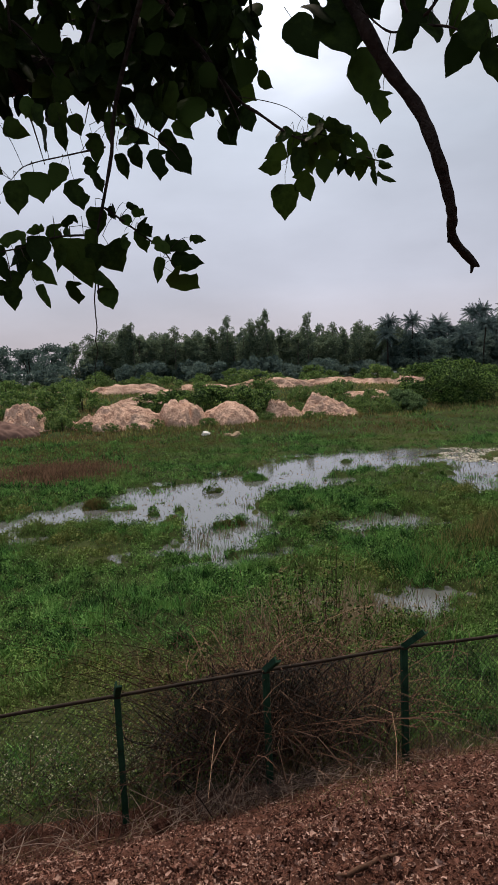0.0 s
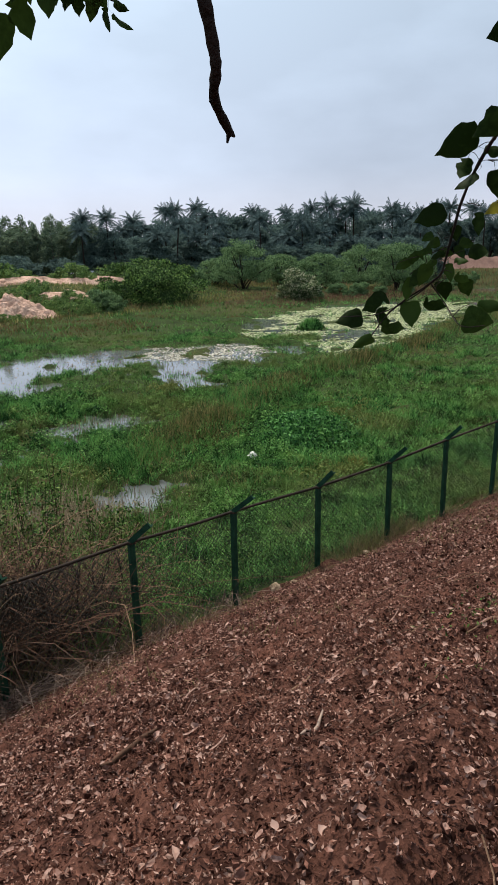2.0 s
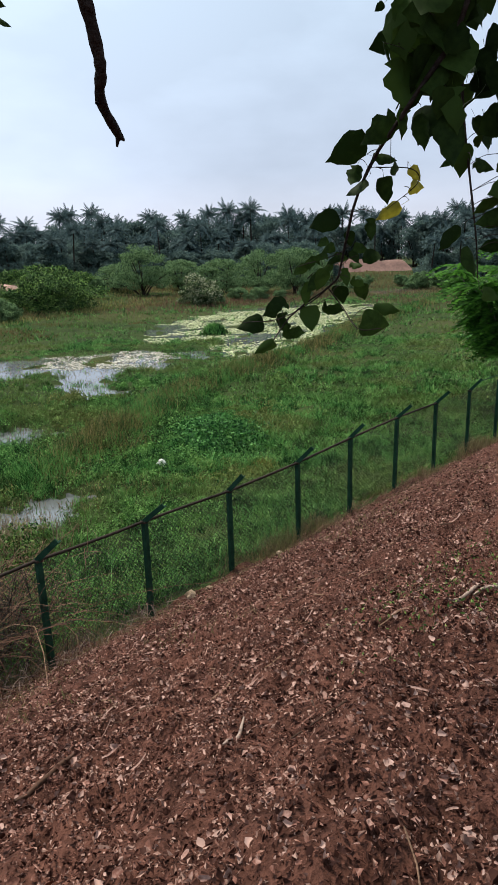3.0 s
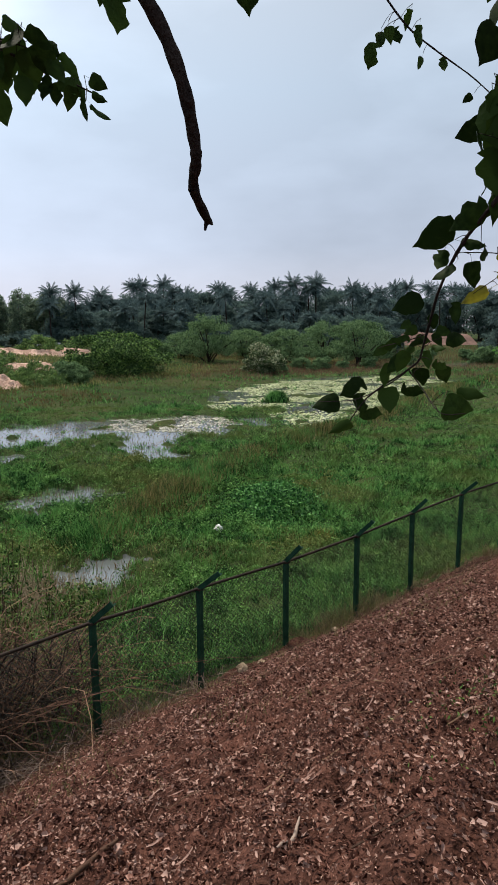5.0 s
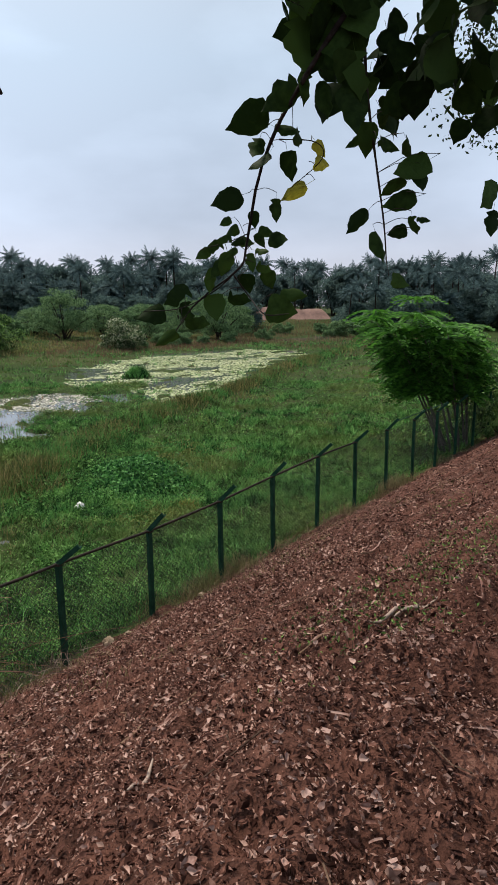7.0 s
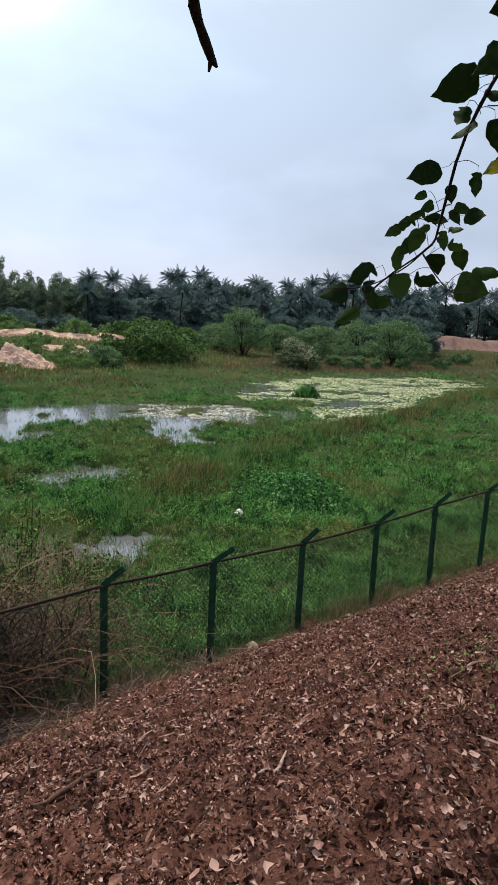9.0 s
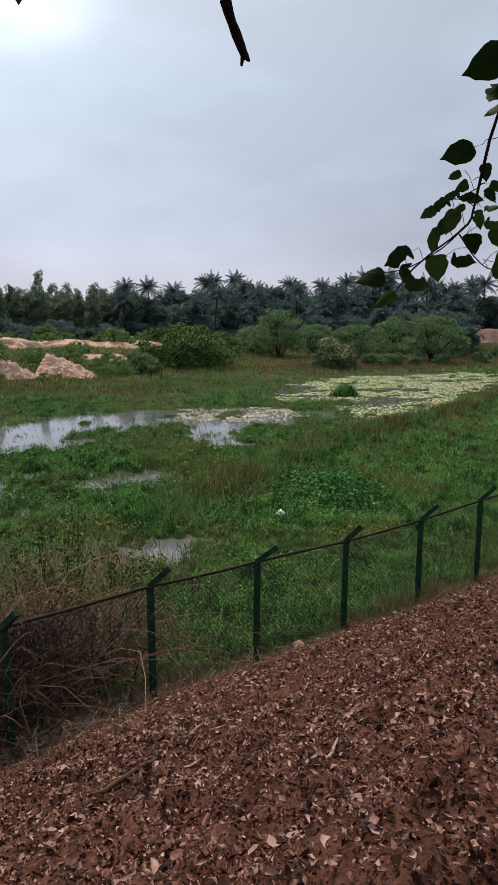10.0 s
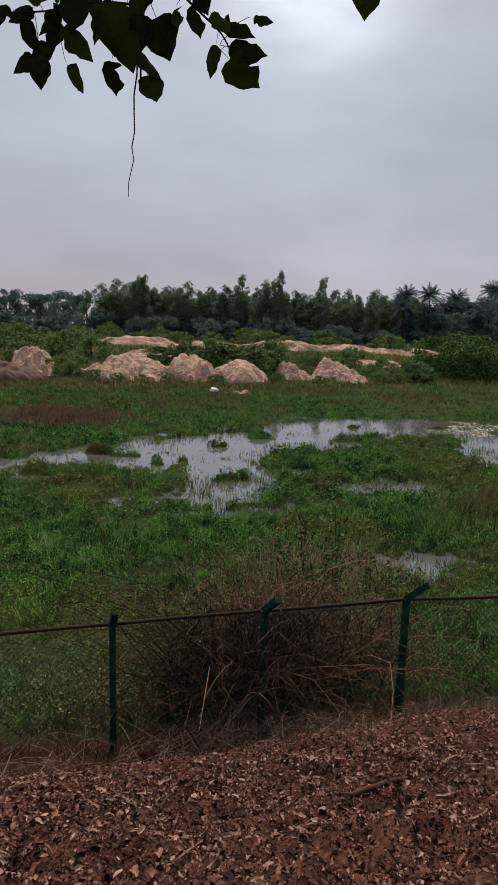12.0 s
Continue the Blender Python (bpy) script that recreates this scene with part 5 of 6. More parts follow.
def make_eucalyptus(h, seed):
    tree = tagged(new("eucalyptus_tree"), "tall slender eucalyptus in a dark distant tree belt", "tree", group="distant eucalyptus belt")
    cs, rs, br = [], [], [([(0, 0, -0.5), (0.2, 0, h * 0.5), (0, 0.1, h * 0.96)], 0.22, 0.04)]
    for k in range(30):
        t = 0.12 + 0.86 * (k / 29)
        r = 2.9 * math.sqrt(max(0.04, math.sin(math.pi * (0.14 + 0.8 * t)))) * rng.uniform(0.6, 1.1)
        a = rng.uniform(0, 6.28)
        c = np.array([math.cos(a) * r * rng.uniform(0.2, 0.9), math.sin(a) * r * rng.uniform(0.2, 0.9), h * t])
        cs.append(c)
        rs.append(rng.uniform(0.7, 1.3) * (1.15 - 0.35 * t))
        if k % 5 == 0:
            br.append(([(0, 0, c[2] - 1.2), c * (0.5, 0.5, 1) - (0, 0, 0.5), c], 0.06, 0.02))
    put("trunk", wood_mesh("trunk", br, 5), M["trunkpale"], tree)
    put("crown", mesh_np("crown", *clumps(cs, rs, 76, 0.55, 0.26, 0.5, 1.25)), M["euca"], tree)
    return tree


def make_palm(h, seed):
    tree = tagged(new("coconut_palm"), "tall coconut palm in a distant grove", "palm tree", group="distant coconut grove")
    lean = rng.uniform(-0.8, 0.8, 2)
    trunk = [(0, 0, -0.5), (lean[0] * 0.3, lean[1] * 0.3, h * 0.5), (lean[0], lean[1], h)]
    put("trunk", wood_mesh("trunk", [(trunk, 0.24, 0.14)], 7), M["bark"], tree)
    vs = []
    top = np.array([lean[0], lean[1], h])
    for k in range(32):
        a = k * 2.4 + rng.uniform(-0.3, 0.3)
        el = 1.35 - 2.05 * (k / 32) + rng.uniform(-0.15, 0.15)
        ln = rng.uniform(3.6, 5.0)
        out = np.array([math.cos(a), math.sin(a), 0])
        t = np.linspace(0, 1, 11)
        rad, hz = ln * t * math.cos(el * 0.9), 1.05 * ln * (t * math.sin(el) - (0.12 + 0.42 * math.cos(el)) * t**2)
        rach = top + out * rad[:, None] + np.array([0, 0, 1.0]) * hz[:, None]
        side = np.cross(out, (0, 0, 1.0))
        for i in range(1, 10):
            for sg in (1, -1):
                leaf = 0.85 * math.sin(math.pi * min(1, 0.18 + t[i] * 0.8)) + 0.2
                tipp = rach[i] + side * sg * leaf * 0.7 + out * leaf * 0.35 - np.array([0, 0, leaf * 0.55])
                wv = (rach[i + 1] - rach[i]) * 0.5
                vs.append([rach[i] - wv * 0.6, rach[i] + wv, tipp + wv * 0.2, tipp - wv * 0.2])
        vs += [[rach[i] + (0, 0, 0.05), rach[i] - (0, 0, 0.05), rach[i + 1] - (0, 0, 0.04), rach[i + 1] + (0, 0, 0.04)] for i in range(10)]
    v = np.array(vs).reshape(-1, 3)
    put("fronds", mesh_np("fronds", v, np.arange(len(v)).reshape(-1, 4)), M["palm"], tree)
    return tree


def make_broad(h, w, mat, label, category, group, per=90, n=34, leaf=0.66, flat=0.8, low=0.2, stems=4):
    tree = tagged(new(category.replace(" ", "_")), label, category, group=group)
    cs, rs, br = [], [], []
    for k in range(n):
        a, rr, t = rng.uniform(0, 6.28), math.sqrt(rng.uniform(0, 1)), rng.uniform(low, 1)
        r = w / 2 * rr * math.sqrt(max(0.1, 1 - ((t - 0.5) / 0.62) ** 2))
        c = np.array([math.cos(a) * r, math.sin(a) * r, h * t * (1 - 0.18 * rr)])
        cs.append(c)
        rs.append(rng.uniform(0.10, 0.19) * (w + h) * 0.5)
    for k in range(stems):
        c = cs[k * (n // stems)]
        br.append(([(rng.uniform(-0.1, 0.1) * w * 0.3, rng.uniform(-0.1, 0.1) * w * 0.3, -0.4), c * (0.4, 0.4, 0.5), c], 0.022 * h, 0.008 * h))
    put("trunk", wood_mesh("trunk", br, 5), M["bark"], tree)
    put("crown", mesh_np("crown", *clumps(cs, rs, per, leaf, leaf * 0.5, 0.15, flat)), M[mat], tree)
    return tree


def polar(heading, r):
    return CAM_X + r * math.sin(radians(heading)), CAM_Y + r * math.cos(radians(heading))


def plant(proto, used, x, y, s=1.0, sz=None, sink=0.0):
    """The first planting moves the model tree itself, the others are copies."""
    m = pose(x, y, float(surface_z(x, y)) - sink, 0, 0, rng.uniform(0, 360))
    if proto.name in used:
        ob = copy_thing(proto, m)
    else:
        used.add(proto.name)
        ob = proto
        ob.matrix_basis = m
    ob.scale = (s, s, sz or s)
    return ob


def build_far_trees():
    used = set()
    eucas = [make_eucalyptus(h, k) for k, h in enumerate((15, 14, 16, 13.5))]
    palms = [make_palm(h, k) for k, h in enumerate((15, 16.5, 14, 17))]
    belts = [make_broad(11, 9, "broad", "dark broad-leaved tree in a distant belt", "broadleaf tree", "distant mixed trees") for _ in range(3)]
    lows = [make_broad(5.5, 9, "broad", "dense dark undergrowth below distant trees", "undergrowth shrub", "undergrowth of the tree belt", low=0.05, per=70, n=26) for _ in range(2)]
    k = 0
    for a in np.arange(-1.2, 25.5, 0.5):
        for row in range(3):
            x, y = polar(a + rng.uniform(-0.25, 0.25), 172 + 12 * row + rng.uniform(-4, 4))
            plant(eucas[k % 4], used, x, y, rng.uniform(0.85, 1.35), rng.uniform(0.6, 0.86))
            k += 1
    for a, s in ((10.5, 0.98), (13.0, 1.06), (13.9, 1.14), (12.4, 1.02), (17.5, 1.0), (1.6, 1.02), (2.3, 0.95), (-2.6, 0.72)):
        x, y = polar(a, 168)
        plant(eucas[k % 4], used, x, y, 1.0, s)
        k += 1
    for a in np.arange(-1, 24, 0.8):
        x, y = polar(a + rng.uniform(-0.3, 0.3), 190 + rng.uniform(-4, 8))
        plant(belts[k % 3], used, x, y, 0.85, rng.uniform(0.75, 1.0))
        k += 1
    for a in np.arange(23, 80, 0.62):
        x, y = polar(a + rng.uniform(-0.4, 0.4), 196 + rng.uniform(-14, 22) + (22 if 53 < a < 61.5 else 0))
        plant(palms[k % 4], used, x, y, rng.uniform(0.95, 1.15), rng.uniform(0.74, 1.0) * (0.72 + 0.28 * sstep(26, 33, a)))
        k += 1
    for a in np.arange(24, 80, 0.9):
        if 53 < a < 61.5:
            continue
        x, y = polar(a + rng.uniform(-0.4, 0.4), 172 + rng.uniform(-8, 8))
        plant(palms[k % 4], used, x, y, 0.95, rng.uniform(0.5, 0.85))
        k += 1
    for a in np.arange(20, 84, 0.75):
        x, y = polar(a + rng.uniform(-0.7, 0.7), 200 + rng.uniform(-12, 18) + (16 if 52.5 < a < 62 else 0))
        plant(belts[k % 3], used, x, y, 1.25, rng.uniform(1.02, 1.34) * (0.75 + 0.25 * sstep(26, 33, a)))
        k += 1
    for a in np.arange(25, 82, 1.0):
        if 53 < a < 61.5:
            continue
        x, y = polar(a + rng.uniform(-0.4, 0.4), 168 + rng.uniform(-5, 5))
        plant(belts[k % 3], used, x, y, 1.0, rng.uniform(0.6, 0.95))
        k += 1
    for a in np.arange(-14, 84, 1.7):
        if 52.5 < a < 61.5:
            continue
        x, y = polar(a + rng.uniform(-0.7, 0.7), 164 + rng.uniform(-5, 6) + (8 if a > 24 else 0))
        plant(lows[k % 2], used, x, y, rng.uniform(0.8, 1.2), rng.uniform(0.7, 1.15))
        k += 1
    for a, r, s in ((-8.6, 200, 1.1), (-7.2, 210, 1.0), (-6.3, 190, 0.95), (-10.5, 200, 1.2), (-4.5, 300, 1.5), (-3.6, 320, 1.5), (-12.5, 205, 1.1), (-5.5, 310, 1.4)):
        x, y = polar(a, r)
        plant(belts[k % 3], used, x, y, s, s * 0.95)
        k += 1


build_far_trees()


def build_shrubs():
    used = set()
    # the sprawling shrub at the edge of the pools: lobes of one large plant
    x, y = 42.5, 77
    big = make_broad(6.3, 18, "darkshrub", "large sprawling dark green shrub at the marsh edge", "shrub", "", per=440, n=90, leaf=0.3, flat=0.42, low=0.04, stems=6)
    plant(big, used, x, y)
    thorn = [make_broad(6.5, 10, "acacia", "airy grey-green thorn tree beyond the marsh", "thorn tree", "thorn trees beyond the marsh", per=190, n=60, leaf=0.3, flat=0.42, low=0.12, stems=9) for _ in range(2)]
    grey = [make_broad(4.0, 7.0, "acacia", "grey-green bush on the far marsh edge", "bush", "bushes on the far marsh edge", per=190, n=36, leaf=0.4, flat=0.75, low=0.06) for _ in range(2)]
    green = [make_broad(2.6, 5.5, "shrub", "dark green shrub between soil mounds", "shrub", "shrubs among the mounds", per=90, n=26, leaf=0.33, flat=0.7, low=0.06) for _ in range(3)]
    for a, r, s, sz in ((37.5, 128, 1.1, 1.3), (35.2, 135, 1.0, 0.8), (44.5, 130, 1.15, 1.0), (50.5, 132, 1.2, 1.25), (47.5, 140, 1.2, 1.15), (40.6, 140, 1.05, 1.0), (52.0, 150, 1.0, 0.9)):
        px, py = polar(a, r)
        plant(thorn[int(a) % 2], used, px, py, s, s * sz)
    for a, r, s in ((43.2, 110, 0.7), (45.6, 118, 0.55), (47.6, 120, 0.6), (49.3, 122, 0.42), (51.6, 126, 0.55), (54.5, 140, 0.6), (56.2, 158, 0.7), (59.2, 160, 0.6), (60.4, 150, 0.7), (46.6, 116, 0.4), (33.0, 120, 0.9), (61.3, 150, 1.0), (63.5, 140, 1.0), (25.2, 88, 0.7), (26.3, 86, 0.55)):
        px, py = polar(a, r)
        plant(grey[int(a) % 2], used, px, py, s)
    # a pale-flowering bush stands out before the thorn trees
    flowering = make_broad(4.4, 7.4, "palebush", "pale-flowering grey-green bush on the far marsh edge", "bush", "", per=260, n=44, leaf=0.34, flat=0.7, low=0.05)
    plant(flowering, used, *polar(42.0, 108))
    k = 0
    for px, py, s in ((-14, 82, 1.3), (-10.5, 79, 1.1), (-19, 78, 1.2), (-12.5, 70, 0.8), (6, 81, 1.1), (11, 79, 1.0), (0.5, 80, 0.8), (15, 84, 1.0), (24, 78, 1.0), (26, 72, 0.7), (29, 76, 0.8), (-22, 90, 1.3), (21, 82, 0.8), (10.8, 71, 0.55), (-1.8, 71, 0.6), (30, 90, 0.9), (-12.2, 64, 0.6), (-13.6, 66, 0.75), (-2.0, 62.8, 0.35), (4.2, 62.6, 0.3), (25.2, 66.5, 0.6), (27.2, 67.5, 0.7), (23.2, 70.5, 0.5), (16.8, 71.5, 0.5), (11.4, 67.5, 0.4), (11.3, 63.6, 0.34), (16.3, 64.2, 0.32), (10.4, 64.6, 0.3), (18.0, 64.8, 0.26), (3.6, 61.6, 0.34), (-7.2, 61.2, 0.34), (-9.6, 61.6, 0.4), (-4.6, 61.2, 0.3), (12.2, 70.5, 0.8)):
        plant(green[k % 3], used, px, py, s)
        k += 1
    # dark creepers climb over the mounds from behind
    vines = [make_broad(3.0, 6.5, "darkshrub", "dark green creeper spreading over soil mounds", "creeper", "creepers over the mounds", per=170, n=34, leaf=0.26, flat=0.5, low=0.04) for _ in range(2)]
    for j, (px, py, s) in enumerate(((1.2, 71.2, 1.05), (4.4, 71.0, 1.3), (7.6, 72.0, 1.25), (10.8, 71.0, 1.1), (-1.5, 74.0, 0.9))):
        plant(vines[j % 2], used, px, py, s)
    for _ in range(46):
        px, py = polar(rng.uniform(-13, 32), rng.uniform(112, 160))
        plant(green[k % 3], used, px, py, rng.uniform(0.6, 1.3))
        k += 1
    # the fence-side tree with bright drooping leaves
    base = (23.4, 0.9)
    tree = tagged(new("feathery_tree"), "bright green feathery-leaved tree beside the fence", "tree")
    tree.location = (*base, float(surface_z(*base)))
    br, frond = [], []
    for s in range(11):
        a = s * 0.6 + rng.uniform(-0.2, 0.2)
        foot = np.array([math.cos(a) * 0.9 + 0.5, math.sin(a) * 0.5, -0.3])
        top = np.array([math.cos(a) * 2.0 - 0.7, math.sin(a) * 2.2 + 1.6, rng.uniform(5.0, 7.9)])
        mid = foot * 0.6 + top * 0.4 + (0, 0, 0.5)
        br.append(([foot, mid, top], 0.07, 0.02))
        line = curve_through([foot, mid, top], 12)
        for f in range(150):
            o = line[rng.integers(6, 12)]
            b = rng.uniform(0, 6.28)
            out = np.array([math.cos(b), math.sin(b), rng.uniform(0.0, 0.6)])
            frond.append((o, out, rng.uniform(0.7, 1.5)))
    put("trunk", wood_mesh("trunk", br, 5), M["trunkpale"], tree, "cluster of thin grey stems")
    vs = []
    for o, out, ln in frond:
        side = np.cross(out, (0, 0, 1.0))
        side /= np.linalg.norm(side)
        for t in np.linspace(0.15, 1, 9):
            c = o + out * ln * t - np.array([0, 0, 0.55 * ln * t * t])
            for sg in (1, -1):
                d = side * sg * 0.8 + out * 0.5 - np.array([0, 0, 0.6])
                L = 0.22 * rng.uniform(0.7, 1.2)
                w = out * 0.05
                vs.append([c - w, c + d * L * 0.5 - w * 1.4, c + d * L, c + d * L * 0.5 + w * 1.6])
    v = np.array(vs).reshape(-1, 3)
    put("crown", mesh_np("crown", v, np.arange(len(v)).reshape(-1, 4)), M["bright"], tree)
    # dense growth behind it
    for px, py, s in ((30, 1.5, 1.2), (35, 1.0, 1.5), (40, -2, 1.8), (33, -3, 1.2), (27, -0.5, 0.7)):
        plant(green[k % 3], used, px, py, s, s * 1.3)
        k += 1


build_shrubs()


def build_red_bank():
    """Cut face of red earth, with bare ground before it."""
    n, m = 60, 24
    u, t = np.meshgrid(np.linspace(-1, 1, n), np.linspace(0, 1, m), indexing="ij")
    along = np.array([math.cos(radians(-38)), math.sin(radians(-38))])
    back = np.array([-along[1], along[0]])
    cx, cy = polar(57.2, 188)
    w = 12.5
    prof = sstep(0.15, 0.6, t) * (1 - 0.25 * sstep(0.75, 1, t))
    top = 3.3 * (0.8 + 0.4 * (fbm(u * 3, t * 0 + 2, 81) - 0.5)) * (1 - sstep(0.75, 1.0, np.abs(u)))
    dep = t * 16 - 5 + 2.5 * (fbm(u * 6, t * 2, 83) - 0.5)
    px, py = cx + along[0] * u * w + back[0] * dep, cy + along[1] * u * w + back[1] * dep
    z = surface_z(px, py) - 0.15 + prof * top - 0.5 * np.abs(np.sin(u * 19)) * prof * (1 - prof) * 4 * 0.5
    v = np.stack([px, py, z], -1).reshape(-1, 3)
    i, j = np.meshgrid(np.arange(n - 1), np.arange(m - 1), indexing="ij")
    q = np.stack([i * m + j, (i + 1) * m + j, (i + 1) * m + j + 1, i * m + j + 1], -1).reshape(-1, 4)
    tagged(put("earth_bank", mesh_np("earth_bank", v, q, True), M["redbank"]), "cut bank of bare red earth below palms", "earth bank", kind="structure")


build_red_bank()


def build_far_buildings():
    for a, r, w, h, lab in ((-7.2, 178, 7, 2.6, "small white-walled shed with a sheet roof far off"), (24.0, 160, 5, 1.0, "low grey-walled shed far off below trees")):
        x, y = polar(a, r)
        shed = tagged(new("shed"), lab, "shed")
        shed.matrix_basis = pose(x, y, float(surface_z(x, y)) - 0.1, 0, 0, -a)
        b = put("wall", box_mesh("wall", w, 5, h, 0.02), M["plaster"], shed)
        b.location = (0, 0, h / 2)
        rf = put("roof", box_mesh("roof", w + 0.8, 5.8, 0.16, 0.02), M["sheetroof"], shed)
        rf.matrix_basis = pose(0, 0, h + 0.18, 4, 0, 0)
        d = put("door", box_mesh("door", 0.9, 0.06, 2.0 if h > 2.2 else 0.8, 0.01), M["dark"], shed)
        d.location = (w * 0.2, -2.52, 1.0 if h > 2.2 else 0.42)


build_far_buildings()


# ---------------------------------------------------------------- the tree over the camera
def leaf_mesh(name, ln, wd, fold, bend, bite=0.0, seed=0):
    """A broad ovate leaf with a drip tip on a thin stalk; origin at the stalk's foot, tip towards -z."""
    t = np.array([0.0, 0.04, 0.14, 0.28, 0.42, 0.56, 0.68, 0.79, 0.88, 1.0])
    half = np.array([0.0, 0.25, 0.44, 0.51, 0.53, 0.5, 0.43, 0.31, 0.14, 0.0]) * wd * (1 + 0.07 * np.sin(np.arange(10) * 2.3 + seed))
    torn = np.random.default_rng(seed).uniform(0, 1, (2, 10)) ** 4 * bite
    stalk = 0.03
    z = -stalk - ln * t
    y = bend * ln * (t**2)
    n = len(t)
    mid = np.stack([np.zeros(n), y, z], -1)
    wave = 0.05 * wd * np.sin(np.arange(n) * 0.9 + seed)
    lft = mid + np.stack([-half * (1 - torn[0]), fold * half + wave * (half > 0), half * 0.25], -1)
    rgt = mid + np.stack([half * (1 - torn[1]), fold * half - wave * (half > 0), half * 0.2], -1)
    v = np.concatenate([mid, lft, rgt, [(-0.001, 0, 0.002), (0.001, 0, 0.002), (0.0008, 0.002, -stalk), (-0.0008, 0.002, -stalk)]])
    q = [(i, i + 1, n + i + 1, n + i) for i in range(n - 1)] + [(i + 1, i, 2 * n + i, 2 * n + i + 1) for i in range(n - 1)] + [(3 * n, 3 * n + 1, 3 * n + 2, 3 * n + 3)]
    return mesh_np(name, v, np.array(q), True)


HANG0 = 58.6


def build_near_tree():
    tree = tagged(new("overhanging_tree"), "broad-leaved tree with dark boughs overhanging the bank", "tree")
    trunk = [(-10.6, -12.2, 5.2), (-10.4, -12.0, 7.2), (-9.9, -11.4, 9.2)]
    put("trunk", wood_mesh("trunk", [(trunk, 0.3, 0.2)], 10), M["bark"], tree)

    def bough(name, pts, a, b, n=26, sides=8, label=""):
        line = curve_through(pts, n)
        rad = np.linspace(a, b, n) * (1 + 0.10 * np.sin(np.arange(n) * 1.9) + rng.uniform(-0.05, 0.05, n))
        return line, put(name, mesh_np(name, *tube(line, rad, sides), True), M["bark"], tree, label)

    # boughs, from the trunk out over the slope
    bough("limb", [(-9.9, -11.4, 9.2), (-9.2, -9.2, 8.9), (-8.4, -7.4, 8.5), (-7.60, -6.78, 8.32), (-7.1, -6.75, 8.37), (-6.74, -6.82, 8.5), (-6.33, -6.97, 8.7), (-5.4, -7.3, 9.1)], 0.13, 0.04)
    bough("limb", [(-9.9, -11.4, 9.2), (-8.2, -10.2, 9.6), (-6.6, -9.2, 9.0), (-5.0, -8.9, 8.4), (-4.0, -8.7, 8.1)], 0.12, 0.03)
    bough("limb", [(-9.9, -11.4, 9.2), (-8.6, -9.0, 9.8), (-7.0, -7.4, 9.6), (-5.5, -6.2, 9.8)], 0.1, 0.03)
    bough("limb", [(-9.9, -11.4, 9.2), (-8.0, -9.2, 11.2), (-5.5, -7.0, 12.0), (-2.5, -5.5, 12.4)], 0.14, 0.04)
    # the broken hanging branch, with a stub at its end
    bough("broken_branch", [(-6.5, -7.9, 8.65), (-6.3, -8.17, 8.0), (-6.2, -8.19, 7.815), (-6.11, -8.2, 7.70), (-6.065, -8.225, 7.57), (-6.01, -8.19, 7.467), (-5.985, -8.163, 7.42), (-5.94, -8.09, 7.371), (-5.785, -7.952, 7.318)], 0.0205, 0.0135, 40, 9, "bare broken branch hanging down")
    for foot, tip, r in (((-5.79, -7.957, 7.322), (-5.765, -7.945, 7.312), 0.013), ((-5.795, -7.96, 7.325), (-5.795, -7.948, 7.29), 0.01), ((-5.945, -8.09, 7.38), (-5.965, -8.105, 7.36), 0.012)):
        put("branch_stub", mesh_np("branch_stub", *tube(np.linspace(foot, tip, 4), np.linspace(r, r * 0.35, 4), 5), True), M["bark"], tree)

    kinds = [leaf_mesh("leaf", ln, wd, f, b, bite, sd) for sd, (ln, wd, f, b, bite) in enumerate(((0.115, 0.095, 0.15, 0.15, 0), (0.12, 0.085, 0.3, -0.15, 0.7), (0.105, 0.1, 0.1, 0.3, 0.2), (0.12, 0.08, 0.4, 0.2, 0.4), (0.11, 0.095, 0.2, -0.25, 0), (0.11, 0.1, 0.05, 0.2, 0.9)))]
    LEAF_LENGTHS = (0.115, 0.12, 0.105, 0.12, 0.11, 0.11)
    for k in kinds:
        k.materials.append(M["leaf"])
    yellow = leaf_mesh("leaf", 0.09, 0.07, 0.3, 0.2, 0.2)
    yellow.materials.append(M["yellowleaf"])
    def twig(pts, r0, r1):
        """A bare twig: its line and the pieces of its mesh; leaves_on() adds the stalks."""
        line = curve_through(pts, 22)
        rad = np.linspace(r0, r1, 22) * (1 + 0.12 * np.sin(np.arange(22) * 2.1))
        ob = put("twig", mesh_np("twig", *tube(line, rad, 5), True), M["bark"], tree)
        return line, ob

    def leaves_on(tw, heading, rows, yellowed=False):
        """Leaves of a twig: place of the blade's middle, length in centimetres, and lean of the tip from straight down."""
        line, ob = tw
        for x, y, z, cm, lean in rows:
            k = int(rng.integers(0, len(kinds)))
            me = yellow if yellowed else kinds[k]
            ln = 0.09 if yellowed else LEAF_LENGTHS[k]
            s = 0.95 * cm / 100 / ln
            slim = s * (rng.uniform(0.66, 0.92) + (0.15 if cm > 12 else 0.0)) * (0.85 if abs(lean) > 55 else 1.0)
            turn = pose(x, y, z, 0, 0, -heading + rng.normal(0, 22)) @ pose(0, 0, 0, 0, -lean) @ pose(0, 0, 0, rng.normal(0, 20), 0, rng.normal(0, 14))
            lf = put("leaf", me, None, ob)
            lf.matrix_basis = turn @ Matrix.Diagonal((slim, s, s, 1)) @ pose(0, 0, 0.03 + ln / 2)
            foot = np.array(lf.matrix_basis.translation)
            near = line[np.argmin(np.linalg.norm(line - foot, axis=1))]
            gap = np.linalg.norm(near - foot)
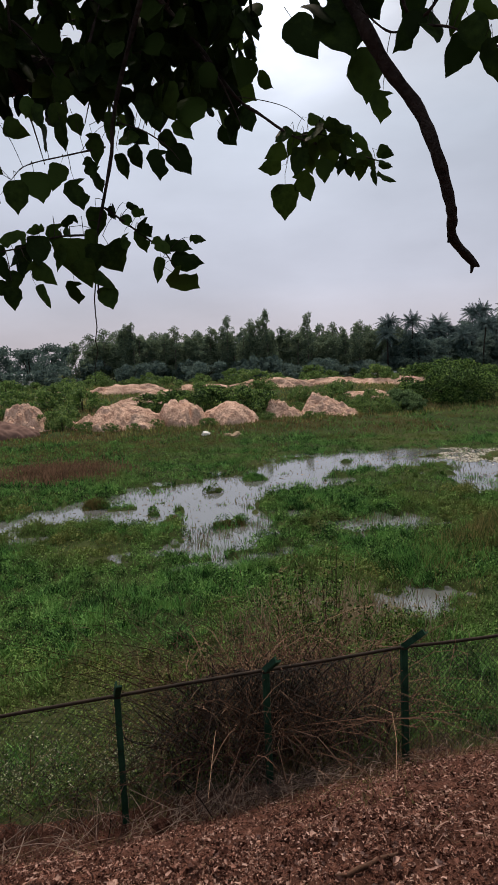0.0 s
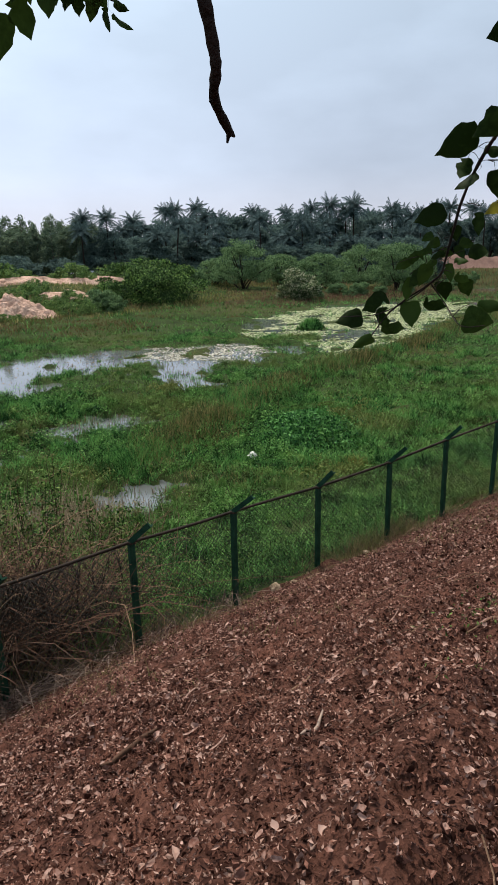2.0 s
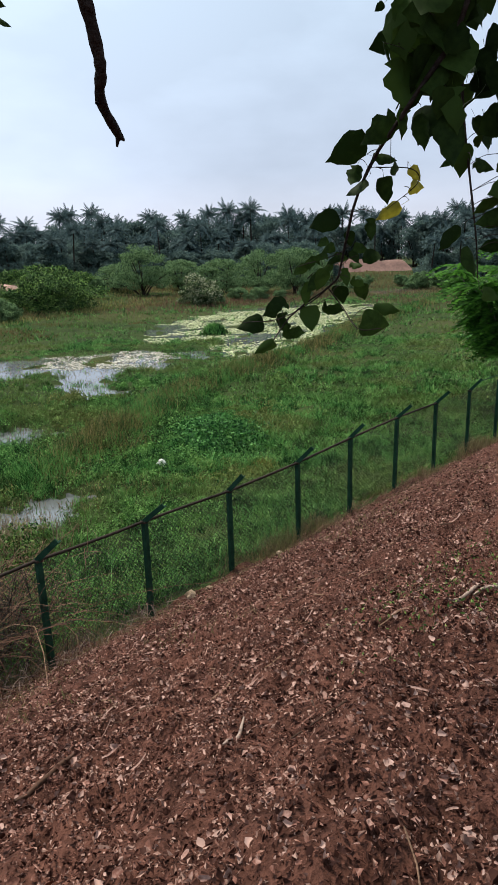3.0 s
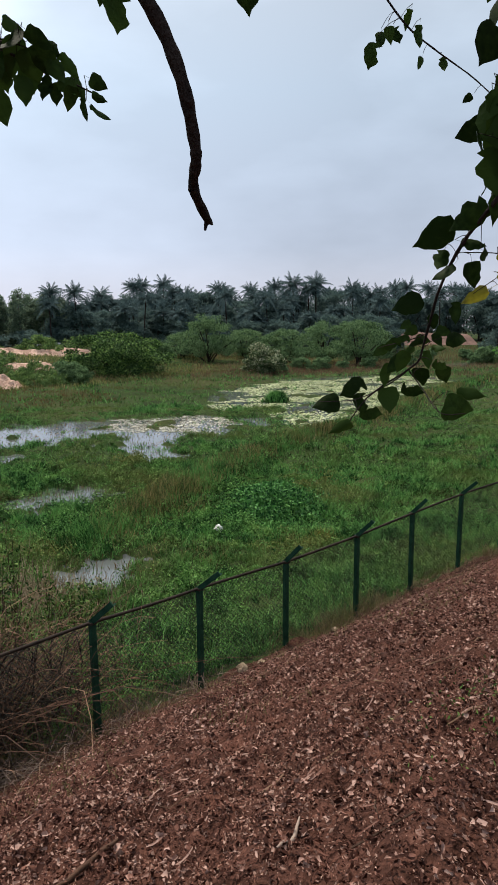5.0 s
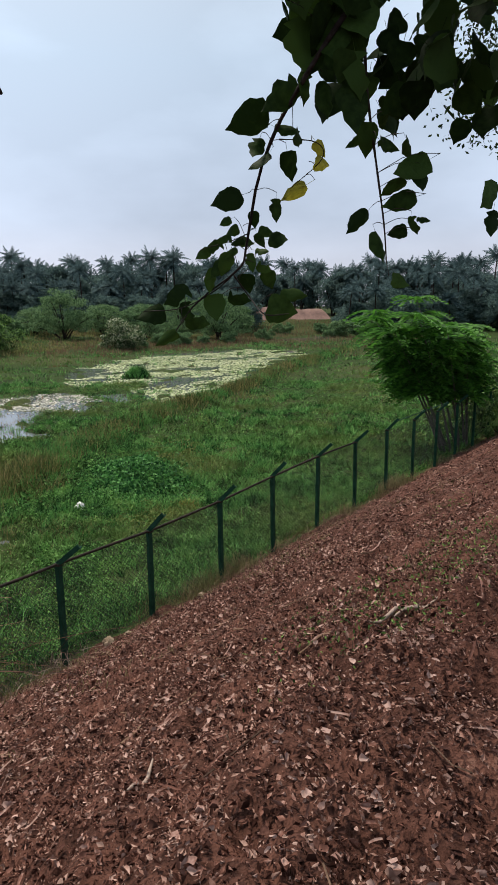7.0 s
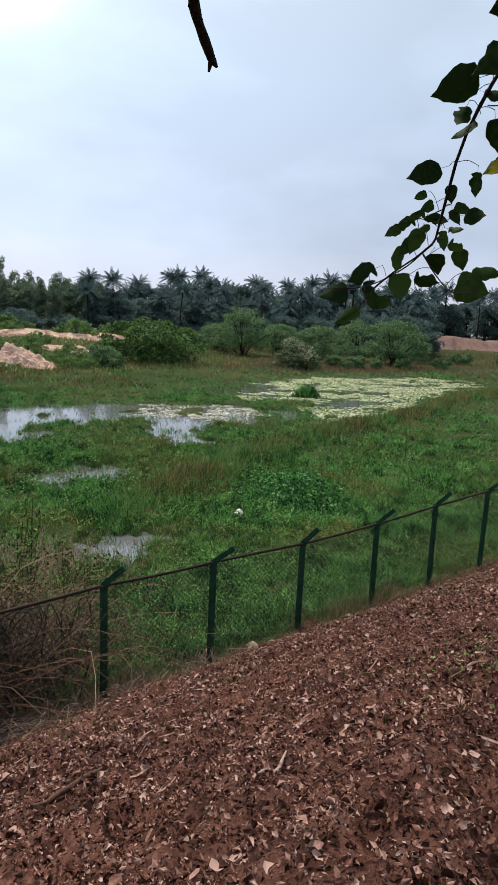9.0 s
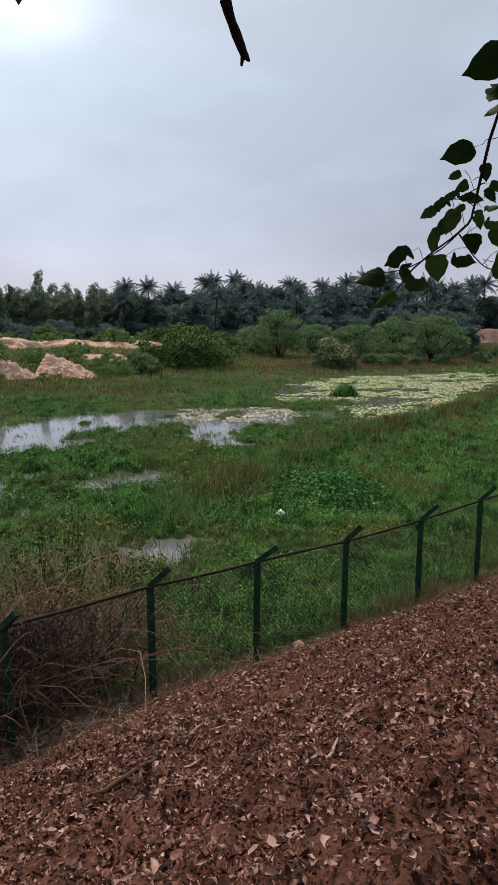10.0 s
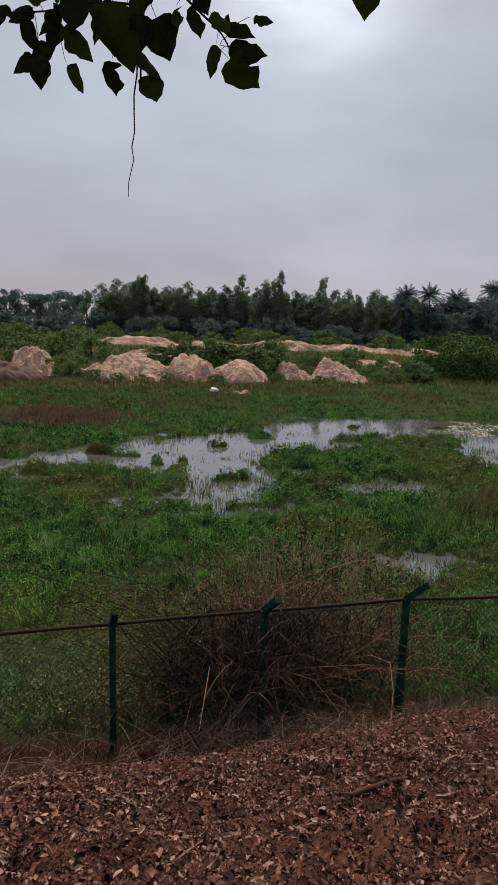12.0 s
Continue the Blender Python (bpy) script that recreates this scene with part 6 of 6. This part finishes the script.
            if 0.004 < gap < 0.22:
                mid = (near + foot) / 2 + np.array([0, 0, 0.12 * gap])
                put("leaf_stalk", mesh_np("leaf_stalk", *tube(curve_through([near, mid, foot], 6), 0.0011, 4)), M["bark"], ob)

    # the long hanging twig
    tw = twig([(-6.79, -7.56, 8.28), (-6.87, -7.45, 8.06), (-6.91, -7.39, 7.92), (-6.92, -7.36, 7.82), (-6.96, -7.31, 7.66), (-6.99, -7.28, 7.55), (-7.00, -7.26, 7.45), (-7.00, -7.24, 7.32)], 0.0100, 0.0035)
    leaves_on(tw, 12, [(-7.09, -7.30, 7.45, 15, 0), (-7.01, -7.30, 7.50, 12, 10), (-6.99, -7.26, 7.59, 12, 0), (-7.09, -7.24, 7.32, 11, -10), (-7.05, -7.29, 7.39, 12, 10), (-6.97, -7.26, 7.37, 11, 55), (-6.96, -7.24, 7.30, 11, 20), (-7.00, -7.30, 7.45, 11, 0)])
    # its outer twigs, with rows of leaves
    tw = twig([(-6.96, -7.33, 7.63), (-6.83, -7.31, 7.54), (-6.74, -7.31, 7.47), (-6.69, -7.30, 7.39)], 0.0050, 0.0020)
    leaves_on(tw, 14, [(-6.93, -7.30, 7.62, 9, 50), (-6.84, -7.37, 7.61, 9, 60), (-6.85, -7.35, 7.63, 6, 70), (-6.88, -7.32, 7.59, 8, 20), (-6.80, -7.33, 7.55, 9, 40), (-6.89, -7.30, 7.51, 8, 20), (-6.92, -7.27, 7.45, 14, 35), (-6.76, -7.25, 7.41, 11, -10), (-6.66, -7.32, 7.35, 15, 35), (-6.65, -7.30, 7.44, 14, 80), (-6.68, -7.30, 7.50, 12, 70), (-6.61, -7.35, 7.51, 7, 80), (-6.75, -7.36, 7.48, 11, 40), (-6.82, -7.26, 7.52, 10, 10)])
    tw = twig([(-7.00, -7.28, 7.54), (-7.15, -7.28, 7.53), (-7.28, -7.28, 7.49), (-7.48, -7.30, 7.45)], 0.0050, 0.0020)
    leaves_on(tw, 8, [(-7.31, -7.31, 7.52, 12, -80), (-7.22, -7.31, 7.55, 8, -70), (-7.10, -7.25, 7.59, 8, -60), (-7.10, -7.27, 7.55, 6, 70), (-7.37, -7.29, 7.47, 11, -50), (-7.29, -7.25, 7.47, 12, -40), (-7.21, -7.32, 7.47, 12, 0), (-7.14, -7.26, 7.53, 11, 10), (-7.34, -7.29, 7.41, 11, 20), (-7.20, -7.30, 7.39, 13, 50), (-7.32, -7.25, 7.36, 11, -20), (-7.38, -7.23, 7.34, 9, -60), (-7.32, -7.29, 7.30, 9, 0), (-7.22, -7.24, 7.31, 11, 30), (-7.44, -7.32, 7.43, 11, -60), (-7.51, -7.28, 7.40, 11, -40), (-7.28, -7.25, 7.43, 11, 10), (-7.14, -7.29, 7.45, 11, -10)])
    tw = twig([(-6.94, -7.33, 7.85), (-7.08, -7.32, 7.82), (-7.23, -7.32, 7.78), (-7.29, -7.31, 7.73)], 0.0040, 0.0015)
    leaves_on(tw, 8, [(-7.26, -7.33, 7.90, 10, 65), (-7.38, -7.35, 7.87, 12, 20), (-7.37, -7.31, 7.78, 13, 35), (-7.38, -7.27, 7.64, 11, -40), (-7.28, -7.30, 7.67, 13, 0), (-7.20, -7.27, 7.71, 13, 10), (-7.13, -7.27, 7.76, 11, -20), (-7.05, -7.32, 7.68, 12, 15), (-7.21, -7.35, 7.98, 10, -10), (-7.18, -7.38, 7.94, 11, 20), (-7.11, -7.37, 7.93, 11, 0), (-7.09, -7.38, 7.87, 11, 10), (-7.04, -7.34, 7.92, 8, 20), (-7.45, -7.35, 7.70, 11, -20), (-7.45, -7.33, 7.83, 12, 10)])
    tw = twig([(-6.91, -7.34, 7.94), (-6.80, -7.34, 7.91), (-6.71, -7.33, 7.86), (-6.66, -7.32, 7.81)], 0.0040, 0.0015)
    leaves_on(tw, 16, [(-6.98, -7.33, 7.84, 12, 0), (-7.00, -7.28, 7.78, 12, 30), (-6.98, -7.29, 7.74, 10, 10), (-6.87, -7.29, 7.80, 10, 20), (-6.82, -7.34, 7.81, 10, 40), (-6.74, -7.34, 7.79, 12, 0), (-6.69, -7.31, 7.88, 11, 50), (-6.65, -7.30, 7.82, 13, 40), (-6.82, -7.33, 7.90, 12, 50), (-6.75, -7.32, 7.96, 11, 20), (-6.86, -7.35, 7.87, 10, -30), (-6.64, -7.32, 7.92, 10, 40), (-6.93, -7.37, 7.91, 12, 0), (-6.62, -7.34, 7.99, 15, 0), (-6.71, -7.37, 8.01, 13, 10), (-6.79, -7.35, 7.98, 12, 0)])
    # the sprig reaching out over the slope
    tw = twig([(-6.78, -7.36, 8.44), (-6.57, -7.31, 8.24), (-6.43, -7.29, 8.07), (-6.33, -7.30, 8.00), (-6.20, -7.33, 7.91), (-6.04, -7.39, 7.85), (-5.86, -7.48, 7.77)], 0.0100, 0.0025)
    leaves_on(tw, 22, [(-6.22, -7.24, 7.68, 15, 2), (-6.14, -7.26, 7.74, 13, 20), (-6.28, -7.31, 7.85, 10, -75), (-6.27, -7.23, 7.82, 11, -75), (-6.19, -7.34, 7.81, 12, -10), (-6.43, -7.21, 7.99, 14, -10), (-6.38, -7.27, 7.99, 13, 20), (-6.11, -7.35, 7.87, 14, 10), (-6.05, -7.32, 7.83, 10, 10), (-6.11, -7.36, 7.97, 10, 90), (-6.01, -7.40, 7.91, 12, 60), (-5.97, -7.45, 7.75, 9, 0), (-5.88, -7.49, 7.81, 8, 70), (-5.89, -7.51, 7.76, 7, 80), (-5.88, -7.48, 7.72, 9, 60), (-6.01, -7.44, 7.83, 9, 30), (-6.14, -7.31, 7.88, 12, -5), (-6.05, -7.43, 7.86, 10, 10), (-5.97, -7.44, 7.79, 8, 30)])
    leaves_on(tw, 22, [(-6.19, -7.47, 8.22, 18, 35)])
    tw = twig([(-6.43, -7.29, 8.07), (-6.31, -7.33, 8.04), (-6.23, -7.35, 8.01), (-6.17, -7.37, 7.96)], 0.0020, 0.0012)
    # leaves about the broken branch
    tw = twig([(-6.15, -8.35, 8.01), (-6.11, -8.31, 7.92), (-6.19, -8.24, 7.87), (-6.28, -8.23, 7.92)], 0.0060, 0.0020)
    leaves_on(tw, 22, [(-6.31, -8.17, 7.91, 17, 20), (-6.22, -8.14, 7.81, 16, -5), (-6.19, -8.15, 7.72, 9, -5)])
    tw = twig([(-6.22, -8.30, 8.00), (-6.16, -8.27, 7.89), (-6.06, -8.30, 7.86), (-5.93, -8.35, 7.79)], 0.0060, 0.0020)
    leaves_on(tw, 26, [(-6.17, -8.28, 7.85, 12, -40), (-6.11, -8.28, 7.86, 11, -10), (-6.03, -8.27, 7.81, 11, -35), (-5.98, -8.36, 7.76, 11, 0), (-5.99, -8.34, 7.89, 9, 40), (-6.01, -8.34, 7.83, 11, 30), (-6.15, -8.27, 7.91, 11, 10), (-6.06, -8.30, 7.89, 10, -30)])
    # the spray that hangs lowest
    tw = twig([(-5.28, -8.86, 7.76), (-5.24, -8.75, 7.53), (-5.26, -8.67, 7.42), (-5.27, -8.61, 7.34), (-5.22, -8.49, 7.25), (-5.17, -8.38, 7.12), (-5.09, -8.27, 6.92), (-5.08, -8.23, 6.86), (-5.13, -8.08, 6.75), (-5.19, -8.03, 6.65)], 0.0085, 0.0025)
    leaves_on(tw, 50, [(-5.27, -8.41, 7.27, 15, -62), (-5.27, -8.53, 7.31, 13, -55), (-5.22, -8.41, 7.20, 9, -20), (-5.21, -8.42, 7.16, 8, -40), (-5.14, -8.48, 7.15, 10, 10), (-5.20, -8.56, 7.21, 11, 85), (-5.20, -8.51, 7.24, 8, 70), (-5.20, -8.28, 7.07, 12, -70), (-5.07, -8.38, 7.04, 8, 0), (-5.05, -8.38, 6.95, 8, 85), (-5.15, -8.28, 6.94, 7, -80), (-5.15, -8.18, 6.93, 7, -70), (-5.05, -8.32, 6.86, 6, 60), (-5.13, -8.24, 6.98, 6, -70), (-5.12, -8.33, 7.01, 6, 10)])
    tw = twig([(-5.08, -8.23, 6.86), (-5.10, -8.14, 6.79), (-5.17, -8.04, 6.73), (-5.26, -7.94, 6.72)], 0.0030, 0.0015)
    leaves_on(tw, 48, [(-5.19, -8.04, 6.77, 11, -70), (-5.21, -7.93, 6.71, 11, -80), (-5.23, -8.01, 6.62, 12, -60), (-5.14, -8.10, 6.68, 11, 75), (-5.10, -8.14, 6.73, 10, 10), (-5.12, -8.15, 6.82, 10, -10), (-5.14, -8.22, 6.87, 9, -20), (-5.15, -8.05, 6.71, 9, 10)])
    tw = twig([(-5.08, -8.21, 6.84), (-5.02, -8.23, 6.77), (-5.15, -8.39, 6.71), (-5.11, -8.46, 6.71)], 0.0030, 0.0015)
    leaves_on(tw, 52, [(-5.01, -8.21, 6.81, 8, 0), (-4.99, -8.30, 6.82, 9, 20), (-5.09, -8.43, 6.72, 13, 80), (-5.06, -8.45, 6.77, 11, 85), (-5.01, -8.18, 6.76, 9, 70)])
    tw = twig([(-5.20, -8.48, 7.22), (-5.14, -8.57, 7.21), (-5.10, -8.57, 7.17), (-5.10, -8.46, 7.10)], 0.0020, 0.0012)
    leaves_on(tw, 50, [(-5.07, -8.56, 7.16, 8, 85), (-5.06, -8.44, 7.09, 10, -60), (-5.09, -8.56, 7.20, 6, 40)], yellowed=True)
    # broad leaves massed above it
    tw = twig([(-5.21, -8.85, 7.67), (-5.22, -8.75, 7.56), (-5.23, -8.67, 7.46), (-5.24, -8.61, 7.37)], 0.0050, 0.0020)
    leaves_on(tw, 52, [(-5.32, -8.62, 7.54, 15, 10), (-5.27, -8.62, 7.50, 14, -15), (-5.28, -8.61, 7.42, 14, 10), (-5.33, -8.58, 7.49, 7, -70), (-5.24, -8.61, 7.39, 12, -20), (-5.24, -8.68, 7.44, 15, 10), (-5.23, -8.70, 7.54, 15, 0), (-5.27, -8.66, 7.60, 14, 20), (-5.21, -8.73, 7.27, 17, 5), (-5.21, -8.65, 7.30, 11, 5), (-5.25, -8.61, 7.32, 9, 0), (-5.18, -8.70, 7.41, 15, -10), (-5.21, -8.75, 7.34, 13, 10), (-5.27, -8.75, 7.58, 15, 0), (-5.28, -8.64, 7.58, 13, 30), (-5.21, -8.74, 7.47, 15, 10)])
    # a second hanging twig
    tw = twig([(-5.03, -8.66, 7.60), (-4.96, -8.64, 7.40), (-4.91, -8.65, 7.21), (-4.87, -8.67, 7.00), (-4.86, -8.68, 6.87)], 0.0060, 0.0020)
    leaves_on(tw, 56, [(-4.94, -8.61, 7.31, 6, 0), (-4.94, -8.64, 7.24, 11, 0), (-4.92, -8.70, 7.22, 10, 80), (-4.83, -8.74, 7.22, 11, 60), (-4.88, -8.76, 7.15, 14, -60), (-4.87, -8.79, 7.11, 8, 0), (-4.89, -8.71, 7.09, 10, -40), (-4.87, -8.72, 7.06, 12, -75), (-4.93, -8.61, 7.00, 11, -45), (-4.86, -8.66, 6.93, 12, 0), (-4.81, -8.69, 6.97, 7, -70), (-4.86, -8.77, 6.98, 7, 0), (-4.83, -8.79, 7.00, 5, 80), (-4.82, -8.71, 6.81, 8, 70), (-4.91, -8.58, 7.25, 8, -60), (-4.87, -8.66, 7.30, 6, 30), (-4.79, -8.99, 7.06, 12, -50), (-4.75, -8.98, 6.98, 10, -10)])
    # a thin sprig seen against the sky
    tw = twig([(-5.11, -8.05, 8.14), (-5.01, -8.10, 8.03), (-4.93, -8.17, 7.95), (-4.83, -8.26, 7.86), (-4.75, -8.34, 7.76)], 0.0040, 0.0020)
    leaves_on(tw, 48, [(-5.09, -8.01, 7.94, 9, -20), (-5.06, -8.06, 8.00, 6, 0), (-5.00, -8.05, 8.02, 6, 20), (-5.01, -8.10, 8.05, 7, 0), (-5.01, -8.15, 7.98, 8, 0), (-4.95, -8.12, 7.92, 5, -20), (-4.90, -8.18, 7.91, 6, 10), (-4.85, -8.25, 7.79, 4, -50), (-5.04, -8.01, 8.01, 7, -10)])
    # finer side twigs
    tw = twig([(-6.20, -7.33, 7.91), (-6.12, -7.37, 7.91), (-6.02, -7.41, 7.87), (-5.94, -7.43, 7.77)], 0.0030, 0.0012)
    leaves_on(tw, 20, [(-6.14, -7.40, 7.90, 11, -10), (-6.07, -7.39, 7.85, 11, 20), (-6.03, -7.38, 7.79, 10, 0), (-6.20, -7.32, 7.88, 11, -20), (-5.96, -7.43, 7.86, 10, 40), (-5.92, -7.42, 7.81, 9, 30), (-5.89, -7.39, 7.75, 8, 10), (-6.09, -7.37, 7.78, 10, 0), (-6.14, -7.31, 7.82, 11, 5), (-5.98, -7.38, 7.78, 9, 20), (-6.25, -7.33, 7.91, 10, -30), (-6.07, -7.45, 7.91, 10, 60)])
    tw = twig([(-5.11, -8.29, 6.97), (-5.13, -8.24, 6.95), (-5.17, -8.17, 6.93), (-5.18, -8.14, 6.92)], 0.0020, 0.0010)
    leaves_on(tw, 50, [(-5.02, -8.29, 6.92, 6, 60), (-5.16, -8.23, 6.95, 6, -80), (-5.13, -8.24, 6.91, 6, -50), (-5.07, -8.26, 6.95, 6, 80), (-5.16, -8.14, 6.91, 6, -60), (-5.06, -8.27, 6.88, 7, 10), (-5.05, -8.33, 6.98, 6, 70), (-5.20, -8.27, 7.00, 5, -60), (-5.06, -8.31, 6.95, 6, 30), (-5.13, -8.18, 6.86, 8, -40)])
    line = curve_through([(-7.01, -7.16, 7.43), (-7.02, -7.13, 7.17), (-7.04, -7.13, 6.98)], 10) + rng.normal(0, 0.004, (10, 3))
    put("twig", mesh_np("twig", *tube(line, np.linspace(0.003, 0.0012, 10), 4)), M["bark"], tree, "thin dangling dead tendril")

    # the leaf mass on the boughs, out of count
    one = kinds[0]
    co = np.empty(len(one.vertices) * 3, np.float32)
    one.vertices.foreach_get("co", co)
    co = co.reshape(-1, 3)
    fq = np.array([tuple(p.vertices) for p in one.polygons])
    centres = []

    def fill(n, lo, hi):
        centres.append(rng.uniform(lo, hi, (n, 3)))

    fill(620, (-8.0, -7.4, 8.16), (-6.4, -6.7, 8.85))
    fill(200, (-7.1, -7.4, 8.1), (-6.35, -7.1, 8.6))
    fill(22, (-6.42, -8.3, 8.0), (-6.2, -8.0, 8.3))
    h, r = np.radians(rng.uniform(HANG0 + 1, HANG0 + 18, 380)), rng.uniform(1.9, 2.7, 380)
    hang = np.stack([CAM_X + r * np.sin(h), CAM_Y + r * np.cos(h), rng.uniform(7.38, 8.4, 380)], -1)
    centres.append(hang[hang[:, 2] > 7.3 + 2.6 * np.maximum(0, np.radians(HANG0 + 7) - h)])
    # overhead, high over the bank: leaves out of view, added to shade it
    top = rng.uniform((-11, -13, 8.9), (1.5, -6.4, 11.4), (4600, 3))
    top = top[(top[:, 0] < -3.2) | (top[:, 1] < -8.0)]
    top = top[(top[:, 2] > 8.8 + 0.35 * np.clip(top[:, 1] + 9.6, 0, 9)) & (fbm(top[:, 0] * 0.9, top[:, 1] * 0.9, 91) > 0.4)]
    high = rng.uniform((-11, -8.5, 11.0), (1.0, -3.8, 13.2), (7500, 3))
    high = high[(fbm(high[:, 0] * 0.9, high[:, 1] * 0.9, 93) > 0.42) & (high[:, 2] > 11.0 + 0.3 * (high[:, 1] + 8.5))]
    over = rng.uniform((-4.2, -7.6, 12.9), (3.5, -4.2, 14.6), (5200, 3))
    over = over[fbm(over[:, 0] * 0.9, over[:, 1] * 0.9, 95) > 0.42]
    tagged(put("canopy_leaves", mesh_np("canopy_leaves", *leaf_quads(np.concatenate([top, high, over]), 0.11, 0.08, 0.5)), M["canopy"], tree), "unseen high canopy leaves added to shade the bank", kind="stuff")
    c = np.concatenate(centres)
    vs = []
    for p in c:
        m = np.array((Euler((rng.normal(0, 0.6), rng.normal(0, 0.6), rng.uniform(0, 6.28)))).to_matrix())
        vs.append((co * rng.uniform(0.65, 1.1)) @ m.T + p)
    f = (np.arange(len(c))[:, None, None] * len(co) + fq[None]).reshape(-1, 4)
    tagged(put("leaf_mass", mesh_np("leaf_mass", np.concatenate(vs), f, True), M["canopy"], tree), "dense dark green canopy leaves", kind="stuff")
    # thin wood in the mass
    pieces = []
    for _ in range(130):
        p = c[rng.integers(0, 620)]
        d = random_dirs(1)[0] * rng.uniform(0.1, 0.35)
        pieces.append(tube(curve_through([p, p + d * 0.5 + (0, 0, 0.03), p + d], 5), np.linspace(0.006, 0.002, 5), 4))
    tagged(put("twigs", mesh_np("twigs", *joined(pieces)), M["bark"], tree), kind="stuff")

    # a small-leaved neighbour further along the bank
    other = tagged(new("small_leaved_tree"), "small-leaved dark tree further along the bank", "tree")
    other.location = (4.5, -11.5, 5.4)
    br = [([(0, 0, -0.3), (-0.5, 0.8, 2.2), (-1.6, 2.2, 3.6)], 0.2, 0.09), ([(-1.6, 2.2, 3.6), (-2.6, 3.6, 4.3), (-3.3, 4.4, 4.4)], 0.08, 0.02), ([(-1.6, 2.2, 3.6), (-2.5, 3.4, 3.7), (-2.8, 4.4, 3.4)], 0.06, 0.02)]
    put("trunk", wood_mesh("trunk", br, 7), M["bark"], other)
    cs = rng.uniform((-3.6, 2.6, 2.9), (-1.2, 5.2, 5.4), (90, 3))
    cs = cs[cs[:, 2] > 3.0 + 0.5 * np.abs(cs[:, 0] + 2.4)]
    put("crown", mesh_np("crown", *clumps(cs, np.full(len(cs), 0.36), 75, 0.075, 0.04, 0.4)), M["canopy"], other)


build_near_tree()
